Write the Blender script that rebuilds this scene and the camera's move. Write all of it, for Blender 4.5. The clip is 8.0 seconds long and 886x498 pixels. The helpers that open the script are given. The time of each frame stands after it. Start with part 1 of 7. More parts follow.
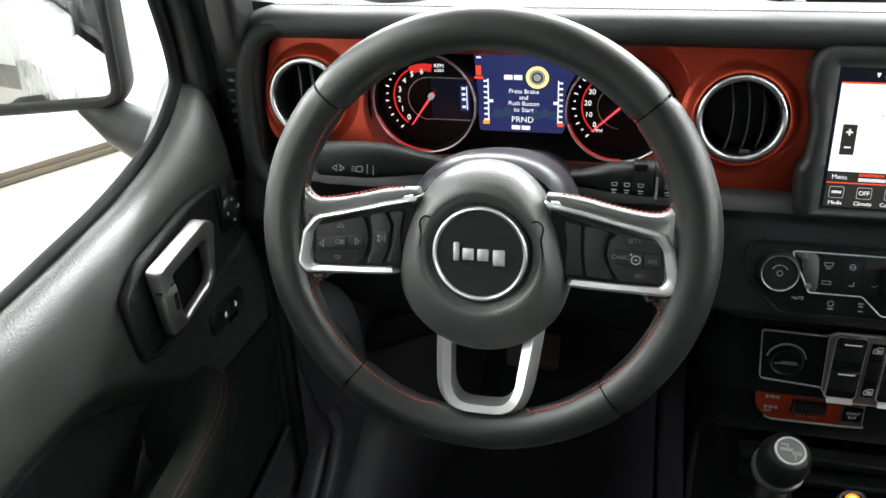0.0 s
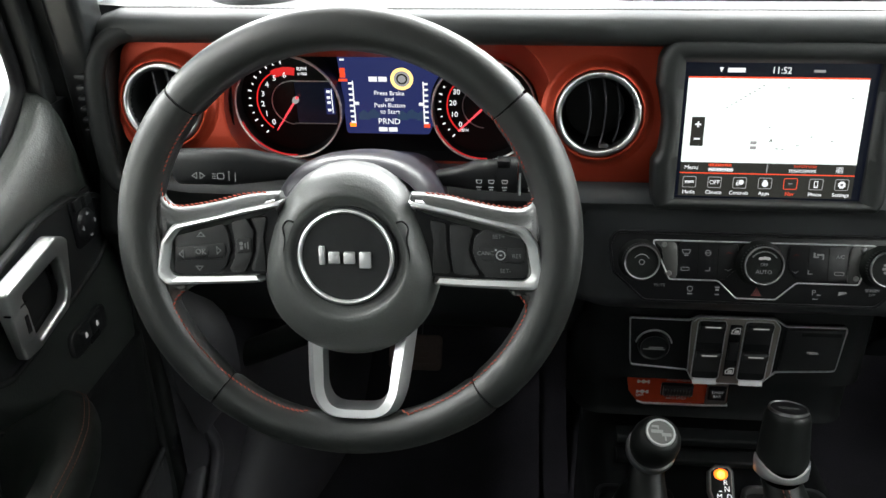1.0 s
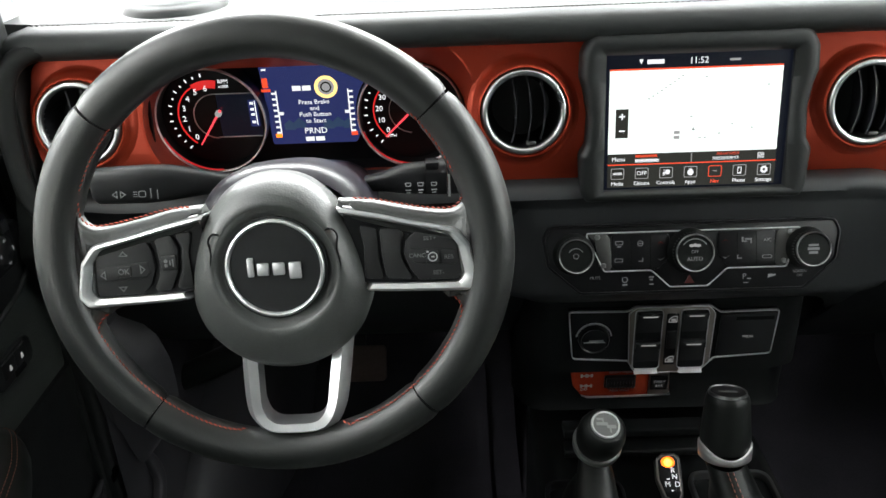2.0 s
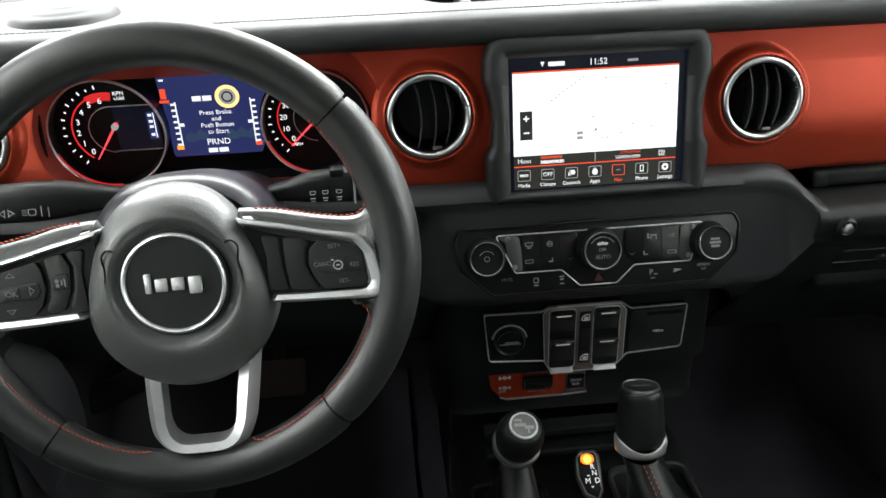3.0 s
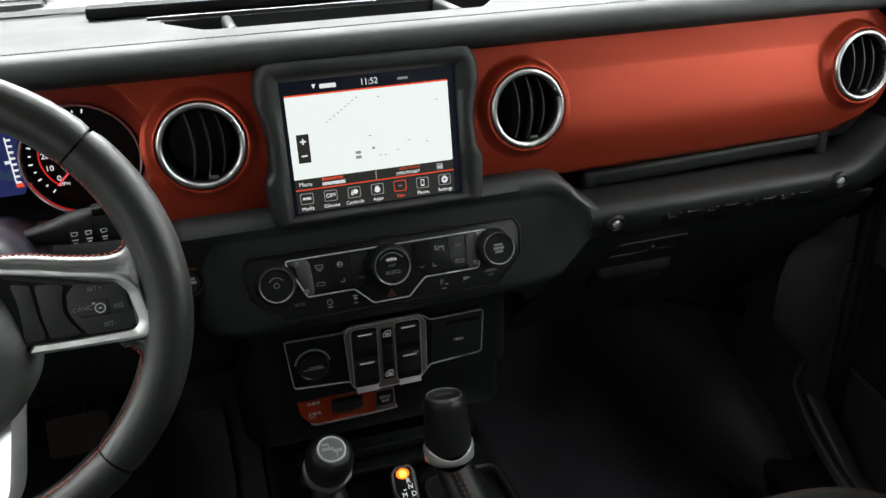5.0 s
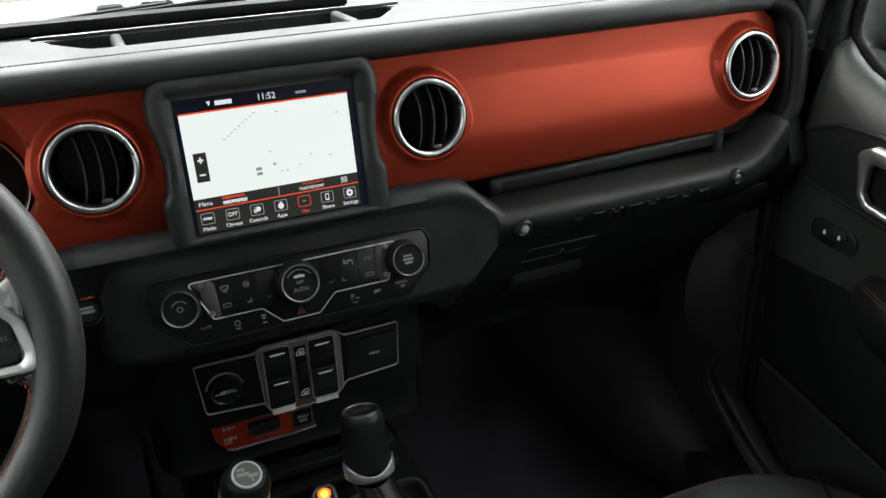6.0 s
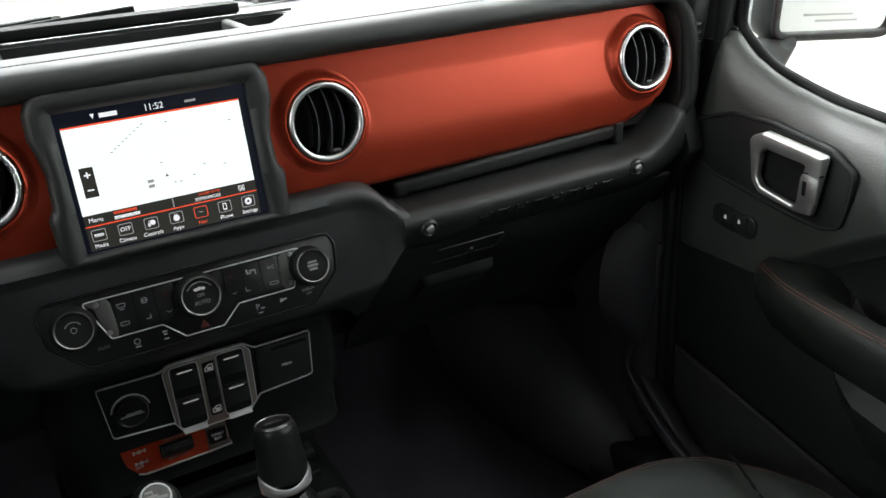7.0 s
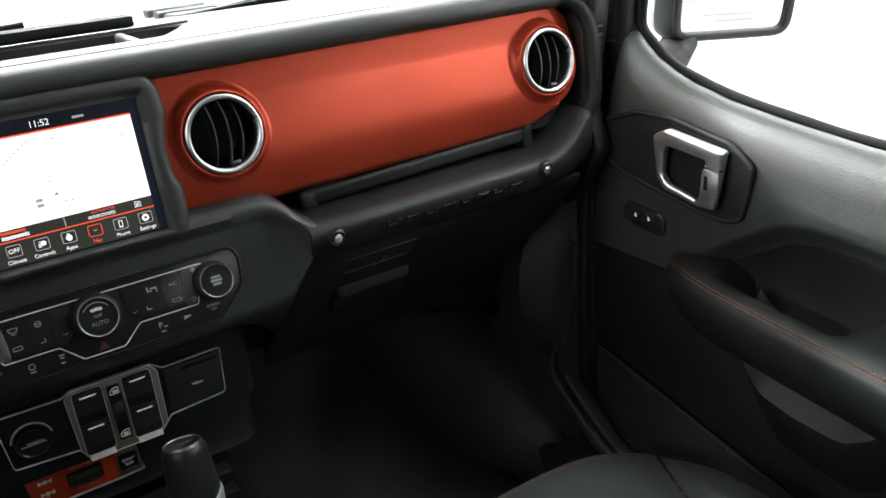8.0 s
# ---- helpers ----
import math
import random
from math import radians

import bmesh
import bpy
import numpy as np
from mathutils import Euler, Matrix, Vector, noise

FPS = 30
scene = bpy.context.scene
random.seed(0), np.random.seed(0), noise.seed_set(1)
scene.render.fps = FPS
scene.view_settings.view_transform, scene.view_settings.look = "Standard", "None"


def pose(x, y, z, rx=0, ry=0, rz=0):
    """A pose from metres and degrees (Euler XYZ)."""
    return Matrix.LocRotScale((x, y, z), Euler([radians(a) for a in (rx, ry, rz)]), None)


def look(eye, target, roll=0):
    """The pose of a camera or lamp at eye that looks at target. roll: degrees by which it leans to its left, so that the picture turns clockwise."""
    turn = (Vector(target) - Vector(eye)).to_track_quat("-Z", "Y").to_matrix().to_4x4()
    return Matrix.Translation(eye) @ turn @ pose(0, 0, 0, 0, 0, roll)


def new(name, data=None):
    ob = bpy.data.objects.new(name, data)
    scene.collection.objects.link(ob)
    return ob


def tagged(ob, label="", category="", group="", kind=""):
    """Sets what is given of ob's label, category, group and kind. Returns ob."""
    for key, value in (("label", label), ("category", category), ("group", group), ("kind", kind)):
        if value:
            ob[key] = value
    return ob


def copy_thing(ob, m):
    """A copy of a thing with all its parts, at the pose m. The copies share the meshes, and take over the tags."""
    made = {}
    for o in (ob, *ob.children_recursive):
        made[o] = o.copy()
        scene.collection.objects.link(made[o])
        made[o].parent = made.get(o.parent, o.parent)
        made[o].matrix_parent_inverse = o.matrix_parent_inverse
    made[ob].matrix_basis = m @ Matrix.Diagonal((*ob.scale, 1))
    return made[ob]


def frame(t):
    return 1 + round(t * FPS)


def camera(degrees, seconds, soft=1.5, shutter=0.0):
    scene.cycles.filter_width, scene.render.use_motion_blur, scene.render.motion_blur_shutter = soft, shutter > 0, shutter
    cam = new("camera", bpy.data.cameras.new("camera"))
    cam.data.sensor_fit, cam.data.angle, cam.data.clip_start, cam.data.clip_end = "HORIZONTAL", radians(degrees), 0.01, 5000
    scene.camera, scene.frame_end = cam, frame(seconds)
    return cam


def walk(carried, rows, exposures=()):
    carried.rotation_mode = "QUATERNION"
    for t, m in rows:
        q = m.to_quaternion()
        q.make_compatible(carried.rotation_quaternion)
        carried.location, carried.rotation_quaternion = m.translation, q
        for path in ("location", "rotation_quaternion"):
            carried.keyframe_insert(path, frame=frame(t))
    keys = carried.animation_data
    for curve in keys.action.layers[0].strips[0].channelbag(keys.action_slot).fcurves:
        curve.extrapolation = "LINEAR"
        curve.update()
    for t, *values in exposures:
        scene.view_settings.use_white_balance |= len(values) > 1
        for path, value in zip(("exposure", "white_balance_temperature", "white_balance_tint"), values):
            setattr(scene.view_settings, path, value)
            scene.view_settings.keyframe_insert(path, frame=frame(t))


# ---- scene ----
# ---------- camera ----------
cam = camera(56.4, 8.0)
PATH = [
    (0, (-0.264, -0.766, 1.453), (-0.709, 0.956, 0.54), -2.1),
    (0.5, (-0.257, -0.765, 1.449), (-0.553, 0.992, 0.54), -1.3),
    (1, (-0.248, -0.76, 1.447), (-0.427, 1.013, 0.54), -0.9),
    (1.5, (-0.242, -0.758, 1.443), (-0.354, 1.025, 0.545), -1.9),
    (3, (-0.224, -0.752, 1.433), (-0.086, 1.04, 0.557), -2.2),
    (3.5, (-0.208, -0.755, 1.433), (0.035, 1.026, 0.558), -2.2),
    (4, (-0.199, -0.759, 1.433), (0.138, 1.012, 0.566), -2.0),
    (4.5, (-0.19, -0.761, 1.432), (0.251, 0.993, 0.578), -1.9),
    (6, (-0.16, -0.764, 1.427), (0.547, 0.916, 0.605), -2.6),
    (6.5, (-0.148, -0.773, 1.419), (0.636, 0.88, 0.61), -3.2),
    (7, (-0.13, -0.78, 1.412), (0.72, 0.843, 0.61), -4.0),
    (7.5, (-0.11, -0.787, 1.41), (0.807, 0.801, 0.612), -4.6),
    (8, (-0.094, -0.8, 1.401), (0.876, 0.764, 0.618), -4.9),
]
EXPOSURES = [(0.0, 0.15), (1.5, 0.12), (3.5, 0.08), (4.05, 0.03), (4.5, -0.30), (6.5, -0.35), (7.2, 0.0), (7.6, 0.13), (8.0, 0.20)]
walk(cam, [(t, look(eye, target, roll)) for t, eye, target, roll in PATH], EXPOSURES)

# ---------- world and lights ----------
world = bpy.data.worlds.new("studio_world")
world.use_nodes = True
world.node_tree.nodes["Background"].inputs[0].default_value = (0.9, 0.95, 1.0, 1)
world.node_tree.nodes["Background"].inputs[1].default_value = 0.15
scene.world = world
scene.view_settings.exposure = 0.0

ROOM_TURN = -27.6
ROOM = pose(0, 0, 0, 0, 0, ROOM_TURN)


def area_lamp(name, m, sx, sy, watts, color=(0.975, 1.0, 1.01)):
    lamp = bpy.data.lights.new(name, "AREA")
    lamp.shape, lamp.size, lamp.size_y, lamp.energy, lamp.color = "RECTANGLE", sx, sy, watts, color
    ob = new(name, lamp)
    ob.matrix_world = m
    return ob


# a row of tubes across the booth ahead of the car, and rows overhead along both sides of it
area_lamp("cross_tube_row", look((0.0, 2.7, 3.35), (0, 0.0, 1.0)), 5.4, 0.3, 620)
area_lamp("tube_row", pose(-2.3, 0.4, 3.35, 0, 32, 0), 0.4, 6.8, 330)
area_lamp("tube_row", pose(2.0, 0.6, 3.35, 0, -30, -12), 0.4, 5.2, 255)
# unseen fill lamps, added at both sides to brighten the wheel and doors
area_lamp("side_fill_lamp", pose(2.75, 0.1, 2.40, 0, 72, 0), 0.3, 2.4, 45)
area_lamp("side_fill_lamp", pose(-3.2, 0.1, 2.40, 0, -72, 0), 0.3, 2.4, 65)

# ---------- materials ----------


def surface(name, color, rough=0.5, metal=0.0, grain=0.0, bump=0.0, cells=False, mottle=0.12, rough_var=0.08, coat=0.0, spec=0.5, big=9.0):
    """A procedural surface: colour with broad and fine variation, grain as relief."""
    m = bpy.data.materials.new(name)
    m.use_nodes = True
    nt = m.node_tree
    p = nt.nodes["Principled BSDF"]
    p.inputs["Roughness"].default_value = rough
    p.inputs["Metallic"].default_value = metal
    p.inputs["Specular IOR Level"].default_value = spec
    if coat:
        p.inputs["Coat Weight"].default_value = coat
        p.inputs["Coat Roughness"].default_value = 0.05
    co = nt.nodes.new("ShaderNodeTexCoord")
    broad = nt.nodes.new("ShaderNodeTexNoise")
    broad.inputs["Scale"].default_value = big
    broad.inputs["Detail"].default_value = 5
    fine = nt.nodes.new("ShaderNodeTexNoise")
    fine.inputs["Scale"].default_value = max(grain, 200) * 0.6
    fine.inputs["Detail"].default_value = 3
    nt.links.new(co.outputs["Object"], broad.inputs["Vector"])
    nt.links.new(co.outputs["Object"], fine.inputs["Vector"])
    blend = nt.nodes.new("ShaderNodeMath")
    blend.operation = "MULTIPLY_ADD"
    nt.links.new(broad.outputs["Fac"], blend.inputs[0])
    blend.inputs[1].default_value = 0.6
    half = nt.nodes.new("ShaderNodeMath")
    half.operation = "MULTIPLY"
    half.inputs[1].default_value = 0.4
    nt.links.new(fine.outputs["Fac"], half.inputs[0])
    nt.links.new(half.outputs[0], blend.inputs[2])
    ramp = nt.nodes.new("ShaderNodeMapRange")
    ramp.inputs["From Min"].default_value, ramp.inputs["From Max"].default_value = 0.3, 0.7
    ramp.inputs["To Min"].default_value, ramp.inputs["To Max"].default_value = 1 - mottle, 1 + mottle
    nt.links.new(blend.outputs[0], ramp.inputs["Value"])
    mix = nt.nodes.new("ShaderNodeMix")
    mix.data_type, mix.blend_type = "RGBA", "MULTIPLY"
    mix.inputs["Factor"].default_value = 1.0
    mix.inputs["A"].default_value = (*color, 1)
    nt.links.new(ramp.outputs["Result"], mix.inputs["B"])
    nt.links.new(mix.outputs["Result"], p.inputs["Base Color"])
    rr = nt.nodes.new("ShaderNodeMapRange")
    rr.inputs["From Min"].default_value, rr.inputs["From Max"].default_value = 0.3, 0.7
    rr.inputs["To Min"].default_value, rr.inputs["To Max"].default_value = max(0.02, rough - rough_var), min(1, rough + rough_var)
    nt.links.new(broad.outputs["Fac"], rr.inputs["Value"])
    nt.links.new(rr.outputs["Result"], p.inputs["Roughness"])
    if bump:
        if cells:
            tex = nt.nodes.new("ShaderNodeTexVoronoi")
            tex.feature = "SMOOTH_F1"
            tex.inputs["Scale"].default_value = grain
            out = tex.outputs["Distance"]
        else:
            tex = nt.nodes.new("ShaderNodeTexNoise")
            tex.inputs["Scale"].default_value = grain
            tex.inputs["Detail"].default_value = 4
            out = tex.outputs["Fac"]
        warp = nt.nodes.new("ShaderNodeVectorMath")
        warp.operation = "MULTIPLY_ADD"
        nt.links.new(fine.outputs["Color"], warp.inputs[0])
        warp.inputs[1].default_value = (0.5 / max(grain, 1),) * 3
        nt.links.new(co.outputs["Object"], warp.inputs[2])
        nt.links.new(warp.outputs[0], tex.inputs["Vector"])
        b = nt.nodes.new("ShaderNodeBump")
        b.inputs["Strength"].default_value = bump
        b.inputs["Distance"].default_value = 0.35 / max(grain, 1)
        nt.links.new(out, b.inputs["Height"])
        nt.links.new(b.outputs["Normal"], p.inputs["Normal"])
    return m


def glow(name, color, strength, base=(0.02, 0.02, 0.02)):
    m = bpy.data.materials.new(name)
    m.use_nodes = True
    p = m.node_tree.nodes["Principled BSDF"]
    p.inputs["Base Color"].default_value = (*base, 1)
    p.inputs["Roughness"].default_value = 0.25
    p.inputs["Emission Color"].default_value = (*color, 1)
    p.inputs["Emission Strength"].default_value = strength
    return m


M_PAD = surface("dash_pad_vinyl", (0.021, 0.0235, 0.0235), 0.56, grain=900, bump=0.25, cells=True, spec=0.42)
M_SOFT = surface("black_soft_plastic", (0.0105, 0.0115, 0.0115), 0.54, grain=1100, bump=0.2, cells=True, spec=0.26)
M_DOOR = surface("door_vinyl", (0.022, 0.0255, 0.023), 0.41, grain=560, bump=0.34, cells=True, spec=0.88, rough_var=0.05)
M_HARD = surface("black_hard_plastic", (0.013, 0.0135, 0.0145), 0.42, grain=700, bump=0.12, spec=0.4)
M_LEATHER = surface("black_leather", (0.0118, 0.0133, 0.0124), 0.40, grain=900, bump=0.16, cells=True, spec=0.80, rough_var=0.03)
M_HUB = surface("hub_leather_grain", (0.062, 0.066, 0.063), 0.43, grain=640, bump=0.30, cells=True, spec=0.9, rough_var=0.03)
M_GLOSS = surface("piano_black", (0.008, 0.008, 0.009), 0.32, mottle=0.05, rough_var=0.05, spec=0.24)
M_RED = surface("red_satin_panel", (0.385, 0.046, 0.020), 0.38, 0.42, grain=1500, bump=0.06, mottle=0.06, spec=0.28)
M_RED_GLOSS = surface("red_gloss_panel", (0.34, 0.040, 0.016), 0.20, mottle=0.05, spec=0.5)
M_SILVER = surface("satin_silver", (0.76, 0.77, 0.78), 0.36, 0.88, mottle=0.03, rough_var=0.02, big=40)
M_DARKSILVER = surface("smoked_silver", (0.27, 0.27, 0.27), 0.38, 1.0, mottle=0.05)
M_CHROME = surface("chrome", (0.62, 0.63, 0.64), 0.29, 1.0, mottle=0.03, rough_var=0.03)
M_BEZEL = surface("bright_bezel", (0.75, 0.75, 0.76), 0.38, 0.7, mottle=0.03)
M_SHELL = surface("screen_shell_plastic", (0.016, 0.0178, 0.0178), 0.50, grain=1100, bump=0.12, cells=True)
M_STITCH = surface("red_thread", (0.36, 0.052, 0.026), 0.7, mottle=0.2)
M_STITCH_DIM = surface("dull_red_thread", (0.085, 0.030, 0.022), 0.75, mottle=0.2)
M_STITCH_BROWN = surface("red_brown_thread", (0.20, 0.062, 0.038), 0.72, mottle=0.2)
M_STITCH_GREY = surface("grey_thread", (0.035, 0.028, 0.028), 0.75, mottle=0.2)
M_CARPET = surface("black_carpet", (0.027, 0.026, 0.031), 0.95, grain=700, bump=0.9, mottle=0.35, spec=0.1)
M_NET = surface("black_net_cord", (0.020, 0.020, 0.022), 0.8, mottle=0.2, spec=0.2)
M_RUBBER = surface("black_rubber", (0.006, 0.006, 0.0065), 0.6, mottle=0.15, spec=0.12)
M_BODY = surface("silver_body_paint", (0.50, 0.51, 0.53), 0.28, 0.3, mottle=0.03, coat=0.6)
M_PILLAR = surface("grey_pillar_trim", (0.013, 0.014, 0.0145), 0.35, grain=900, bump=0.12, spec=0.42)
M_LINER = surface("grey_headliner", (0.10, 0.10, 0.10), 0.9, grain=500, bump=0.3)
M_FASCIA = surface("black_fascia_plastic", (0.0155, 0.0168, 0.0178), 0.5, grain=1000, bump=0.12, cells=True, spec=0.32)
# black plastic for lower parts; on the doors its darkness stands in for shade
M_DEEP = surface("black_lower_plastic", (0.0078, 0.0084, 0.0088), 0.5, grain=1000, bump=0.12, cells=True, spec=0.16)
M_CONSOLE = surface("black_soft_fascia", (0.028, 0.030, 0.032), 0.50, grain=1000, bump=0.18, cells=True, spec=0.45)
M_REST = surface("armrest_vinyl", (0.0088, 0.0106, 0.0096), 0.50, grain=700, bump=0.25, cells=True, spec=0.22)
M_SEAT = surface("seat_leather", (0.027, 0.031, 0.029), 0.45, grain=600, bump=0.3, cells=True, spec=0.4)
M_LOWER = surface("dark_grey_lower_trim", (0.030, 0.029, 0.034), 0.55, grain=900, bump=0.2, cells=True, spec=0.45)
M_HANDLE = surface("satin_handle_metal", (0.66, 0.67, 0.66), 0.33, 0.95, mottle=0.05)
# smoked metal; its warm tint stands in for the gear light's amber glow
M_ARCH = surface("smoked_metal_amber_tint", (0.30, 0.265, 0.245), 0.36, 0.80, mottle=0.06)
M_SHROUD = surface("shiny_column_plastic", (0.014, 0.013, 0.018), 0.34, mottle=0.10, rough_var=0.06, spec=0.18)
M_BADGE = surface("grey_badge", (0.065, 0.068, 0.064), 0.4, mottle=0.08)
M_GRIP = surface("black_grip", (0.0074, 0.0084, 0.0079), 0.42, grain=800, bump=0.08, cells=True, spec=0.2)
M_CHEEK = surface("brushed_dark_silver", (0.10, 0.10, 0.098), 0.46, 0.65, mottle=0.08)
M_KEY = surface("black_button_plastic", (0.024, 0.0245, 0.025), 0.45, grain=900, bump=0.08, spec=0.4)
M_HAZARD = surface("dark_red_print", (0.07, 0.007, 0.005), 0.4, mottle=0.1)
M_WALL = surface("white_wall_paint", (0.82, 0.82, 0.81), 0.7, grain=60, bump=0.05, mottle=0.03, big=1.2)
M_TILE = surface("pale_floor_tile", (0.46, 0.43, 0.385), 0.40, mottle=0.10, big=2.2)
M_GROUT = surface("grey_grout", (0.20, 0.185, 0.165), 0.85, mottle=0.15)
M_BASE = surface("dark_baseboard", (0.075, 0.058, 0.042), 0.5, mottle=0.25)
M_WHITEMARK = surface("white_print", (0.45, 0.46, 0.46), 0.6, mottle=0.05)
M_GREYMARK = surface("grey_print", (0.19, 0.195, 0.195), 0.6, mottle=0.05)
M_PEDAL = surface("pedal_rubber", (0.09, 0.06, 0.05), 0.7, mottle=0.25)

M_GLOW_MAP = glow("map_screen_light", (0.93, 1.0, 0.97), 1.15)
M_GLOW_WHITE = glow("screen_white", (0.95, 0.97, 1.0), 1.0)
M_GLOW_DIM = glow("screen_grey", (0.6, 0.6, 0.6), 0.55)
M_GLOW_BLACK = glow("screen_black", (0.006, 0.008, 0.016), 0.6, base=(0.004, 0.004, 0.005))
M_GLOW_BAR = glow("screen_dark_bar", (0.035, 0.035, 0.03), 0.8, base=(0.006, 0.006, 0.006))
M_GLOW_RED = glow("screen_red", (1.0, 0.09, 0.03), 0.95)
M_GLOW_BLUE = glow("cluster_blue", (0.020, 0.027, 0.105), 1.05, base=(0.01, 0.01, 0.02))
M_GLOW_NEEDLE = glow("needle_red", (1.0, 0.07, 0.09), 1.4)
M_GLOW_DIALRED = glow("dial_red", (0.85, 0.03, 0.03), 0.75)
M_GLOW_FAINTRED = glow("faint_red_light", (0.9, 0.03, 0.035), 0.45)
M_GLOW_AMBER = glow("amber_light", (1.0, 0.17, 0.010), 2.4)
M_GLOW_PARK = glow("park_window_light", (1.0, 0.17, 0.010), 2.6)
M_GLOW_PARKMARK = glow("park_mark_light", (1.0, 0.42, 0.05), 4.0)
M_GLOW_YELLOW = glow("warning_yellow", (1.0, 0.72, 0.25), 1.5)
M_GLOW_ICON = glow("icon_backlight", (0.75, 0.78, 0.8), 0.10, base=(0.10, 0.10, 0.10))
M_GLOW_MARK = glow("lock_backlight", (0.8, 0.8, 0.78), 0.16, base=(0.1, 0.1, 0.1))
M_GLOW_ICONRED = glow("icon_red_backlight", (0.9, 0.10, 0.06), 0.06)
M_GLOW_SWITCH = glow("switch_backlight", (0.8, 0.8, 0.78), 0.32, base=(0.1, 0.1, 0.1))
M_GLOW_DARKGREEN = glow("cluster_watermark", (0.04, 0.08, 0.17), 0.6)


def mirror_material():
    m = bpy.data.materials.new("mirror_glass")
    m.use_nodes = True
    p = m.node_tree.nodes["Principled BSDF"]
    p.inputs["Base Color"].default_value = (0.86, 0.88, 0.87, 1)
    p.inputs["Metallic"].default_value = 1.0
    p.inputs["Roughness"].default_value = 0.01
    return m


def pane_material(name="clear_pane", tint=(0.94, 0.97, 0.95)):
    m = bpy.data.materials.new(name)
    m.use_nodes = True
    nt = m.node_tree
    nt.nodes.remove(nt.nodes["Principled BSDF"])
    clear = nt.nodes.new("ShaderNodeBsdfTransparent")
    clear.inputs[0].default_value = (*tint, 1)
    shine = nt.nodes.new("ShaderNodeBsdfGlossy")
    shine.inputs["Roughness"].default_value = 0.02
    mix = nt.nodes.new("ShaderNodeMixShader")
    mix.inputs[0].default_value = 0.04
    nt.links.new(clear.outputs[0], mix.inputs[1])
    nt.links.new(shine.outputs[0], mix.inputs[2])
    nt.links.new(mix.outputs[0], nt.nodes["Material Output"].inputs[0])
    return m


M_MIRROR = mirror_material()
M_PANE = pane_material()
M_TINT = pane_material("tinted_pane", (0.10, 0.11, 0.11))

# ---------- building helpers ----------
ID = Matrix.Identity(4)


def leaning(x, y, z, deg):
    """A frame whose x runs across the car, y up a face that leans back by deg, z out of it to the seats."""
    return pose(x, y, z, 90 - deg, 0, 0)


def finish(bm, smooth=30):
    bmesh.ops.remove_doubles(bm, verts=bm.verts, dist=1e-6)
    bmesh.ops.recalc_face_normals(bm, faces=bm.faces)
    if smooth:
        lim = radians(smooth)
        for f in bm.faces:
            f.smooth = True
        for e in bm.edges:
            if len(e.link_faces) == 2 and e.calc_face_angle(0) > lim:
                e.smooth = False
    return bm


def thing(name, m, label, category, group="", kind=""):
    ob = new(name)
    ob.empty_display_size = 0.02
    ob.matrix_basis = m
    return tagged(ob, label, category, group, kind)


WORLD_OF = {}


def world_of(ob):
    return WORLD_OF.get(ob.name, ob.matrix_basis.copy())


def part(name, bm, material, parent, label="", m=ID, smooth=30):
    """Links a bmesh, built in the frame m, as one mesh under a thing or a part."""
    finish(bm, smooth)
    me = bpy.data.meshes.new(name)
    bm.to_mesh(me)
    bm.free()
    me.materials.append(material)
    ob = new(name, me)
    if parent is not None:
        ob.parent = parent
        ob.matrix_parent_inverse = world_of(parent).inverted()
    ob.matrix_basis = m
    WORLD_OF[ob.name] = m.copy()
    if label:
        ob["label"] = label
    return ob


def solo(name, bm, material, label, category, m=ID, group="", kind="", smooth=30):
    return tagged(part(name, bm, material, None, "", m, smooth), label, category, group, kind)


def bevelled(bm, width, seg=2, angle=25):
    es = [e for e in bm.edges if len(e.link_faces) == 2 and e.calc_face_angle(0) > radians(angle)]
    if es and width:
        bmesh.ops.bevel(bm, geom=es, offset=width, segments=seg, profile=0.5, affect="EDGES", clamp_overlap=True)
    return bm


def box(x0, x1, y0, y1, z0, z1, bev=0.0, seg=2):
    bm = bmesh.new()
    bmesh.ops.create_cube(bm, size=1)
    bmesh.ops.transform(bm, matrix=Matrix.LocRotScale(((x0 + x1) / 2, (y0 + y1) / 2, (z0 + z1) / 2), None, (abs(x1 - x0), abs(y1 - y0), abs(z1 - z0))), verts=bm.verts)
    return bevelled(bm, bev, seg)


def prism(pts, z0, z1, bev=0.0, seg=2, top_only=False):
    """A flat outline pushed from z0 to z1."""
    bm = bmesh.new()
    lo = [bm.verts.new((x, y, z0)) for x, y in pts]
    hi = [bm.verts.new((x, y, z1)) for x, y in pts]
    n = len(pts)
    bm.faces.new(lo[::-1])
    top = bm.faces.new(hi)
    for i in range(n):
        bm.faces.new((lo[i], lo[(i + 1) % n], hi[(i + 1) % n], hi[i]))
    bmesh.ops.recalc_face_normals(bm, faces=bm.faces)
    if bev:
        if top_only:
            bmesh.ops.bevel(bm, geom=list(top.edges), offset=bev, segments=seg, profile=0.5, affect="EDGES", clamp_overlap=True)
        else:
            bevelled(bm, bev, seg)
    return bm


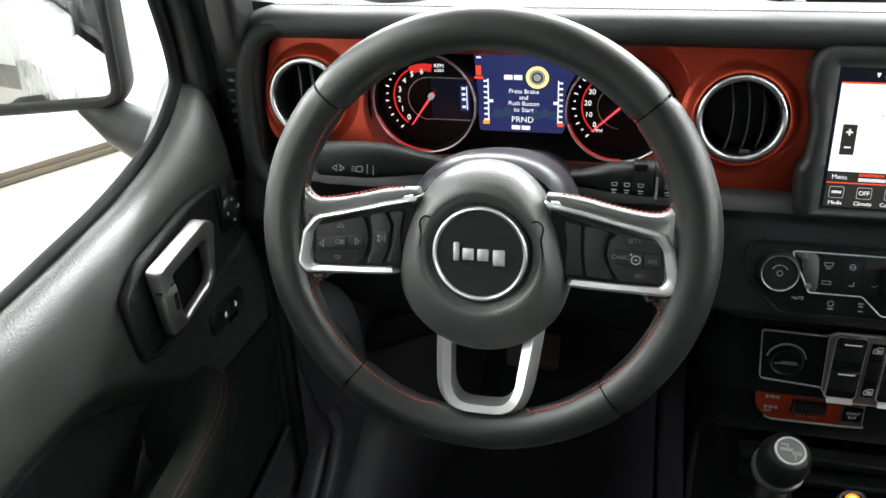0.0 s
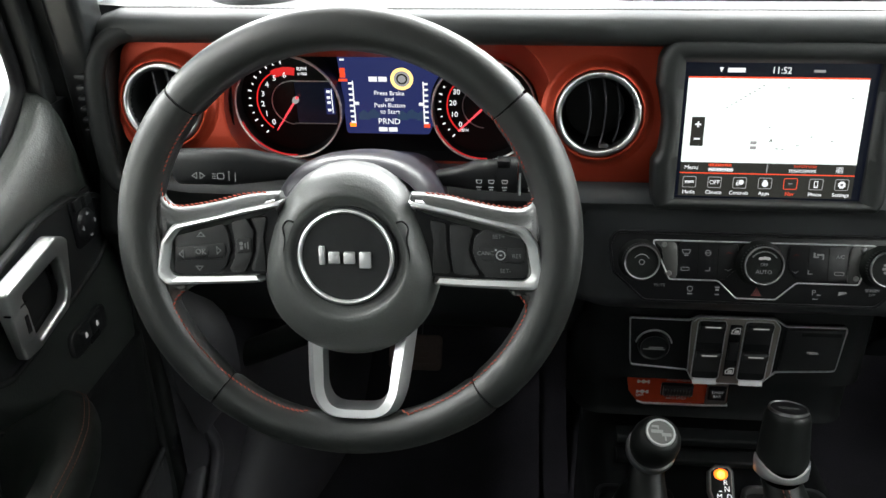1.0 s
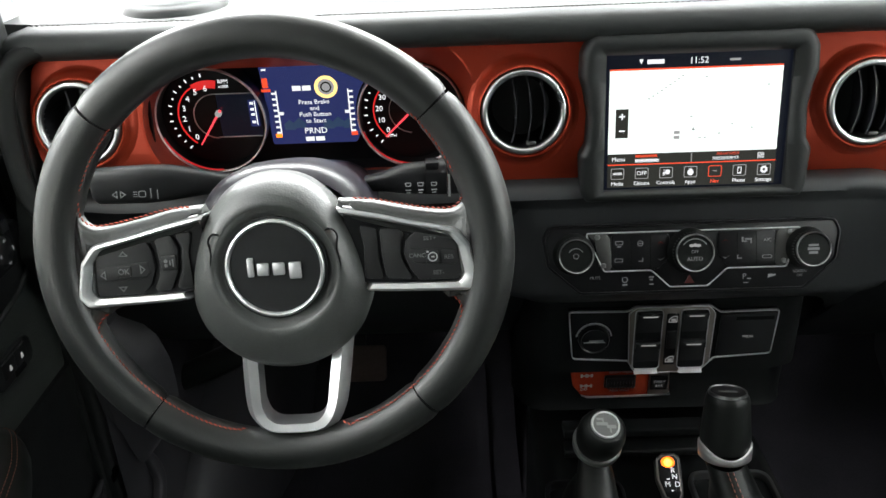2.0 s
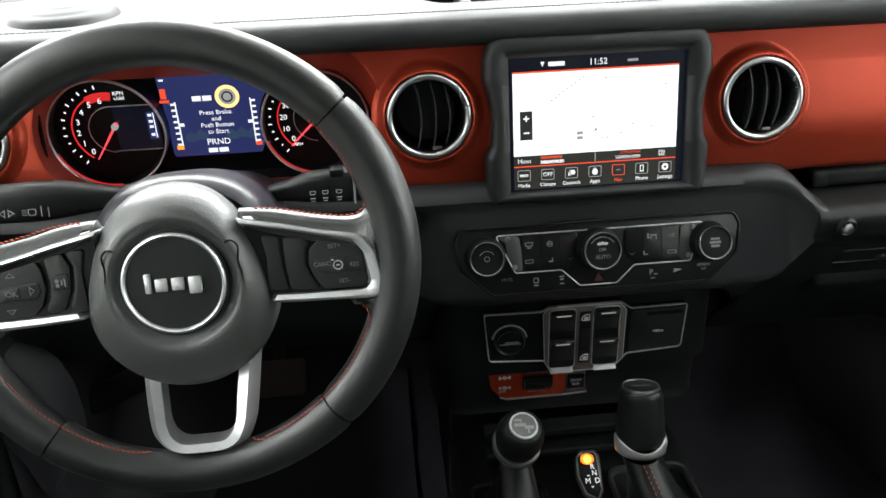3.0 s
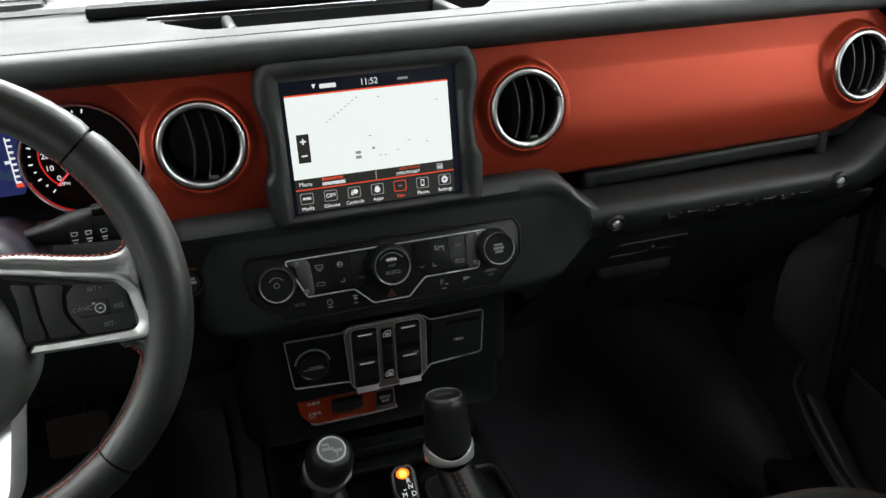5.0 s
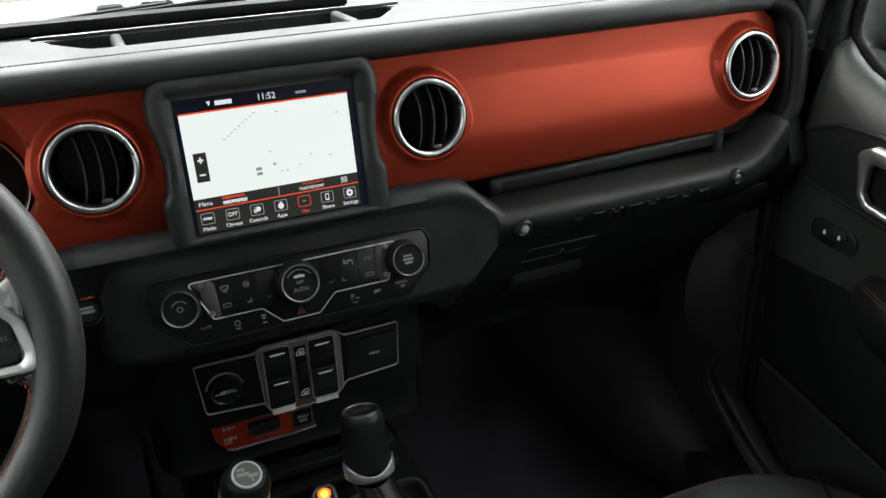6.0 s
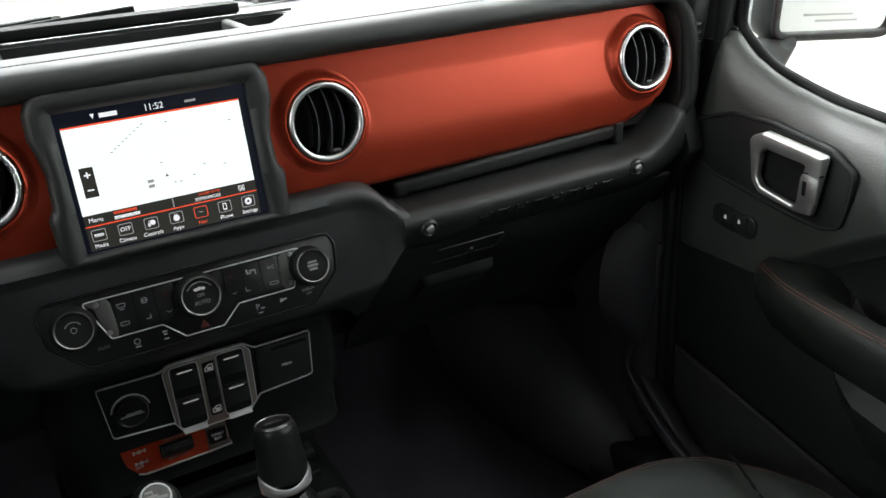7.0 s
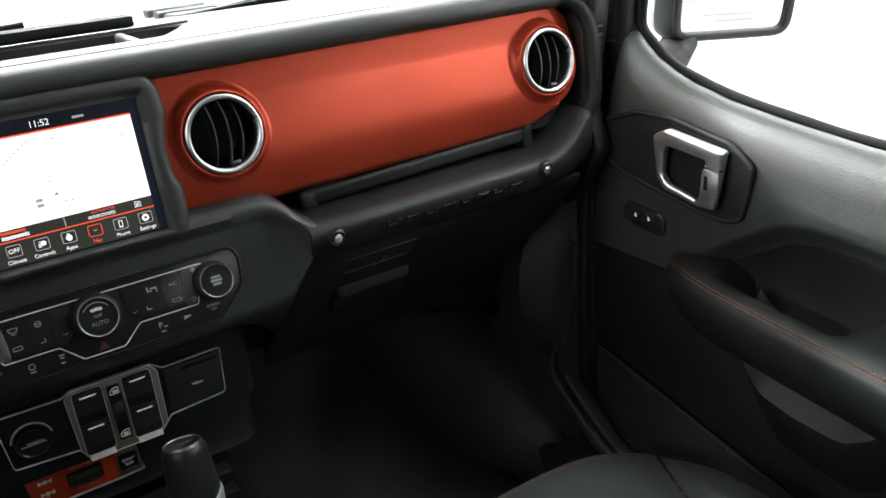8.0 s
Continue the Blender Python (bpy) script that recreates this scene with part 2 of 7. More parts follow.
def rounded(pts, r, seg=5):
    """Rounds the corners of an outline; r is one radius or one for each corner."""
    out, n = [], len(pts)
    for i in range(n):
        p, a, b = Vector(pts[i]), Vector(pts[i - 1]), Vector(pts[(i + 1) % n])
        ri = r[i] if isinstance(r, (list, tuple)) else r
        u, v = (a - p), (b - p)
        if ri <= 0 or u.length < 1e-9 or v.length < 1e-9:
            out.append(tuple(p))
            continue
        ang = u.angle(v)
        cut = min(ri / math.tan(ang / 2), 0.48 * min(u.length, v.length))
        p0, p1 = p + u.normalized() * cut, p + v.normalized() * cut
        for k in range(seg + 1):
            t = k / seg
            q = p0 * (1 - t) ** 2 + p * 2 * t * (1 - t) + p1 * t * t
            out.append(tuple(q))
    return out


def rect(x0, x1, y0, y1, r=0.0, seg=5):
    pts = [(x0, y0), (x1, y0), (x1, y1), (x0, y1)]
    return rounded(pts, r, seg) if r else pts


def circle(cx, cy, r, n=40, a0=0, a1=360, ry=None):
    full = abs(a1 - a0) >= 360
    return [(cx + r * math.cos(radians(a0 + (a1 - a0) * k / (n if full else n - 1))), cy + (ry or r) * math.sin(radians(a0 + (a1 - a0) * k / (n if full else n - 1)))) for k in range(n)]


def holed(outer, holes, z0, z1, bev=0.0, bow=None):
    """A plate with holes through it; bow gives its depth over its height."""
    bm = bmesh.new()
    edges = []
    for loop in [outer, *holes]:
        vs = [bm.verts.new((x, y, z1)) for x, y in loop]
        edges += [bm.edges.new((vs[i], vs[(i + 1) % len(vs)])) for i in range(len(vs))]
    bmesh.ops.triangle_fill(bm, use_beauty=True, use_dissolve=False, edges=edges, normal=(0, 0, 1))
    if bow:
        for k in range(-8, 9):
            bmesh.ops.bisect_plane(bm, geom=list(bm.verts) + list(bm.edges) + list(bm.faces), plane_co=(0, 0.01 * k, 0), plane_no=(0, 1, 0))
        for v in bm.verts:
            v.co.z += bow(v.co.y)
    faces = list(bm.faces)
    ext = bmesh.ops.extrude_face_region(bm, geom=faces)
    bmesh.ops.translate(bm, verts=[v for v in ext["geom"] if isinstance(v, bmesh.types.BMVert)], vec=(0, 0, z0 - z1))
    bmesh.ops.recalc_face_normals(bm, faces=bm.faces)
    if bev:
        es = [e for e in bm.edges if len(e.link_faces) == 2 and e.calc_face_angle(0) > radians(60) and all(v.co.z > (z0 + z1) / 2 for v in e.verts)]
        bmesh.ops.bevel(bm, geom=es, offset=bev, segments=2, profile=0.5, affect="EDGES", clamp_overlap=True)
    return bm


def frame_loop(outer, inner, z0, z1, bev=0.0):
    """A closed band between two outlines with the same number of points."""
    bm = bmesh.new()
    n = len(outer)
    rings = []
    for pts, z in ((outer, z0), (outer, z1), (inner, z1), (inner, z0)):
        rings.append([bm.verts.new((x, y, z)) for x, y in pts])
    for a in range(4):
        p, q = rings[a], rings[(a + 1) % 4]
        for i in range(n):
            bm.faces.new((p[i], p[(i + 1) % n], q[(i + 1) % n], q[i]))
    bmesh.ops.recalc_face_normals(bm, faces=bm.faces)
    return bevelled(bm, bev, 2, 50) if bev else bm


def inset(pts, d):
    """The outline moved inwards by d (outlines run counter-clockwise)."""
    out, n = [], len(pts)
    for i in range(n):
        p, a, b = Vector(pts[i]), Vector(pts[i - 1]), Vector(pts[(i + 1) % n])
        u, v = (p - a), (b - p)
        u = u.normalized() if u.length > 1e-9 else v.normalized()
        v = v.normalized() if v.length > 1e-9 else u
        nn = Vector((-u.y - v.y, u.x + v.x))
        nn = nn.normalized() if nn.length > 1e-9 else Vector((-u.y, u.x))
        c = max(0.4, nn.dot(Vector((-u.y, u.x))))
        out.append(tuple(p + nn * d / c))
    return out


def lathe(profile, seg=48, ry=1.0, cx=0.0, cy=0.0, a0=0, a1=360, closed=False):
    """A profile of (radius, height) turned about z."""
    bm = bmesh.new()
    full = abs(a1 - a0) >= 360
    rows = []
    for k in range(seg if full else seg + 1):
        a = radians(a0 + (a1 - a0) * k / seg)
        rows.append([bm.verts.new((cx + r * math.cos(a), cy + r * ry * math.sin(a), z)) for r, z in profile])
    n = len(profile)
    for k in range(len(rows) if full else len(rows) - 1):
        p, q = rows[k], rows[(k + 1) % len(rows)]
        for i in range(n if closed else n - 1):
            try:
                bm.faces.new((p[i], q[i], q[(i + 1) % n], p[(i + 1) % n]))
            except ValueError:
                pass
    return bm


def sweep(path, section, closed=False, up=(0, 0, 1), cap=True, scales=None):
    """A section of (side, up) points carried along a path."""
    bm = bmesh.new()
    pts = [Vector(p) for p in path]
    n, rows = len(pts), []
    upv = Vector(up)
    for i, p in enumerate(pts):
        a = pts[i - 1] if (i or closed) else pts[i]
        b = pts[(i + 1) % n] if (i < n - 1 or closed) else pts[i]
        d = (b - a).normalized()
        side = d.cross(upv)
        side = side.normalized() if side.length > 1e-6 else Vector((1, 0, 0))
        top = side.cross(d).normalized()
        s = scales[i] if scales else 1.0
        rows.append([bm.verts.new(p + side * x * s + top * y * s) for x, y in section])
    m = len(section)
    for i in range(n if closed else n - 1):
        p, q = rows[i], rows[(i + 1) % n]
        for k in range(m):
            bm.faces.new((p[k], p[(k + 1) % m], q[(k + 1) % m], q[k]))
    if cap and not closed:
        bm.faces.new(rows[0][::-1])
        bm.faces.new(rows[-1])
    bmesh.ops.recalc_face_normals(bm, faces=bm.faces)
    return bm


def loft(rows, closed_rows=False, cap=False):
    """A skin over rows of points, all of one length."""
    bm = bmesh.new()
    vs = [[bm.verts.new(p) for p in row] for row in rows]
    m = len(rows[0])
    for a, b in zip(vs, vs[1:]):
        for k in range(m if closed_rows else m - 1):
            try:
                bm.faces.new((a[k], a[(k + 1) % m], b[(k + 1) % m], b[k]))
            except ValueError:
                pass
    if cap and closed_rows:
        bm.faces.new(vs[0][::-1])
        bm.faces.new(vs[-1])
    bmesh.ops.recalc_face_normals(bm, faces=bm.faces)
    return bm


def thick(bm, d):
    """Gives a skin a thickness behind it."""
    bmesh.ops.recalc_face_normals(bm, faces=bm.faces)
    bmesh.ops.solidify(bm, geom=list(bm.faces), thickness=d)
    return bm


def tube(path, r, n=8, closed=False, up=(0, 0, 1)):
    return sweep(path, [(r * math.cos(2 * math.pi * k / n), r * math.sin(2 * math.pi * k / n)) for k in range(n)], closed, up)


def joined(bms):
    out = bmesh.new()
    for b in bms:
        me = bpy.data.meshes.new("tmp")
        b.to_mesh(me)
        b.free()
        out.from_mesh(me)
        bpy.data.meshes.remove(me)
    return out


def moved(bm, m):
    bmesh.ops.transform(bm, matrix=m, verts=bm.verts)
    return bm


def spline(pts, n=8):
    """A smooth line through points."""
    pts = [Vector(p) for p in pts]
    out = []
    for i in range(len(pts) - 1):
        p0, p1, p2, p3 = pts[max(i - 1, 0)], pts[i], pts[i + 1], pts[min(i + 2, len(pts) - 1)]
        for k in range(n):
            t = k / n
            out.append(0.5 * (2 * p1 + (p2 - p0) * t + (2 * p0 - 5 * p1 + 4 * p2 - p3) * t * t + (3 * p1 - p0 - 3 * p2 + p3) * t ** 3))
    out.append(pts[-1])
    return out


def stitches(path, length=0.0045, gap=0.0025, r=0.0007, up=(0, 0, 1), slant=0.0):
    """Short raised threads along a line, as one mesh."""
    pts = [Vector(p) for p in path]
    bms, carry = [], 0.0
    step = length + gap
    cum = [0.0]
    for a, b in zip(pts, pts[1:]):
        cum.append(cum[-1] + (b - a).length)

    def at(s):
        for i in range(len(pts) - 1):
            if cum[i + 1] >= s:
                f = (s - cum[i]) / max(1e-9, cum[i + 1] - cum[i])
                return pts[i].lerp(pts[i + 1], f)
        return pts[-1]

    s = 0.0
    upv = Vector(up)
    out = bmesh.new()
    while s + length < cum[-1]:
        a, b = at(s), at(s + length)
        d = (b - a).normalized()
        side = d.cross(upv).normalized()
        if slant:
            b = b + side * slant
            a = a - side * slant
            d = (b - a).normalized()
            side = d.cross(upv).normalized()
        top = side.cross(d)
        mid = (a + b) / 2
        ring = []
        for p, f in ((a, 0.4), (mid, 1.0), (b, 0.4)):
            ring.append([out.verts.new(p + side * r * f * math.cos(q) + top * r * f * math.sin(q)) for q in (0, 1.57, 3.14, 4.71)])
        for k in range(2):
            for j in range(4):
                out.faces.new((ring[k][j], ring[k][(j + 1) % 4], ring[k + 1][(j + 1) % 4], ring[k + 1][j]))
        s += step
    return out


def lettering(name, body, size, material, parent, m, depth=0.00025, align="CENTER", label="", squeeze=1.0):
    """Raised print in the built-in font, as a mesh."""
    cu = bpy.data.curves.new(name, "FONT")
    cu.body, cu.size, cu.extrude, cu.align_x, cu.align_y = body, size, depth, align, "CENTER"
    cu.resolution_u = 3
    tmp = bpy.data.objects.new("tmp", cu)
    me = bpy.data.meshes.new_from_object(tmp)
    bpy.data.objects.remove(tmp)
    bpy.data.curves.remove(cu)
    bm = bmesh.new()
    bm.from_mesh(me)
    bpy.data.meshes.remove(me)
    if squeeze != 1.0:
        bmesh.ops.scale(bm, vec=(squeeze, 1, 1), verts=bm.verts)
    return part(name, bm, material, parent, label, m, 0)

FACE = leaning(0, 0.052, 1.19, 8)          # plane of the dash front
CLUSTER = leaning(0, 0.122, 1.165, -5)     # plane of the dials
CLIMATE = leaning(0, 0.025, 1.05, 20)      # plane of the climate controls
STACK = leaning(0, 0.070, 0.90, 0)         # plane of the window switches
WHEEL = leaning(-0.381, -0.1963, 1.1618, 14)

# ---------- the room round the car ----------


def build_room():
    hw, he, hl, h = 3.87, 2.60, 6.5, 3.6
    def wall(name, x0, x1, y0, y1):
        return solo(name, box(x0, x1, y0, y1, 0, h), M_WALL, "plain white painted studio wall", "wall", ROOM, kind="structure")
    wall("wall_west", -hw - 0.15, -hw, -hl, hl)
    wall("wall_east", he, he + 0.15, -hl, hl)
    wall("wall_north", -hw - 0.15, he + 0.15, hl, hl + 0.15)
    wall("wall_south", -hw - 0.15, he + 0.15, -hl - 0.15, -hl)
    solo("ceiling", box(-hw - 0.15, he + 0.15, -hl - 0.15, hl + 0.15, h, h + 0.1), M_WALL, "plain white studio ceiling", "ceiling", ROOM, kind="structure")
    solo("baseboard", joined([box(-hw, -hw + 0.020, -hl, hl, 0.0, 0.030, 0.003), box(-hw, -hw + 0.012, -hl, hl, 0.030, 0.062, 0.002)]), M_BASE, "low brown stepped baseboard along the white wall", "baseboard", ROOM, kind="structure")
    return hw, he, hl


HW, HE, HL = build_room()


# ---------- dashboard ----------
dashboard = thing("dashboard", pose(0, 0.15, 0.9), "black padded car dashboard with satin red face panels", "dashboard")


def pad_profile():
    return [(0.105, 1.256), (0.062, 1.255), (0.050, 1.260), (0.0455, 1.268), (0.047, 1.277), (0.054, 1.2835), (0.064, 1.2865), (0.080, 1.288)]


def build_top_pad():
    xs = [-0.712, -0.700, -0.685, -0.66, -0.4, -0.22, 0.0, 0.22, 0.4, 0.66, 0.685, 0.700, 0.712]
    rows = []
    for x in xs:
        drop = max(0.0, abs(x) - 0.655) ** 2 * 9
        back = max(0.0, abs(x) - 0.655) * 0.25
        rows.append([(x, y + back, z - drop) for y, z in pad_profile()])
    part("top_pad_roll", thick(loft(rows), 0.004), M_PAD, dashboard, "rolled black vinyl front edge of the dash top", smooth=50)
    # flat top with the open tray cut out of it
    hole = rounded([(-0.205, 0.205), (-0.150, 0.118), (0.150, 0.118), (0.205, 0.205)][::-1], 0.02)
    outer = [(-0.712, 0.094), (-0.66, 0.080), (0.66, 0.080), (0.712, 0.094), (0.712, 0.25), (0.60, 0.285), (-0.60, 0.285), (-0.712, 0.25)]
    part("top_pad", holed(outer, [hole], 1.270, 1.288), M_PAD, dashboard, "flat black vinyl dash top", smooth=20)
    part("cowl_strip", box(-0.70, 0.70, 0.290, 0.33, 1.262, 1.2845, 0.004), M_RUBBER, dashboard)
    rail = part("accessory_rail", box(-0.268, 0.150, 0.236, 0.268, 1.2895, 1.3015, 0.0025), M_RUBBER, dashboard, "flat black rail behind the dash tray")
    for x in (-0.262, -0.145, 0.143):
        part("rail_foot", box(x - 0.004, x + 0.004, 0.236, 0.262, 1.284, 1.2900, 0.001), M_PILLAR, rail)
    # tray sunk into the top
    inner = inset(hole[::-1], 0.003)
    tray = joined([frame_loop(hole[::-1], inner, 1.235, 1.287), prism(hole[::-1], 1.232, 1.236)])
    part("dash_tray", tray, M_HARD, dashboard, "dark open tray in the dash top")
    for sx in (-1, 1):
        part("tray_post", box(sx * 0.122 - 0.006, sx * 0.122 + 0.006, 0.120, 0.204, 1.237, 1.2885, 0.005, 3), M_PILLAR, dashboard, "rounded pale post across the tray")
    part("tray_rim", box(-0.205, 0.205, 0.2065, 0.2125, 1.286, 1.2915, 0.002), M_PILLAR, dashboard)
    line = [(x, 0.0735, 1.2878) for x in np.linspace(-0.66, 0.66, 60)]
    part("top_stitching", stitches(line, 0.0048, 0.0006, 0.00055), M_STITCH_GREY, dashboard, "fine stitched seam along the dash top", smooth=0)
    for sx in (-1, 1):
        # round speaker grille near each corner
        part("speaker_grille", lathe([(0.0, 0.016), (0.016, 0.0158), (0.018, 0.0146), (0.020, 0.0152), (0.030, 0.0136), (0.032, 0.0120), (0.034, 0.0124), (0.042, 0.0095), (0.044, 0.0078), (0.046, 0.0080), (0.052, 0.0040), (0.056, -0.004)], 40, 1.15), M_PAD, dashboard, "low ringed speaker grille", pose(sx * 0.535, 0.150, 1.2885), 50)


build_top_pad()

STADIUM_A, STADIUM_B = (-0.508, 0.004), (-0.290, 0.004)


def stadium(r, top, bottom, shift=0.0):
    a, b = STADIUM_A, STADIUM_B
    left = circle(a[0] + shift, a[1], r, 16, 95, 265)
    right = circle(b[0] + shift, b[1], r, 16, -85, 85)
    return [(x, min(top, max(bottom, y))) for x, y in left + right]


def dial_mouth():
    """Opening of the red panel before the dials, clear of the vents at both ends."""
    pts = stadium(0.073, 0.072, -0.070, 0.008)
    a, b = STADIUM_A[0] + 0.008, STADIUM_B[0] + 0.008
    return [(a + (x - a) * 0.84 if x < a else b + (x - b) * 0.92 if x > b else x, y) for x, y in pts]


def bow(v):
    """Depth of the red panels over their height: upright under the pad, a crease, a swell, and a turn under."""
    if v > 0.034:
        return -0.0112 - 0.02 * (v - 0.034)
    if v > -0.030:
        return -0.0112 * ((v + 0.030) / 0.064) ** 1.6
    return -6.6 * (v + 0.030) ** 2


def flipped_rect(sx, x0, x1, y0, y1):
    return rect(min(sx * x0, sx * x1), max(sx * x0, sx * x1), y0, y1)


def build_face_panels():
    lo, hi = -0.082, 0.080
    # driver's side, open for the dials and two vents
    left = rounded([(-0.6765, 0.010), (-0.669, -0.034), (-0.648, -0.062), (-0.600, lo + 0.006), (-0.108, lo + 0.006), (-0.108, hi), (-0.630, hi), (-0.668, 0.060)], [0.03, 0.03, 0.03, 0.03, 0.002, 0.002, 0.03, 0.02])
    holes = [circle(-0.620, 0.004, 0.046, 36), circle(-0.1715, 0.0, 0.046, 36), dial_mouth()]
    part("face_panel", holed(left, holes, -0.004, 0.0, 0.0, bow), M_RED, dashboard, "satin red panel round the dials", FACE)
    right = rounded([(0.108, lo), (0.590, lo + 0.004), (0.652, -0.052), (0.6740, -0.010), (0.6740, 0.050), (0.632, hi), (0.108, hi)], [0.002, 0.04, 0.03, 0.03, 0.03, 0.03, 0.002])
    holes = [circle(0.1715, -0.002, 0.046, 36), circle(0.617, 0.001, 0.046, 36)]
    part("face_panel", holed(right, holes, -0.004, 0.0, 0.0, bow), M_RED, dashboard, "satin red panel before the passenger", FACE)
    # lower lip of the passenger panel that turns under
    rows = []
    for x in np.linspace(0.112, 0.640, 14):
        t = (x - 0.112) / 0.528
        y0 = lo + 0.004 * t + (0.018 * max(0, (x - 0.60) / 0.04) ** 2 if x > 0.60 else 0)
        rows.append([(x, y0 + 0.0005, bow(y0)), (x, y0 - 0.003, bow(y0) - 0.003), (x, y0 - 0.006, bow(y0) - 0.008), (x, y0 - 0.008, bow(y0) - 0.016)])
    part("panel_lip", thick(loft(rows), 0.002), M_RED, dashboard, "", FACE, 60)
    for sx in (-1, 1):
        part("end_backing", prism(flipped_rect(sx, 0.560, 0.690, -0.090, 0.082), -0.034, -0.030), M_DEEP, dashboard, "", FACE)
    # sloping red surround down to the dials
    a, b = dial_mouth(), stadium(0.0635, 0.0665, -0.0620)
    d = FACE.inverted() @ CLUSTER
    rows = [[(x, y, bow(y)) for x, y in a], [tuple(d @ Vector((x, y, 0.003))) for x, y in b]]
    part("dial_surround", thick(loft(rows, True), 0.002), M_RED, dashboard, "sloping red surround of the dials", FACE)
    # raised collars round the vents, melting into the bowed panel
    for cx, cy in ((-0.620, 0.004), (-0.1715, 0.0), (0.1715, -0.002), (0.617, 0.001)):
        rows = []
        for r, z, w in ((0.0435, -0.006, 0.0), (0.0435, 0.0078, 0.0), (0.0450, 0.0092, 0.0), (0.0475, 0.0090, 0.05), (0.0500, 0.0074, 0.2), (0.0525, 0.0052, 0.45), (0.0552, 0.0034, 0.72), (0.0580, 0.0020, 0.9), (0.0610, 0.0010, 1.0), (0.0640, 0.0003, 1.0), (0.0670, -0.0003, 1.0)):
            r = 0.0435 + (r - 0.0435) * 0.58
            row = []
            for k in range(60):
                q = 2 * math.pi * k / 60
                y = cy + r * math.sin(q)
                row.append((cx + r * math.cos(q), y, z + w * bow(y)))
            rows.append(row)
        part("vent_collar", loft(rows, True), M_RED, dashboard, "raised red collar round the vent", FACE, 70)


build_face_panels()


def build_air_vent(m):
    v = thing("air_vent", m, "round black air vent with a satin chrome ring", "air vent", "dash air vents")
    part("ring", lathe([(0.0360, -0.004), (0.0362, 0.0095), (0.0375, 0.0118), (0.0398, 0.0125), (0.0418, 0.0112), (0.0428, 0.0085), (0.0430, 0.0)], 56), M_CHROME, v, "satin chrome ring", m, 60)
    part("barrel", joined([lathe([(0.0362, 0.006), (0.0350, -0.022), (0.0300, -0.034)], 40), prism(circle(0, 0, 0.0300, 32), -0.036, -0.034)]), M_HARD, v, "", m)
    for k, x in enumerate((-0.012, 0.003, 0.017)):
        h = math.sqrt(0.034 ** 2 - x * x)
        rows = []
        for t in np.linspace(-1, 1, 11):
            bow = 0.0045 * (1 - t * t)
            rows.append([(x + bow - 0.0009, t * h, 0.003 - 0.004 * t * t), (x + bow + 0.0009, t * h, 0.003 - 0.004 * t * t), (x + bow + 0.0032, t * h, -0.020), (x + bow + 0.0014, t * h, -0.020)])
        part("vane", loft(rows, True, True), M_LOWER, v, "", m, 50)
    part("thumb_tab", box(0.002, 0.012, -0.0340, -0.0300, 0.002, 0.007, 0.0014), M_CHEEK, v, "small bright adjuster tab", m)
    return v


air_vent = build_air_vent(FACE @ pose(-0.620, 0.004, 0))
for x, y, turn in ((-0.1715, 0.0, 0), (0.1715, -0.002, 0), (0.617, 0.001, 0)):
    copy_thing(air_vent, FACE @ pose(x, y, 0, 0, 0, turn))


# section of the centre fascia, from the roll under the panels down to the stack
FASCIA = [(0.085, 1.120), (0.050, 1.1145), (0.036, 1.1085), (0.0325, 1.100), (0.0375, 1.0905), (0.0385, 1.085), (0.0145, 1.000), (0.018, 0.990), (0.030, 0.979), (0.062, 0.962), (0.076, 0.951)]


def fascia_width(z):
    return 1.0 if z > 0.985 else (0.86 if z < 0.955 else 0.92)


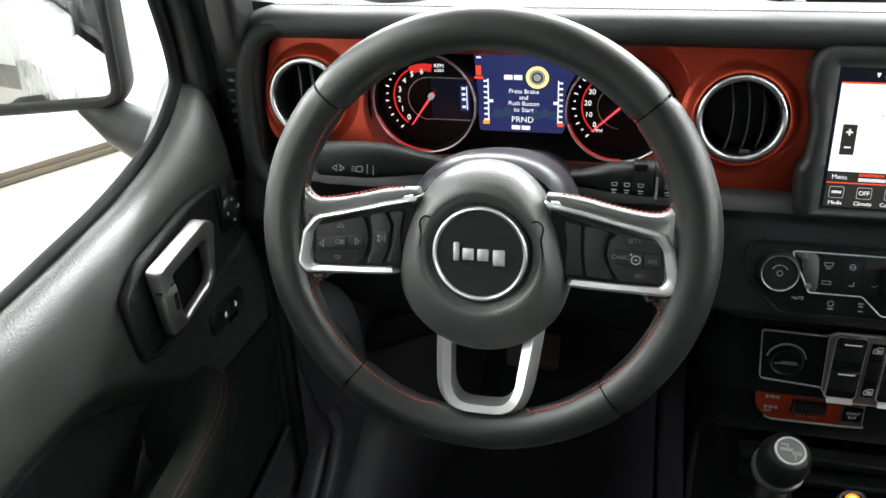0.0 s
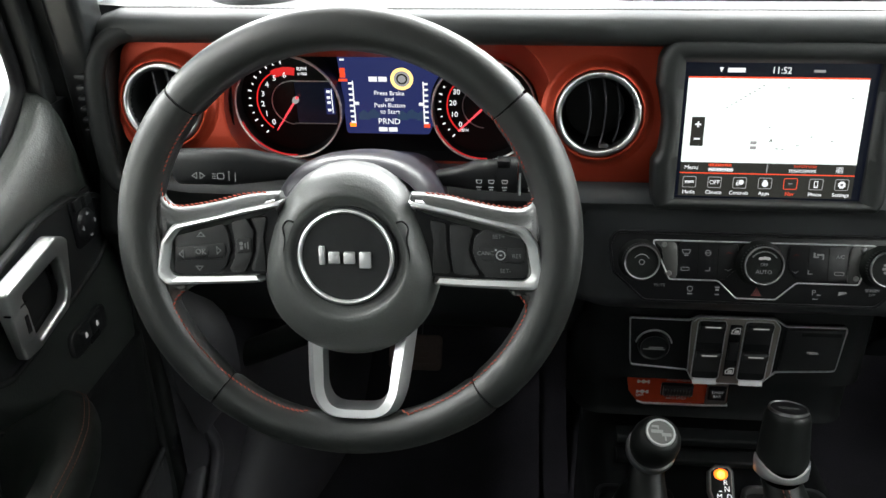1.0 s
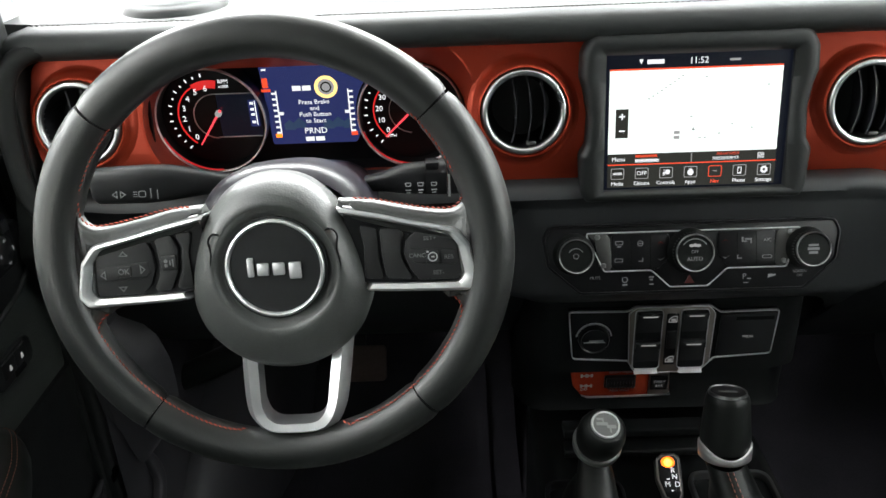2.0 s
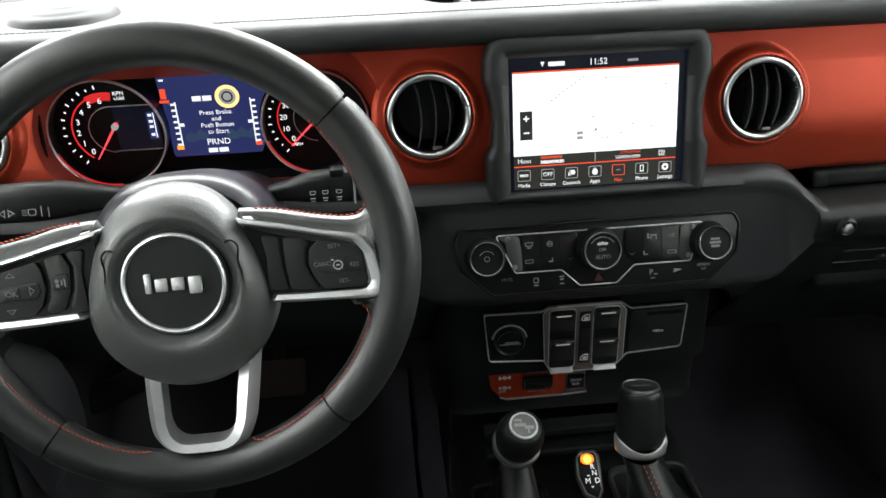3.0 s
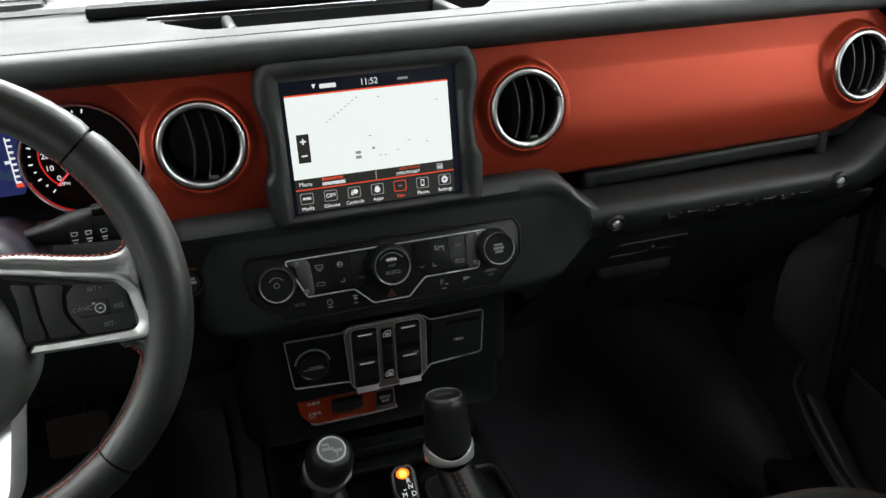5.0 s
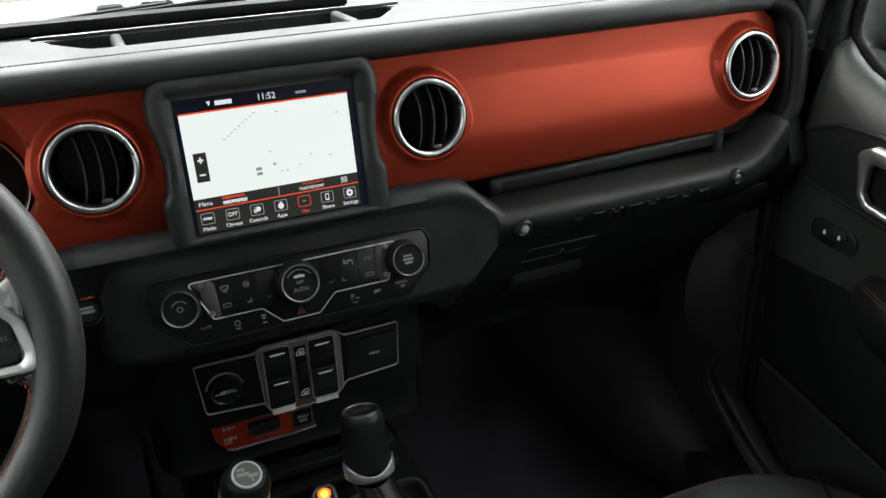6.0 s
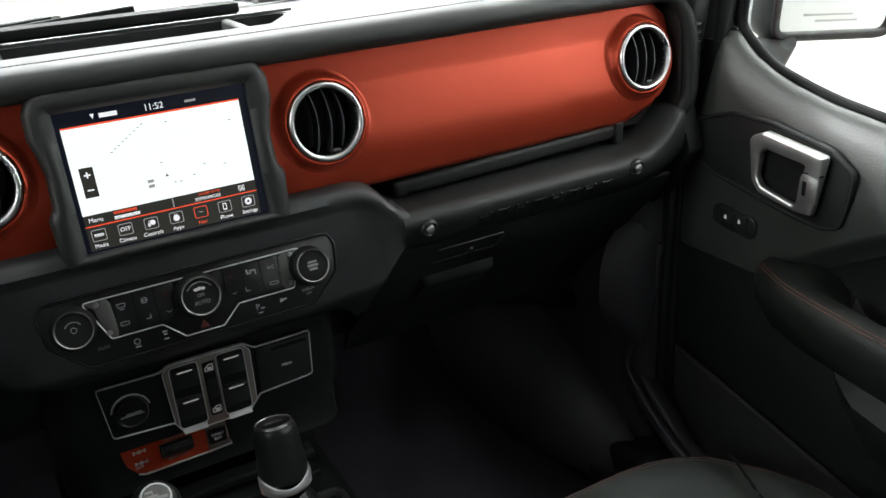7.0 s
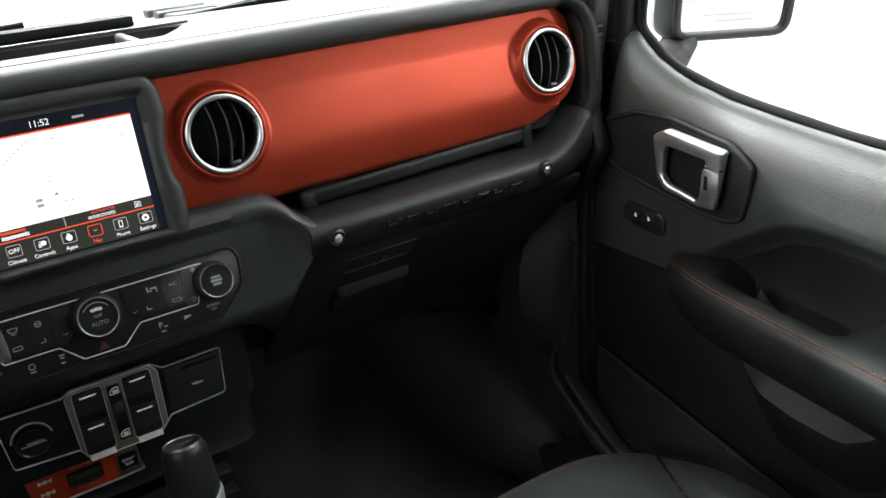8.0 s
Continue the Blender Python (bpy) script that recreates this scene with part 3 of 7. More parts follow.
def build_lower_dash():
    # ledge under the face panels and the knee panel before the driver
    prof = [(0.085, 1.120), (0.050, 1.114), (0.036, 1.108), (0.033, 1.100), (0.040, 1.092), (0.052, 1.05), (0.066, 1.00), (0.10, 0.93), (0.15, 0.87), (0.20, 0.84)]
    rows = [[(x, y + 0.02 * max(0, (-x - 0.60) / 0.09) + (0.035 if z < 1.095 else 0.0) * max(0, (x + 0.185) / 0.045) ** 2, z - (0.010 if z < 1.095 else 0.0) * max(0, (x + 0.185) / 0.045) ** 2) for y, z in prof] for x in (-0.695, -0.66, -0.60, -0.40, -0.25, -0.185, -0.172, -0.160, -0.150, -0.140)]
    part("knee_panel", thick(loft(rows), 0.004), M_FASCIA, dashboard, "plain black knee panel under the dials", smooth=50)
    # end caps beside the doors
    for sx in (-1, 1):
        pts = rounded([(0.055, 1.255), (0.040, 1.22), (0.035, 1.12), (0.012, 1.06), (0.05, 1.00), (0.16, 0.88), (0.30, 0.88), (0.30, 1.262), (0.10, 1.262)], 0.012)
        cap = prism(pts, 0.0, 0.028, 0.004)
        m = Matrix(((0, 0, sx, sx * 0.674), (1, 0, 0, 0), (0, 1, 0, 0), (0, 0, 0, 1)))
        part("end_cap", cap, M_SOFT, dashboard, "black end cap beside the door", m)
        for k in range(6):
            z = 1.165 + 0.0115 * k
            part("demister_slat", box(sx * 0.688, sx * 0.7055, 0.0335, 0.046, z, z + 0.005, 0.001), M_HARD, dashboard)
        # rim that frames the red panel at the outer end
        rim = sweep(spline([(sx * 0.600, 0.070, 1.266), (sx * 0.645, 0.058, 1.268), (sx * 0.674, 0.050, 1.256), (sx * 0.686, 0.040, 1.225), (sx * 0.688, 0.034, 1.165)] + ([(sx * 0.680, 0.030, 1.115), (sx * 0.655, 0.028, 1.098)] if sx < 0 else [(sx * 0.684, 0.032, 1.130), (sx * 0.668, 0.036, 1.105)]), 6), circle(0, 0, 0.0105, 14), up=(0, 1, 0))
        part("end_rim", rim, M_SOFT, dashboard, "rounded black rim round the panel's end", smooth=60)
    # back filler that closes the dash behind its openings
    part("dash_core", box(-0.695, 0.695, 0.20, 0.29, 0.84, 1.255, 0.01), M_HARD, dashboard)
    # centre stack body: a roll under the panels, the sloping control face, and the narrower stack below
    upper = FASCIA
    lower = [(0.076, 0.951), (0.076, 0.853), (0.100, 0.849), (0.1035, 0.790), (0.098, 0.780), (0.200, 0.760)]
    left = ((-0.204, 2.4), (-0.200, 1.5), (-0.193, 0.8), (-0.184, 0.38), (-0.172, 0.12), (-0.158, 0.0))
    rows = []
    for x, e in (*left, (0.0, 0.0), (0.160, 0.0)):
        row = []
        for k, (y, z) in enumerate(upper):
            f = e * (0.0, 0.0, 0.0, 0.0, 0.25, 0.8)[k] if k < 6 else e
            row.append((x * fascia_width(z), min(y + 0.03 * f, 0.20), z - 0.004 * f))
        rows.append(row)
    part("centre_fascia", thick(loft(rows), 0.004), M_CONSOLE, dashboard, "black centre fascia that carries the controls", smooth=45)
    rows = []
    for x, e in (*left, (0.0, 0.0), *((-x, e) for x, e in left[::-1])):
        rows.append([(x * 0.86, min(y + 0.03 * e, 0.20), z - 0.004 * e) for y, z in lower])
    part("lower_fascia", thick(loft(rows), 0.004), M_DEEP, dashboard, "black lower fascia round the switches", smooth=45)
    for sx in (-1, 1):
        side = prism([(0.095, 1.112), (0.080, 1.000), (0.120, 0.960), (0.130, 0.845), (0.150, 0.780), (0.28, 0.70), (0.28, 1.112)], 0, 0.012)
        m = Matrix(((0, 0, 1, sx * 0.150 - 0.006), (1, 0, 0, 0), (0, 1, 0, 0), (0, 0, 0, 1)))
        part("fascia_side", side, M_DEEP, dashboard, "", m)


build_lower_dash()


def build_glovebox():
    g = thing("glovebox", pose(0.42, 0.06, 0.9), "black glovebox below a ledge with raised bars of lettering", "glovebox")
    lip = [(0.115, 1.078), (0.060, 1.0765), (0.022, 1.0755), (0.009, 1.071), (0.0045, 1.064), (0.0065, 1.052), (0.0120, 1.0405), (0.0190, 1.0315), (0.0270, 1.0235), (0.0330, 1.0215)]
    rows = []
    for x in (0.235, 0.25, 0.27, 0.35, 0.45, 0.55, 0.58, 0.60, 0.615, 0.628, 0.640, 0.650, 0.660, 0.670):
        t = 0.0
        e = max(0.0, (x - 0.585) / 0.065)
        rows.append([(x, y + 0.030 * t * t + 0.008 * e * e, z + 0.030 * t * (1 if i < 6 else 0.4) + 0.036 * min(e, 1.15) ** 1.6 * (1 if i < 5 else 0.35)) for i, (y, z) in enumerate(lip)])
    part("ledge", thick(loft(rows), 0.004), M_SOFT, g, "rounded black ledge over the glovebox", smooth=50)
    face = [(0.0330, 1.0320), (0.036, 1.0240), (0.060, 0.995), (0.115, 0.935), (0.165, 0.880), (0.215, 0.835), (0.235, 0.80)]
    rows = [[(x, y, z) for y, z in face] for x in (0.225, 0.35, 0.50, 0.655)]
    part("door", thick(loft(rows), 0.006), M_FASCIA, g, "black glovebox door", smooth=50)
    down = leaning(0, 0.0905, 0.9625, -42)
    # pull recess with a bright lower lip
    part("pull_recess", frame_loop(rect(0.292, 0.392, 0.026, 0.064, 0.006), rect(0.2945, 0.3895, 0.0285, 0.0615, 0.005), -0.004, 0.0080, 0.0008), M_FASCIA, g, "shallow upper recess", down, 50)
    rows = []
    for x, f in ((0.292, 0.0), (0.296, 0.8), (0.304, 1.0), (0.394, 1.0), (0.402, 0.8), (0.406, 0.0)):
        rows.append([(x, y, 0.004 + (z - 0.004) * f) for y, z in ((-0.012, 0.004), (-0.018, 0.016), (-0.024, 0.019), (-0.050, 0.015), (-0.058, 0.0185), (-0.063, 0.017), (-0.066, 0.004))])
    part("pull_lip", loft(rows), M_SOFT, g, "dark pull lip", down, 50)
    part("keyhole", lathe([(0.0, 0.0105), (0.005, 0.0105), (0.006, 0.003)], 20), M_HARD, g, "", down @ pose(0.348, 0.040, 0))
    for x, y, z in ((0.265, 0.0045, 1.0550), (0.574, 0.0045, 1.0620)):
        m = leaning(x, y, z, -8)
        part("bolt_cup", lathe([(0.0065, 0.001), (0.0085, 0.0035), (0.0105, 0.0015), (0.0108, -0.004)], 28), M_HARD, g, "", m)
        part("bolt", joined([prism(circle(0, 0, 0.0058, 6), 0.0, 0.0042, 0.0006), lathe([(0.0, 0.0052), (0.003, 0.005), (0.0045, 0.0042)], 16)]), M_SILVER, g, "bright bolt head", m)
    # raised letter bars, no words
    for k in range(8):
        x = 0.341 + k * 0.0262
        w = 0.0165 if k % 3 else 0.0185
        m = leaning(x, 0.0085, 1.0485, -30)
        part("raised_bar", joined([box(-w / 2, -w / 2 + 0.0035, -0.008, 0.008, 0, 0.0022, 0.0006), box(w / 2 - 0.0035, w / 2, -0.008, 0.008, 0, 0.0022, 0.0006), box(-w / 2, w / 2, -0.0018 + 0.005 * (k % 2), 0.0018 + 0.005 * (k % 2), 0, 0.002, 0.0006)]), M_SOFT, g, "", m)
    # grab bar behind the ledge
    bar = sweep([(0.262, 0.080, 1.090), (0.285, 0.074, 1.0910), (0.575, 0.074, 1.0985), (0.592, 0.082, 1.0995)], rounded([(-0.016, -0.010), (0.016, -0.013), (0.016, 0.006), (-0.012, 0.012)], 0.007), up=(0, 0, 1))
    part("grab_bar", bar, M_SOFT, g, "black grab bar above the ledge", smooth=60)
    rows = []
    b = [(0.105, 1.078), (0.030, 1.0765), (0.0140, 1.0735), (0.0075, 1.0690), (0.0045, 1.0620), (0.0075, 1.0510), (0.0135, 1.0405), (0.060, 0.995), (0.115, 0.935), (0.165, 0.880), (0.190, 0.860)]
    for x, t in ((0.158, 0.0), (0.172, 0.0), (0.186, 0.01), (0.198, 0.06), (0.209, 0.17), (0.218, 0.34), (0.227, 0.60), (0.234, 0.80), (0.240, 0.93), (0.246, 1.0)):
        rows.append([(x * (fascia_width(p[1]) * (1 - t) + t), p[0] * (1 - t) + q[0] * t, p[1] * (1 - t) + q[1] * t) for p, q in zip(FASCIA, b)])
    part("side_cheek", thick(loft(rows), 0.003), M_CONSOLE, g, "black cheek that joins ledge and fascia", smooth=60)
    part("bar_foot", box(0.252, 0.276, 0.062, 0.110, 1.074, 1.097, 0.006, 3), M_SOFT, g)
    part("bar_foot", box(0.582, 0.598, 0.058, 0.110, 1.076, 1.110, 0.005, 3), M_PILLAR, g)
    part("tray_back", box(0.20, 0.655, 0.112, 0.118, 1.066, 1.125), M_HARD, g)
    return g


build_glovebox()

# ---------- instrument cluster ----------


def bar(x0, x1, y0, y1, z=0.0, d=0.0006):
    return box(x0, x1, y0, y1, z, z + d)


def build_cluster():
    c = thing("instrument_cluster", CLUSTER, "lit instrument cluster with two dials and a blue screen", "instrument cluster")
    M = CLUSTER
    plate = stadium(0.072, 0.074, -0.068)
    part("back_plate", prism(plate, -0.032, -0.028), M_GLOSS, c, "", M)
    part("inner_wall", frame_loop(stadium(0.066, 0.0675, -0.0635), stadium(0.0640, 0.0665, -0.0622), -0.030, 0.002), M_GLOSS, c, "", M)
    for side, cx, cy in (("tachometer", -0.5085, 0.006), ("speedometer", -0.2915, 0.005)):
        d = part(side, prism(circle(cx, cy, 0.0585, 56), -0.028, -0.010), M_GLOSS, c, "black dial with white figures and a red needle", M)
        bezel_at = M @ (pose(cx, cy, 0) if side == "tachometer" else pose(cx + 0.0022, cy, 0) @ Matrix.Diagonal((0.955, 0.985, 1, 1)))
        part("bezel", lathe([(0.0588, 0.0050), (0.0592, 0.0072), (0.0602, 0.0076), (0.0610, 0.0066), (0.0612, 0.0040)], 72), M_BEZEL, d, "thin chrome bezel", bezel_at, 60)
        part("dial_wall", lathe([(0.0575, -0.012), (0.0590, 0.0055), (0.0612, 0.0045), (0.0612, -0.012)], 64), M_GLOSS, d, "", bezel_at, 60)
        z = -0.0098
        # red arc with a faint glow on the lower rim
        part("red_arc", prism(circle(cx, cy, 0.0400, 30, 100 if side == "tachometer" else 95, 232) + circle(cx, cy, 0.0385, 30, 232, 100 if side == "tachometer" else 95), z, z + 0.0006), M_GLOW_DIALRED, d, "", M)
        part("rim_light", prism(circle(0, 0, 0.0589, 40, 198, 274) + circle(0, 0, 0.0577, 40, 274, 198), 0.0036, 0.0052), M_GLOW_FAINTRED, d, "red light along the lower rim", bezel_at)
        part("inner_ring", prism(circle(cx + 0.004, cy, 0.0265, 30, 95, 265) + circle(cx + 0.004, cy, 0.0256, 30, 265, 95), z, z + 0.0008), M_BEZEL, d, "", M)
        ticks = []
        n = 13 if side == "tachometer" else 15
        for k in range(n):
            a = radians(228 - k * 10.8)
            r0, r1 = 0.0462, 0.0486 if k % 2 else 0.0502
            t = box(r0, r1, -0.0007, 0.0007, 0, 0.0006)
            ticks.append(moved(t, pose(cx, cy, z) @ Matrix.Rotation(a, 4, "Z")))
        part("ticks", joined(ticks), M_GLOW_WHITE, d, "", M)
        if side == "tachometer":
            for k, ch in enumerate("0123456"):
                a = radians(226 - k * 21.5)
                lettering("figure", ch, 0.0090, M_GLOW_WHITE, d, M @ pose(cx + 0.0330 * math.cos(a), cy + 0.0330 * math.sin(a), z + 0.0008))
            red = circle(cx, cy, 0.0420, 12, 78, 118) + circle(cx, cy, 0.0330, 12, 118, 78)
            part("redline", prism(red, z, z + 0.0004), M_GLOW_DIALRED, d, "red zone of the dial", M)
            part("small_screen", prism(rect(cx + 0.006, cx + 0.052, cy - 0.024, cy + 0.026, 0.002), z, z + 0.0005), M_GLOW_BLACK, d, "", M)
            for y in (-0.0245, 0.0262):
                part("screen_edge", bar(cx + 0.002, cx + 0.051, cy + y - 0.0005, cy + y + 0.0005, z + 0.0006), M_BEZEL, d, "", M)
            part("side_readout", prism(rect(cx + 0.040, cx + 0.050, cy - 0.013, cy + 0.018, 0.001), z + 0.0006, z + 0.0010), M_GLOW_BLUE, d, "", M)
            for y in (-0.009, 0.0, 0.006, 0.013):
                part("readout_bar", bar(cx + 0.042, cx + 0.046, cy + y, cy + y + 0.0028, z + 0.0011), M_GLOW_WHITE, d, "", M)
            part("readout_line", bar(cx + 0.0472, cx + 0.0482, cy - 0.011, cy + 0.017, z + 0.0011), M_GLOW_WHITE, d, "", M)
            lettering("unit", "RPM", 0.0062, M_GLOW_WHITE, d, M @ pose(cx + 0.0165, cy + 0.040, z + 0.0008))
            lettering("unit", "x1000", 0.0045, M_GLOW_WHITE, d, M @ pose(cx + 0.0165, cy + 0.0345, z + 0.0008))
            tip = (-0.0245, -0.0355)
        else:
            for k, ch in enumerate(("0", "10", "20", "30", "40", "50", "60")):
                a = radians(222 - k * 24)
                lettering("figure", ch, 0.0085, M_GLOW_WHITE, d, M @ pose(cx + 0.0330 * math.cos(a), cy + 0.0330 * math.sin(a), z + 0.0008))
            lettering("figure", "120", 0.0085, M_GLOW_WHITE, d, M @ pose(cx + 0.033, cy - 0.024, z + 0.0008))
            lettering("unit", "MPH", 0.0052, M_GLOW_WHITE, d, M @ pose(cx - 0.0205, cy - 0.029, z + 0.0008))
            tip = (-0.0330, -0.0325)
        px, py = cx + 0.006, cy + 0.004
        L = math.hypot(*tip)
        a = math.atan2(tip[1], tip[0])
        needle = prism([(-0.006, -0.0013), (L, -0.0006), (L, 0.0006), (-0.006, 0.0013)], 0, 0.0012)
        part("needle", needle, M_GLOW_NEEDLE, d, "lit red needle", M @ pose(px, py, z + 0.004) @ Matrix.Rotation(a, 4, "Z"))
        part("needle_cap", lathe([(0.0, 0.007), (0.0028, 0.0065), (0.0036, 0.004), (0.0036, 0.0)], 20), M_GLOW_DIM, d, "", M @ pose(px, py, z), 60)
    # blue screen between the dials
    s = part("centre_screen", prism(rounded([(-0.4475, -0.031), (-0.352, -0.031), (-0.340, 0.0), (-0.326, 0.064), (-0.452, 0.064), (-0.449, 0.02)], 0.004), -0.026, -0.012), M_GLOW_BLUE, c, "blue information screen", M)
    z = -0.0118
    def glyphs(name, x0, x1, y, h, mat, words=1):
        lettering_width = (x1 - x0) / words
        for k in range(words):
            part(name, bar(x0 + k * lettering_width, x0 + (k + 0.86) * lettering_width, y - h / 2, y + h / 2, z), mat, s, "", M)
    for body, y in (("Press Brake", 0.0180), ("and", 0.0108), ("Push Button", 0.0036), ("to Start", -0.0040)):
        lettering("message", body, 0.0072, M_GLOW_WHITE, s, M @ pose(-0.396, y, z), label="white message lettering")
    lettering("gear_row", "PRND", 0.0098, M_GLOW_WHITE, s, M @ pose(-0.3975, -0.0160, z))
    glyphs("odometer_bar", -0.410, -0.387, -0.0255, 0.0050, M_GLOW_WHITE, 2)
    glyphs("telltale_word", -0.418, -0.396, 0.0345, 0.0055, M_GLOW_WHITE, 2)
    ring = M @ pose(-0.3808, 0.0350, z)
    part("warning_ring", frame_loop(circle(0, 0, 0.0128, 36), circle(0, 0, 0.0090, 36), 0, 0.0005), M_GLOW_YELLOW, s, "glowing yellow warning light", ring)
    part("warning_disc", prism(circle(0, 0, 0.0088, 30), 0.0, 0.0004), M_GLOW_DIM, s, "", ring)
    part("warning_mark", frame_loop(circle(0, 0, 0.0062, 24), circle(0, 0, 0.0044, 24), 0.0005, 0.0009), M_GLOW_BAR, s, "", ring)
    for x, sgn in ((-0.4365, 1), (-0.3572, -1)):
        part("bar_gauge", bar(x - 0.0007, x + 0.0007, -0.0195, 0.0320, z), M_GLOW_WHITE, s, "", M)
        for k in range(8):
            part("gauge_step", bar(min(x, x - sgn * 0.0050), max(x, x - sgn * 0.0050), -0.0180 + 0.0066 * k, -0.0158 + 0.0066 * k, z), M_GLOW_WHITE, s, "", M)
        part("gauge_end", bar(x - 0.0005 - (0.006 if sgn > 0 else 0), x + 0.0005 + (0.006 if sgn < 0 else 0), -0.0225, -0.0180, z + 0.0002), M_GLOW_AMBER if sgn > 0 else M_GLOW_RED, s, "", M)
        part("gauge_mark", bar(min(x, x + sgn * 0.0055), max(x, x + sgn * 0.0055), 0.004, 0.0075, z), M_GLOW_WHITE, s, "", M)
    part("belt_light", bar(-0.4500, -0.4440, 0.036, 0.047, z), M_GLOW_RED, s, "red warning light", M)
    part("belt_light_word", bar(-0.4520, -0.4420, 0.0315, 0.0345, z), M_GLOW_RED, s, "", M)
    part("top_mark", bar(-0.4490, -0.4440, 0.0555, 0.0575, z), M_GLOW_WHITE, s, "", M)
    for k in range(5):
        part("watermark", prism(rounded([(0, 0), (0.012, 0), (0.014, 0.005), (0.006, 0.012), (0.0, 0.007)], 0.001), 0, 0.0003), M_GLOW_DARKGREEN, s, "", M @ pose(-0.432 + 0.011 * k + (0.022 if k > 1 else 0), -0.014 + 0.002 * (k % 2), z - 0.0001))
    return c


build_cluster()

# ---------- infotainment screen ----------


def build_infotainment():
    s = thing("infotainment_screen", FACE, "lit touch screen with a white map in a black bezel", "screen")
    lo, hi = -0.0955, 0.0745
    side = [(0.109, lo), (0.114, lo + 0.012), (0.1165, -0.045), (0.1105, -0.034), (0.1085, -0.004), (0.1125, 0.020), (0.1165, 0.032), (0.1155, hi - 0.018), (0.106, hi)]
    outer = [(x, y) for x, y in side] + [(-x, y) for x, y in side[::-1]]
    outer = rounded(outer, [0.008, 0.010, 0.012, 0.010, 0.020, 0.014, 0.016, 0.014, 0.016] + [0.016, 0.014, 0.016, 0.014, 0.020, 0.010, 0.012, 0.010, 0.008], 5)
    mid = []
    n = len(outer)
    ext_x, lo_i, hi_i = 0.0915, -0.0835, 0.0525
    for x, y in outer:
        mid.append((max(-ext_x, min(ext_x, x * 0.86)), max(lo_i, min(hi_i, (y + 0.012) * 0.90 - 0.012))))
    rows = []
    for pts, z in ((outer, -0.006), (outer, 0.008), (inset(outer, 0.0012), 0.0120), (inset(outer, 0.0035), 0.0152), (inset(outer, 0.0070), 0.0172)):
        rows.append([(x, y, z) for x, y in pts])
    rows.append([(x * 0.5 + u * 0.5, y * 0.5 + v * 0.5, 0.0168) for (x, y), (u, v) in zip(inset(outer, 0.0070), mid)])
    rows.append([(x, y, 0.0125) for x, y in mid])
    rows.append([(x, y, 0.004) for x, y in mid])
    part("bezel", loft(rows, True), M_SHELL, s, "thick bevelled black bezel", FACE, 62)
    d = part("display", box(-0.093, 0.093, -0.085, 0.054, 0.001, 0.0055), M_GLOW_BLACK, s, "glass display", FACE)
    FACE_D = FACE @ Matrix.Translation((-0.0018, 0, 0)) @ Matrix.Diagonal((0.970, 1, 1, 1))
    z = 0.0056
    w = 0.0875
    part("map", bar(-w, w, -0.0465, 0.0368, z), M_GLOW_MAP, d, "bright white map", FACE_D)
    part("red_line", bar(-w, w, 0.0368, 0.0384, z), M_GLOW_RED, d, "", FACE_D)
    part("info_bar", bar(-w, w, -0.0570, -0.0466, z), M_GLOW_BAR, d, "", FACE_D)
    part("red_line", bar(-w, w, -0.0582, -0.0571, z), M_GLOW_RED, d, "", FACE_D)
    part("menu_bar", bar(-w, w, -0.0815, -0.0583, z), M_GLOW_BAR, d, "", FACE_D)
    z2 = z + 0.0008
    lettering("clock", "11:52", 0.0088, M_GLOW_WHITE, d, FACE_D @ pose(0.002, 0.0445, z2))
    part("station_bar", bar(-0.050, -0.033, 0.0425, 0.0468, z), M_GLOW_WHITE, d, "", FACE_D)
    part("antenna_mark", prism([(-0.0582, 0.0472), (-0.0562, 0.0425), (-0.0542, 0.0472)], z, z2), M_GLOW_WHITE, d, "", FACE_D)
    part("temperature_bar", bar(0.033, 0.044, 0.0432, 0.0455, z), M_GLOW_DIM, d, "", FACE_D)
    lettering("menu_word", "Menu", 0.0062, M_GLOW_WHITE, d, FACE_D @ pose(-0.0765, -0.0520, z2))
    part("street_bar", bar(-0.059, -0.036, -0.0505, -0.0478, z), M_GLOW_RED, d, "", FACE_D)
    part("street_bar", bar(-0.059, -0.034, -0.0556, -0.0522, z), M_GLOW_WHITE, d, "", FACE_D)
    part("city_bar", bar(0.026, 0.049, -0.0505, -0.0478, z), M_GLOW_RED, d, "", FACE_D)
    part("city_bar", bar(0.022, 0.049, -0.0556, -0.0522, z), M_GLOW_WHITE, d, "", FACE_D)
    part("bar_divider", bar(-0.0008, 0.0004, -0.0565, -0.0475, z), M_GLOW_DIM, d, "", FACE_D)
    part("list_button", bar(0.0685, 0.0755, -0.0552, -0.0490, z), M_GLOW_WHITE, d, "", FACE_D)
    part("zoom_strip", bar(-0.0805, -0.0675, -0.0300, -0.0010, z + 0.0006), M_GLOW_BAR, d, "dark zoom buttons", FACE_D)
    part("zoom_mark", joined([bar(-0.0770, -0.0710, -0.0090, -0.0075, z + 0.0013), bar(-0.0748, -0.0732, -0.0112, -0.0053, z + 0.0013)]), M_GLOW_WHITE, d, "", FACE_D)
    part("zoom_mark", bar(-0.0770, -0.0710, -0.0235, -0.0220, z + 0.0013), M_GLOW_WHITE, d, "", FACE_D)
    for x, y, ww in ((-0.020, -0.0275, 0.006), (-0.020, -0.0325, 0.006)):
        part("map_marker", bar(x, x + ww, y, y + 0.0030, z + 0.0006), M_GLOW_DIM, d, "", FACE_D)
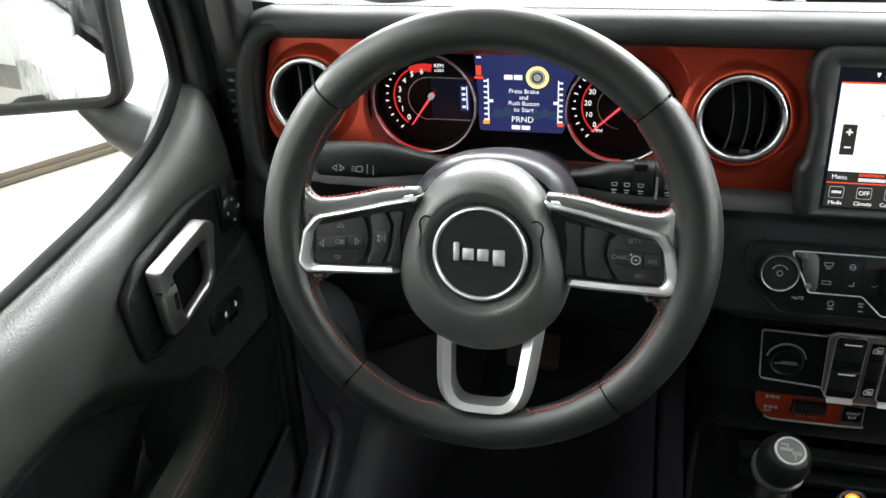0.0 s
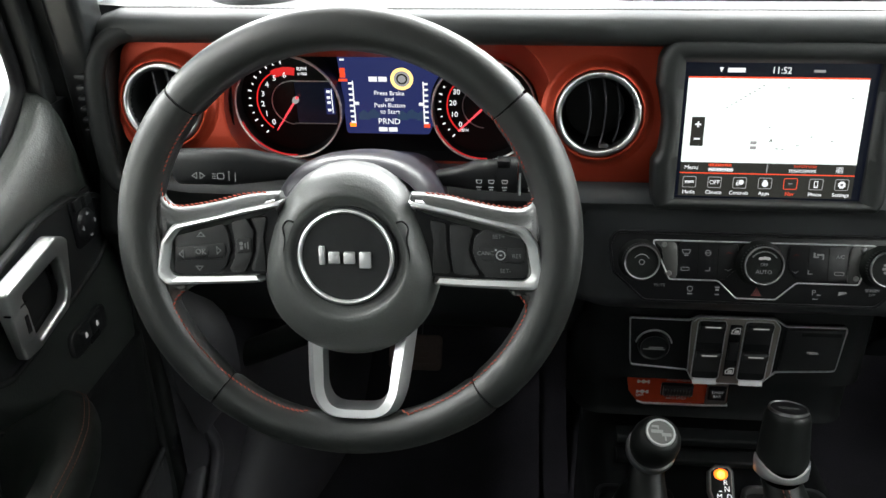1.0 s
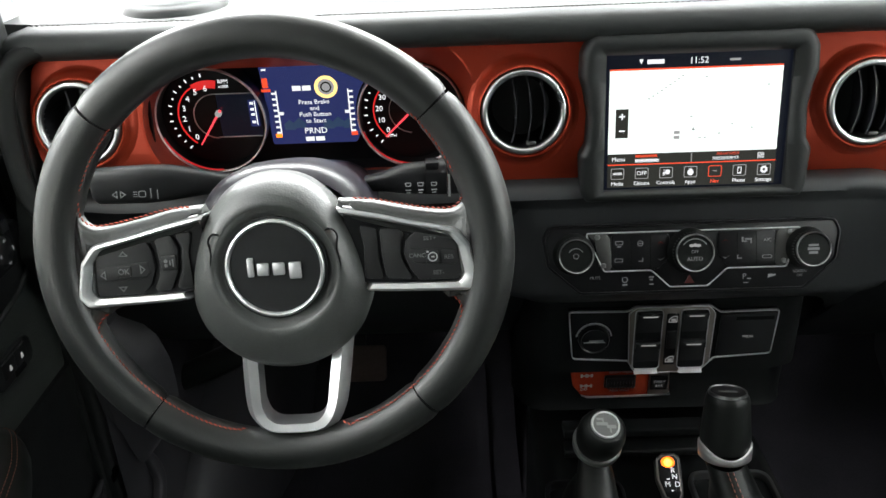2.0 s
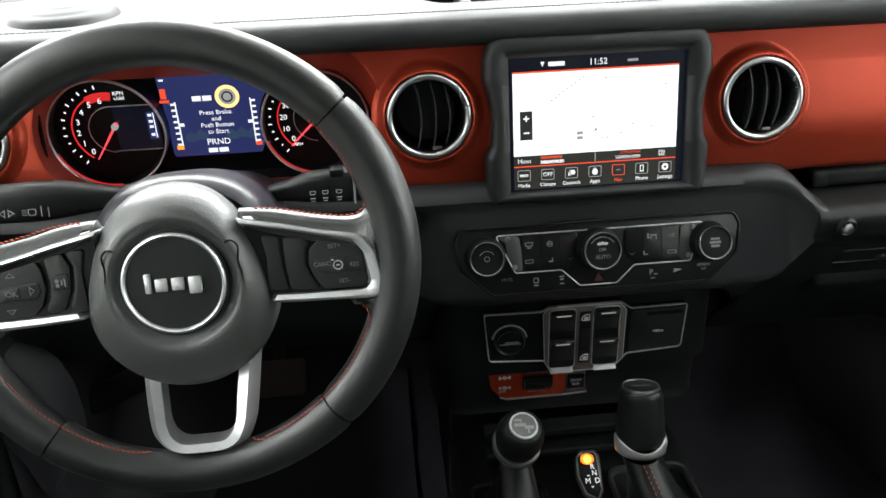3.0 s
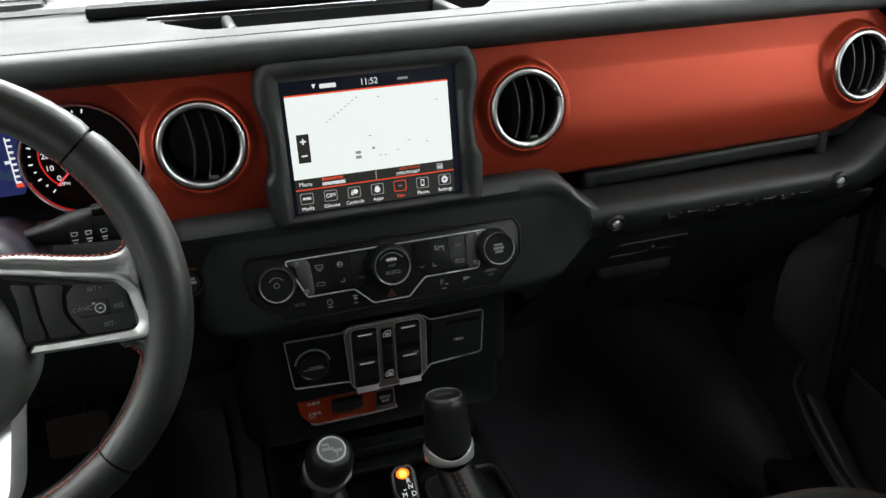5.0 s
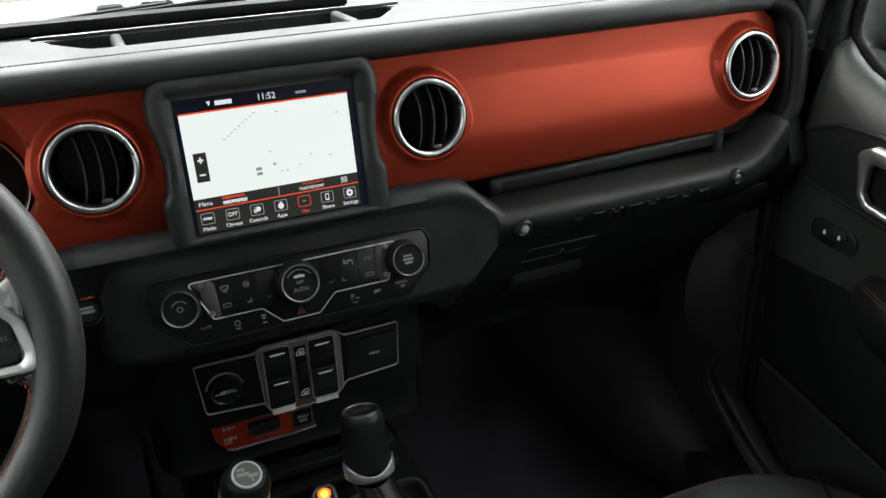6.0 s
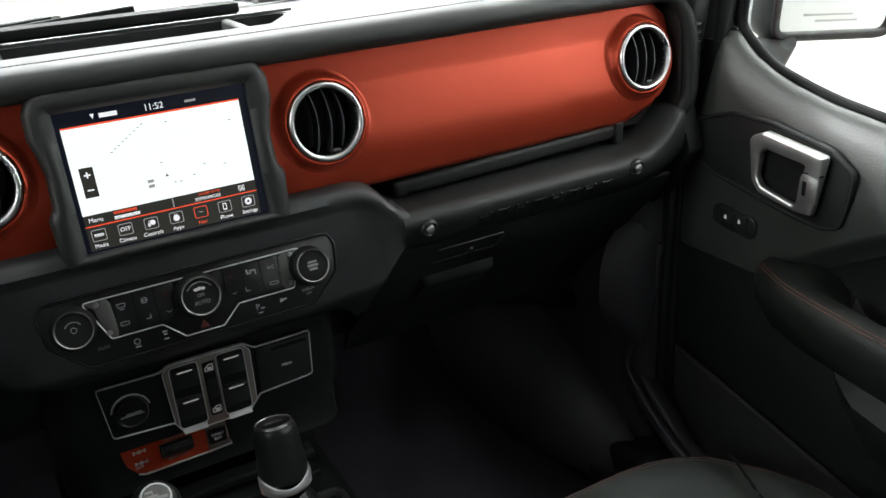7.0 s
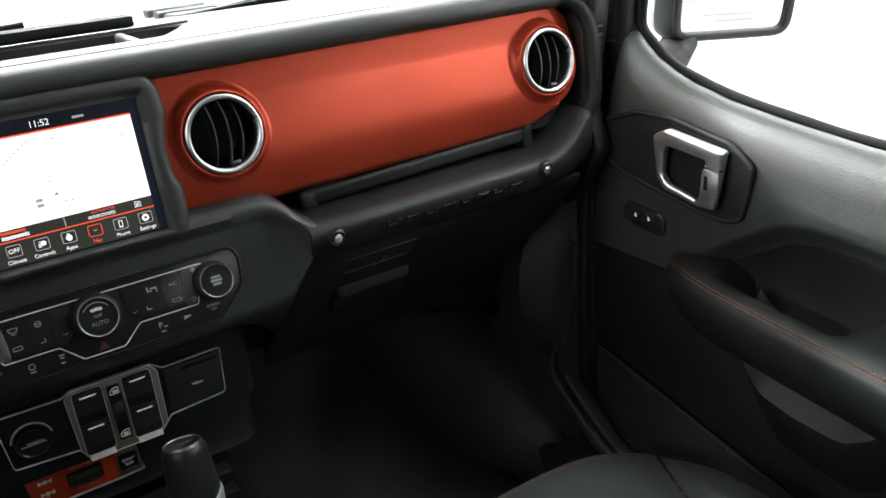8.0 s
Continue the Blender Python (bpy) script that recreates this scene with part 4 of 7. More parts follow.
    part("position_arrow", prism([(-0.0020, -0.0250), (0.0, -0.0215), (0.0020, -0.0250), (0.0, -0.0240)], z + 0.0006, z + 0.0010), M_GREYMARK, d, "", FACE_D)
    rnd = random.Random(4)
    for k in range(9):
        x, y = -0.048 + 0.0042 * k, 0.008 + 0.0027 * k
        part("street_mark", bar(x, x + 0.0022, y, y + 0.0010, z + 0.0006, 0.0002), M_GLOW_DIM, d, "", FACE_D)
    for k in range(8):
        x, y = rnd.uniform(-0.01, 0.08), rnd.uniform(-0.04, 0.033)
        part("street_mark", bar(x, x + 0.0024, y, y + 0.0010, z + 0.0006, 0.0002), M_GLOW_DIM, d, "", FACE_D)
    words = ("Media", "Climate", "Controls", "Apps", "Nav", "Phone", "Settings")
    for k, word in enumerate(words):
        x = -0.0770 + 0.02555 * k
        hot = word == "Nav"
        o, i = rect(x - 0.0070, x + 0.0070, -0.0728, -0.0612, 0.002), rect(x - 0.0063, x + 0.0063, -0.0722, -0.0619, 0.0015)
        part("menu_button", frame_loop(o, i, z, z2), M_GLOW_RED if hot else M_GLOW_DIM, d, "", FACE_D)
        lettering("menu_word", word, 0.0054, M_GLOW_RED if hot else M_GLOW_WHITE, d, FACE_D @ pose(x, -0.0775, z2))
        mat = M_GLOW_RED if hot else M_GLOW_WHITE
        if word == "Climate":
            lettering("button_mark", "OFF", 0.0060, mat, d, FACE_D @ pose(x, -0.0670, z2))
        elif word == "Settings":
            gear = []
            for q in range(16):
                a = 2 * math.pi * q / 16
                r = 0.0042 if q % 2 else 0.0033
                gear.append((x + r * math.cos(a), -0.0670 + r * math.sin(a)))
            part("button_mark", holed(gear, [circle(x, -0.0670, 0.0014, 10)], z, z2), mat, d, "", FACE_D)
        elif word == "Phone":
            part("button_mark", frame_loop(rect(x - 0.0020, x + 0.0020, -0.0705, -0.0635), rect(x - 0.0013, x + 0.0013, -0.0693, -0.0643), z, z2), mat, d, "", FACE_D)
        elif word == "Media":
            part("button_mark", bar(x - 0.0045, x + 0.0045, -0.0682, -0.0656, z), mat, d, "", FACE_D)
        elif word == "Nav":
            part("button_mark", bar(x - 0.0020, x + 0.0020, -0.0675, -0.0664, z), M_GLOW_DIM, d, "", FACE_D)
        elif word == "Apps":
            part("button_mark", joined([prism(circle(x, -0.0676, 0.0032, 14), z, z2), bar(x - 0.0017, x + 0.0017, -0.0650, -0.0634, z)]), mat, d, "", FACE_D)
        else:
            part("button_mark", joined([bar(x - 0.0035, x - 0.0005, -0.0702, -0.0662, z), prism(circle(x + 0.0016, -0.0665, 0.0026, 12), z, z2), bar(x - 0.003, x + 0.003, -0.0650, -0.0641, z)]), mat, d, "", FACE_D)
    return s


build_infotainment()

# ---------- climate controls ----------


def knob(parent, name, m, r, depth, label):
    k = part(name, lathe([(r * 1.22, -0.001), (r * 1.20, 0.004), (r * 1.06, 0.008), (r * 1.02, depth - 0.002), (r * 0.98, depth - 0.0004), (r * 0.90, depth - 0.0002), (r * 0.86, depth - 0.0012), (0.0, depth - 0.0012)], 56), M_GRIP, parent, label, m, 40)
    part("knob_ring", lathe([(r * 0.90, depth - 0.0016), (r * 0.915, depth + 0.0004), (r * 0.955, depth + 0.0008), (r * 0.99, depth + 0.0001), (r * 1.0, depth - 0.0014)], 56), M_DARKSILVER, k, "thin chrome ring", m, 60)
    ribs = []
    for q in range(40):
        a = 2 * math.pi * q / 40
        ribs.append(moved(box(r * 1.02, r * 1.045, -0.0006, 0.0006, 0.009, depth - 0.003), Matrix.Rotation(a, 4, "Z")))
    part("knob_ribs", joined(ribs), M_HARD, k, "", m)
    return k


def build_climate():
    c = thing("climate_panel", CLIMATE, "black climate control panel with three knobs and silver trim", "climate controls")
    M = CLIMATE
    out = rounded([(-0.115, -0.052), (0.118, -0.052), (0.152, -0.022), (0.156, 0.008), (0.150, 0.022), (-0.146, 0.022), (-0.153, 0.008), (-0.149, -0.022)], 0.010)
    part("backing", prism(out, -0.006, 0.0045, 0.003, 2, True), M_GLOSS, c, "black panel with rounded corners", M, 40)
    part("rim", frame_loop(out, inset(out, 0.0025), 0.002, 0.0062, 0.0008), M_GLOSS, c, "", M)
    tr = rounded([(-0.090, -0.0285), (-0.0405, -0.0285), (-0.0215, -0.0465), (0.0185, -0.0465), (0.0385, -0.0285), (0.100, -0.0285), (0.116, 0.0135), (-0.110, 0.0135)], [0.004, 0.006, 0.006, 0.006, 0.006, 0.004, 0.004, 0.004])
    part("trim_line", frame_loop(tr, inset(tr, 0.0014), 0.0045, 0.0064, 0.0005), M_BEZEL, c, "thin silver outline", M)
    # silver cheeks beside the outer knobs
    for sx, cx in ((-1, 0.0), (1, 0.006)):
        pts = [(0.0835, -0.0275), (0.0905, -0.0275), (0.095, -0.022), (0.0985, 0.004), (0.108, 0.0125), (0.088, 0.0125), (0.0835, 0.008), (0.0815, -0.020)]
        pts = [(sx * x + cx, y) for x, y in pts]
        part("silver_cheek", prism(pts if sx > 0 else pts[::-1], 0.0045, 0.0060, 0.0005), M_CHEEK, c, "smoked silver cheek", M)
        for x, y in ((0.0965, 0.0085), (0.0905, -0.0215)):
            part("screw", lathe([(0.0, 0.0016), (0.0024, 0.0014), (0.0030, 0.0)], 16), M_DARKSILVER, c, "", M @ pose(sx * x + cx, y, 0.006))
        # glossy button fields
        x0, x1 = (-0.082, -0.0215) if sx < 0 else (0.0285, 0.088)
        pts = rounded([(x0, -0.0265), (x1 - (0.0 if sx > 0 else 0.012), -0.0265), (x1, -0.014), (x1, 0.0115), (x0, 0.0115)] if sx < 0 else [(x0 + 0.012, -0.0265), (x1, -0.0265), (x1, 0.0115), (x0, 0.0115), (x0, -0.014)], 0.006)
        f = part("button_field", prism(pts, 0.0045, 0.0066, 0.0008), M_GLOSS, c, "glossy black button field", M)
        for k in range(1, 3):
            x = x0 + (x1 - x0) * k / 3
            part("button_gap", bar(x - 0.0003, x + 0.0003, -0.0255, 0.0108, 0.0066, 0.0002), M_RUBBER, f, "", M)
    z = 0.0069
    # small symbols
    def mark(name, bms, mat=M_GLOW_ICON):
        bm = joined(bms)
        xs, ys = [v.co.x for v in bm.verts], [v.co.y for v in bm.verts]
        cx, cy = (min(xs) + max(xs)) / 2, (min(ys) + max(ys)) / 2
        for v in bm.verts:
            v.co.x, v.co.y = cx + (v.co.x - cx) * 0.86, cy + (v.co.y - cy) * 0.86
        part(name, bm, mat, c, "", M)
    mark("defrost_mark", [frame_loop(rounded([(-0.078, -0.0005), (-0.070, -0.0005), (-0.0685, 0.0045), (-0.0795, 0.0045)], 0.001), rounded([(-0.0772, 0.0003), (-0.0708, 0.0003), (-0.0694, 0.0037), (-0.0786, 0.0037)], 0.001), z, z + 0.0003), bar(-0.0765, -0.0715, -0.0030, -0.0018, z)])
    mark("rear_defrost_mark", [frame_loop(rect(-0.0795, -0.0695, -0.0185, -0.0140, 0.001), rect(-0.0788, -0.0702, -0.0178, -0.0147, 0.0008), z, z + 0.0003)])
    mark("wheel_heat_mark", [frame_loop(circle(-0.052, 0.001, 0.0036, 18), circle(-0.052, 0.001, 0.0027, 18), z, z + 0.0003), bar(-0.055, -0.049, 0.0005, 0.0015, z)])
    mark("seat_heat_mark", [bar(-0.0545, -0.0500, -0.0185, -0.0172, z), bar(-0.0500, -0.0488, -0.0185, -0.0135, z)])
    mark("seat_heat_mark", [bar(0.0490, 0.0535, -0.0185, -0.0172, z), bar(0.0478, 0.0490, -0.0185, -0.0135, z)])
    mark("air_mode_mark", [bar(0.052, 0.058, -0.001, 0.0005, z), bar(0.056, 0.0640, 0.0015, 0.0035, z), bar(0.0625, 0.0640, -0.003, 0.0035, z), bar(0.052, 0.0540, 0.0005, 0.0050, z)])
    for x in (-0.031, 0.036):
        mark("up_mark", [prism([(x - 0.0045, -0.0005), (x, 0.0030), (x + 0.0045, -0.0005), (x, 0.0016)], z, z + 0.0003)], M_GLOW_ICONRED)
        mark("down_mark", [prism([(x - 0.0045, -0.0145), (x, -0.0165), (x + 0.0045, -0.0145), (x, -0.0180)], z, z + 0.0003)], M_GREYMARK)
    lettering("button_word", "A/C", 0.0050, M_GREYMARK, c, M @ pose(0.0795, 0.0005, z))
    mark("recirculate_mark", [frame_loop(rect(0.0735, 0.0850, -0.0188, -0.0145, 0.0015), rect(0.0743, 0.0842, -0.0181, -0.0152, 0.001), z, z + 0.0003)])
    # lower row
    z = 0.0047
    lettering("button_word", "MUTE", 0.0044, M_GREYMARK, c, M @ pose(-0.099, -0.0345, z))
    mark("stop_mark", [frame_loop(circle(-0.068, -0.0370, 0.0036, 16), circle(-0.068, -0.0370, 0.0027, 16), z, z + 0.0003), bar(-0.071, -0.065, -0.0438, -0.0424, z)])
    mark("traction_mark", [bar(-0.0432, -0.0375, -0.0352, -0.0334, z), bar(-0.0425, -0.0382, -0.0385, -0.0365, z), bar(-0.043, -0.0378, -0.0438, -0.0424, z)])
    lettering("button_word", "P", 0.0085, M_GLOW_ICON, c, M @ pose(0.0565, -0.0375, z))
    mark("park_mark", [bar(0.0595, 0.0640, -0.0400, -0.0385, z), bar(0.055, 0.0610, -0.0448, -0.0436, z)])
    mark("descent_mark", [prism([(0.0800, -0.0400), (0.0900, -0.0370), (0.0890, -0.0350), (0.0800, -0.0380)], z, z + 0.0003), bar(0.0805, 0.0860, -0.0372, -0.0350, z)])
    lettering("button_word", "SCREEN", 0.0040, M_GLOW_ICON, c, M @ pose(0.114, -0.0335, z))
    lettering("button_word", "OFF", 0.0036, M_GREYMARK, c, M @ pose(0.114, -0.0380, z))
    part("hazard_mark", prism([(-0.0060, -0.0425), (0.0045, -0.0425), (-0.0008, -0.0335)], z, z + 0.0008), M_HAZARD, c, "dark red hazard triangle", M)
    # knobs
    k = knob(c, "volume_knob", M @ pose(-0.121, -0.0086, 0.003), 0.0182, 0.0205, "black volume knob")
    part("knob_mark", frame_loop(circle(0, 0, 0.0030, 18), circle(0, 0, 0.0022, 18), 0.0194, 0.0198), M_GREYMARK, k, "", M @ pose(-0.121, -0.0086, 0.003))
    part("knob_arc", prism(circle(0, 0, 0.0085, 14, 30, 150) + circle(0, 0, 0.0076, 14, 150, 30), 0.0194, 0.0198), M_GREYMARK, k, "", M @ pose(-0.121, -0.0086, 0.003))
    k = knob(c, "fan_knob", M @ pose(0.0, -0.0086, 0.003), 0.0200, 0.0215, "black fan knob")
    lettering("knob_word", "AUTO", 0.0058, M_GLOW_ICON, k, M @ pose(0, -0.0150, 0.0238))
    lettering("knob_word", "OFF", 0.0044, M_GREYMARK, k, M @ pose(0, -0.0075, 0.0238))
    part("fan_mark", joined([prism(circle(-0.0035, 0.0075, 0.0024, 12, ry=0.0016), 0.0208, 0.0212), prism(circle(0.0035, 0.0075, 0.0024, 12, ry=0.0016), 0.0208, 0.0212), prism(circle(0, 0.008, 0.0018, 12), 0.0208, 0.0213)]), M_GLOW_SWITCH, k, "", M @ pose(0, -0.0086, 0.003))
    part("fan_arc", prism(circle(0, 0, 0.0150, 20, 35, 145) + circle(0, 0, 0.0140, 20, 145, 35), 0.0208, 0.0212), M_GREYMARK, k, "", M @ pose(0, -0.0086, 0.003))
    k = knob(c, "tune_knob", M @ pose(0.1205, -0.0086, 0.003), 0.0182, 0.0205, "black tuning knob")
    part("knob_mark", joined([bar(-0.006, 0.006, -0.001, 0.0018, 0.0194, 0.0004), bar(-0.0045, 0.0045, -0.0048, -0.0022, 0.0194, 0.0004), bar(-0.0050, 0.0050, 0.0030, 0.0052, 0.0194, 0.0004)]), M_GLOW_ICON, k, "", M @ pose(0.1205, -0.0086, 0.003))


build_climate()

# ---------- window switches and sockets ----------


def build_switch_panel():
    s = thing("window_switch_panel", STACK, "glossy black panel with window switches, socket and media door", "switch panel")
    M = STACK
    c = 0.0045
    out = rounded([(-0.1115, -0.0215), (-0.0455, -0.0262), (-0.0370, -0.0425), (0.0405, -0.0425), (0.0565, -0.0245), (0.1225, -0.0205), (0.1260, 0.0395), (0.0580, 0.0388), (0.0450, 0.0488), (-0.0400, 0.0488), (-0.0495, 0.0428), (-0.1170, 0.0440)], [0.006, 0.004, 0.010, 0.010, 0.004, 0.006, 0.004, 0.006, 0.010, 0.010, 0.006, 0.004])
    part("backing", prism(out, -0.004, 0.0022), M_GLOSS, s, "", M)
    part("outline", frame_loop(out, inset(out, 0.0011), 0.0, 0.0048, 0.0004), M_BEZEL, s, "thin silver outline", M)
    # dark metal arch round the switches, with bright edges
    a = rounded([(-0.0365, -0.0420), (0.0395, -0.0420), (0.0510, -0.0280), (0.0520, 0.0390), (0.0440, 0.0484), (-0.0395, 0.0484), (-0.0480, 0.0410), (-0.0450, -0.0262)], 0.007)
    part("switch_arch", prism(a, 0.0022, 0.0060, 0.0016), M_ARCH, s, "smoked metal switch surround", M)
    part("arch_edge", frame_loop(a, inset(a, 0.0010), 0.0052, 0.0066, 0.0003), M_BEZEL, s, "bright edge of the arch", M)
    for x0, x1 in ((-0.0390, -0.0100), (0.0135, 0.0425)):
        part("switch_well", prism(rect(x0 - 0.0008, x1 + 0.0008, -0.0345, 0.0448, 0.005), 0.0058, 0.0068), M_GLOSS, s, "", M)
        part("well_rim", frame_loop(rect(x0 - 0.0018, x1 + 0.0018, -0.0355, 0.0458, 0.006), rect(x0 - 0.0008, x1 + 0.0008, -0.0345, 0.0448, 0.005), 0.0058, 0.0080), M_BEZEL, s, "bright rim of the switch well", M)
        for y0, y1 in ((-0.0235, 0.0055), (0.0165, 0.0440)):
            rows = []
            for y, z in ((y0, 0.0068), (y0, 0.0085), (y0 + 0.006, 0.0088), (y0 + 0.018, 0.0082), (y1 - 0.009, 0.0128), (y1 - 0.0015, 0.0136), (y1, 0.0120), (y1, 0.0068)):
                rows.append([(x0, y, 0.0068), (x0 + 0.0004, y, z), (x0 + 0.0016, y, z + 0.0006), (x1 - 0.0016, y, z + 0.0006), (x1 - 0.0004, y, z), (x1, y, 0.0068)])
            w = part("window_switch", loft(rows), M_HARD, s, "black rocker switch", M, 40)
            part("switch_mark", bar((x0 + x1) / 2 - 0.0085, (x0 + x1) / 2 + 0.0085, y1 - 0.0046, y1 - 0.0030, 0.0138, 0.0004), M_GLOW_SWITCH, w, "", M)
        # added bright lip, tilted to make the highlight at the foot of the well
        lip = [[(x, -0.0400, 0.0058), (x, -0.0398, 0.0118), (x, -0.0390, 0.0122), (x, -0.0350, 0.0078), (x, -0.0346, 0.0066)] for x in (x0 + 0.001, x0 + 0.004, x1 - 0.004, x1 - 0.001)]
        part("well_glint", loft(lip, cap=True), M_BEZEL, s, "bright lip for the highlight at the foot of the switch well", M)
    part("lock_strip", prism(rect(-0.0040, 0.0095, -0.0300, 0.0400, 0.002), 0.0058, 0.0075, 0.0006), M_GLOSS, s, "", M)
    part("lock_button", box(-0.0030, 0.0085, -0.0060, 0.0180, 0.0074, 0.0105, 0.001), M_HARD, s, "", M)
    for y in (0.0285, -0.0265):
        part("lock_mark", joined([frame_loop(rounded([(-0.0022, y), (0.0078, y), (0.0078, y + 0.0085), (0.0025, y + 0.0085), (-0.0022, y + 0.0045)], 0.0008), rounded([(-0.0012, y + 0.0010), (0.0068, y + 0.0010), (0.0068, y + 0.0075), (0.0028, y + 0.0075), (-0.0012, y + 0.0040)], 0.0008), 0.0075, 0.0080), bar(0.0010, 0.0058, y + 0.0018, y + 0.0050, 0.0075)]), M_GLOW_MARK, s, "", M)
    # power socket with its cap
    m = M @ pose(-0.0865, 0.0065, 0.002)
    o = part("power_socket", lathe([(0.0, 0.0060), (0.0150, 0.0060), (0.0165, 0.0075), (0.0180, 0.0050), (0.0185, 0.0)], 40), M_GLOSS, s, "round power socket cap", m, 40)
    part("socket_ring", prism(circle(0, 0, 0.0215, 30, 10, 170) + circle(0, 0, 0.0198, 30, 170, 10), 0.0005, 0.0022), M_SILVER, o, "bright arc over the socket", m)
    part("socket_mark", joined([bar(-0.0125, 0.0125, -0.0030, -0.0016, 0.0061), bar(-0.006, 0.0105, -0.0014, 0.0010, 0.0061)]), M_GREYMARK, o, "", m)
    # media door
    d = part("media_door", prism(rounded([(0.0575, -0.0205), (0.1215, -0.0175), (0.1240, 0.0360), (0.0590, 0.0345)], 0.003), 0.0022, 0.0050, 0.0008), M_HARD, s, "flat black media door", M)
    part("door_slot", bar(0.0765, 0.1200, 0.0275, 0.0320, 0.0049, 0.0006), M_RUBBER, d, "", M)
    lettering("door_word", "MEDIA", 0.0045, M_GLOW_MARK, d, M @ pose(0.0925, 0.0050, 0.0053))


build_switch_panel()


def build_axle_panel():
    M = leaning(0, 0.097, 0.8225, -4)
    a = thing("axle_lock_panel", M, "gloss red axle lock panel with silver lower edge", "switch panel")
    out = rounded([(-0.1050, -0.0020), (-0.0945, -0.0170), (-0.0860, -0.0200), (-0.0110, -0.0195), (0.0165, -0.0177), (0.0140, 0.0191), (-0.0117, 0.0210), (-0.1097, 0.0263)], [0.006, 0.006, 0.004, 0.001, 0.003, 0.003, 0.001, 0.010])
    p = part("panel", prism(out, -0.004, 0.003, 0.001), M_RED_GLOSS, a, "gloss red panel", M)
    part("silver_edge", prism(rounded([(-0.0940, -0.0185), (-0.0850, -0.0222), (-0.0110, -0.0218), (0.0175, -0.0200), (0.0175, -0.0180), (-0.0110, -0.0198), (-0.0850, -0.0203), (-0.0930, -0.0168)], 0.0005), -0.004, 0.0042, 0.0006), M_BEZEL, a, "silver lower edge", M)
    part("slider_well", prism(rect(-0.0660, -0.0270, -0.0065, 0.0135, 0.003), 0.003, 0.0045), M_GLOSS, a, "", M)
    w = part("lock_switch", sweep([(-0.064, 0.0035, 0.006), (-0.029, 0.0035, 0.006)], circle(0, 0, 0.0065, 12)), M_HARD, a, "ribbed black lock switch", M, 60)
    for k in range(9):
        x = -0.0625 + 0.0037 * k
        part("rib", box(x, x + 0.0014, -0.0015, 0.0085, 0.008, 0.0130), M_HARD, w, "", M)
    lettering("panel_word", "FRONT+REAR", 0.0046, M_GREYMARK, a, M @ pose(-0.046, 0.0175, 0.0034))
    lettering("panel_word", "REAR ONLY", 0.0046, M_GREYMARK, a, M @ pose(-0.046, -0.0110, 0.0034))
    lettering("panel_word", "OFF", 0.0052, M_WHITEMARK, a, M @ pose(-0.091, -0.0085, 0.0034))
    for y in (-0.0045, 0.0115):
        part("axle_mark", joined([bar(-0.095, -0.081, y + 0.0010, y + 0.0026, 0.003), prism(circle(-0.088, y + 0.0018, 0.0026, 12), 0.003, 0.0036), bar(-0.0955, -0.0930, y - 0.0005, y + 0.0040, 0.003), bar(-0.0830, -0.0805, y - 0.0005, y + 0.0040, 0.003)]), M_WHITEMARK, a, "", M)
    part("sway_field", prism(rounded([(-0.0110, -0.0185), (0.0155, -0.0170), (0.0135, 0.0180), (-0.0110, 0.0195)], 0.002), 0.003, 0.0046, 0.0006), M_ARCH, a, "smoked silver field", M)
    b = part("sway_button", box(-0.0095, 0.0120, -0.0080, 0.0125, 0.0045, 0.0085, 0.0015), M_GLOSS, a, "square black button", M)
    lettering("button_word", "SWAY", 0.0052, M_GLOW_ICON, b, M @ pose(0.0012, 0.0050, 0.0088))
    lettering("button_word", "BAR", 0.0052, M_GLOW_ICON, b, M @ pose(0.0012, -0.0010, 0.0088))


build_axle_panel()


def build_start_button():
    M = leaning(-0.205, 0.0505, 1.046, 14)
    b = thing("start_button", M, "black start button with an amber light on the knee panel", "button")
    part("surround", lathe([(0.0125, 0.003), (0.0150, 0.0045), (0.0175, 0.003), (0.0180, -0.004)], 36), M_GLOSS, b, "", M)
    part("cap", lathe([(0.0, 0.0050), (0.011, 0.0045), (0.0125, 0.002)], 36), M_HARD, b, "", M)
    part("amber_light", bar(-0.0045, 0.0085, 0.0140, 0.0172, 0.004, 0.0012), M_GLOW_AMBER, b, "small amber light", M)
    part("word_bar", bar(-0.007, 0.007, -0.0015, 0.0015, 0.0051), M_GLOW_ICON, b, "", M)
    part("word_bar", bar(-0.006, 0.006, 0.0028, 0.0052, 0.0048), M_GLOW_ICON, b, "", M)


build_start_button()

# ---------- centre console ----------
console = thing("centre_console", pose(0, -0.2, 0.5), "black centre console between the seats", "console")
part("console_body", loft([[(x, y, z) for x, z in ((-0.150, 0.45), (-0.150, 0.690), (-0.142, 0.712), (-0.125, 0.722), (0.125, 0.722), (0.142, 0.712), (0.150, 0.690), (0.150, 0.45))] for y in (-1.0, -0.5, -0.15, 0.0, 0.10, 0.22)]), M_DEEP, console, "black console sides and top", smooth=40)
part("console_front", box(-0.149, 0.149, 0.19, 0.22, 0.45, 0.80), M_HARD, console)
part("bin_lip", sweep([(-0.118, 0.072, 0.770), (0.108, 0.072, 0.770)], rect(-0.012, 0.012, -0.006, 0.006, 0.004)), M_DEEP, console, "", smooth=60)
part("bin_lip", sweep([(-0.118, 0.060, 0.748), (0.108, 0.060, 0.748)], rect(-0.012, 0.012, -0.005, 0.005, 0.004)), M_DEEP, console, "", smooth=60)
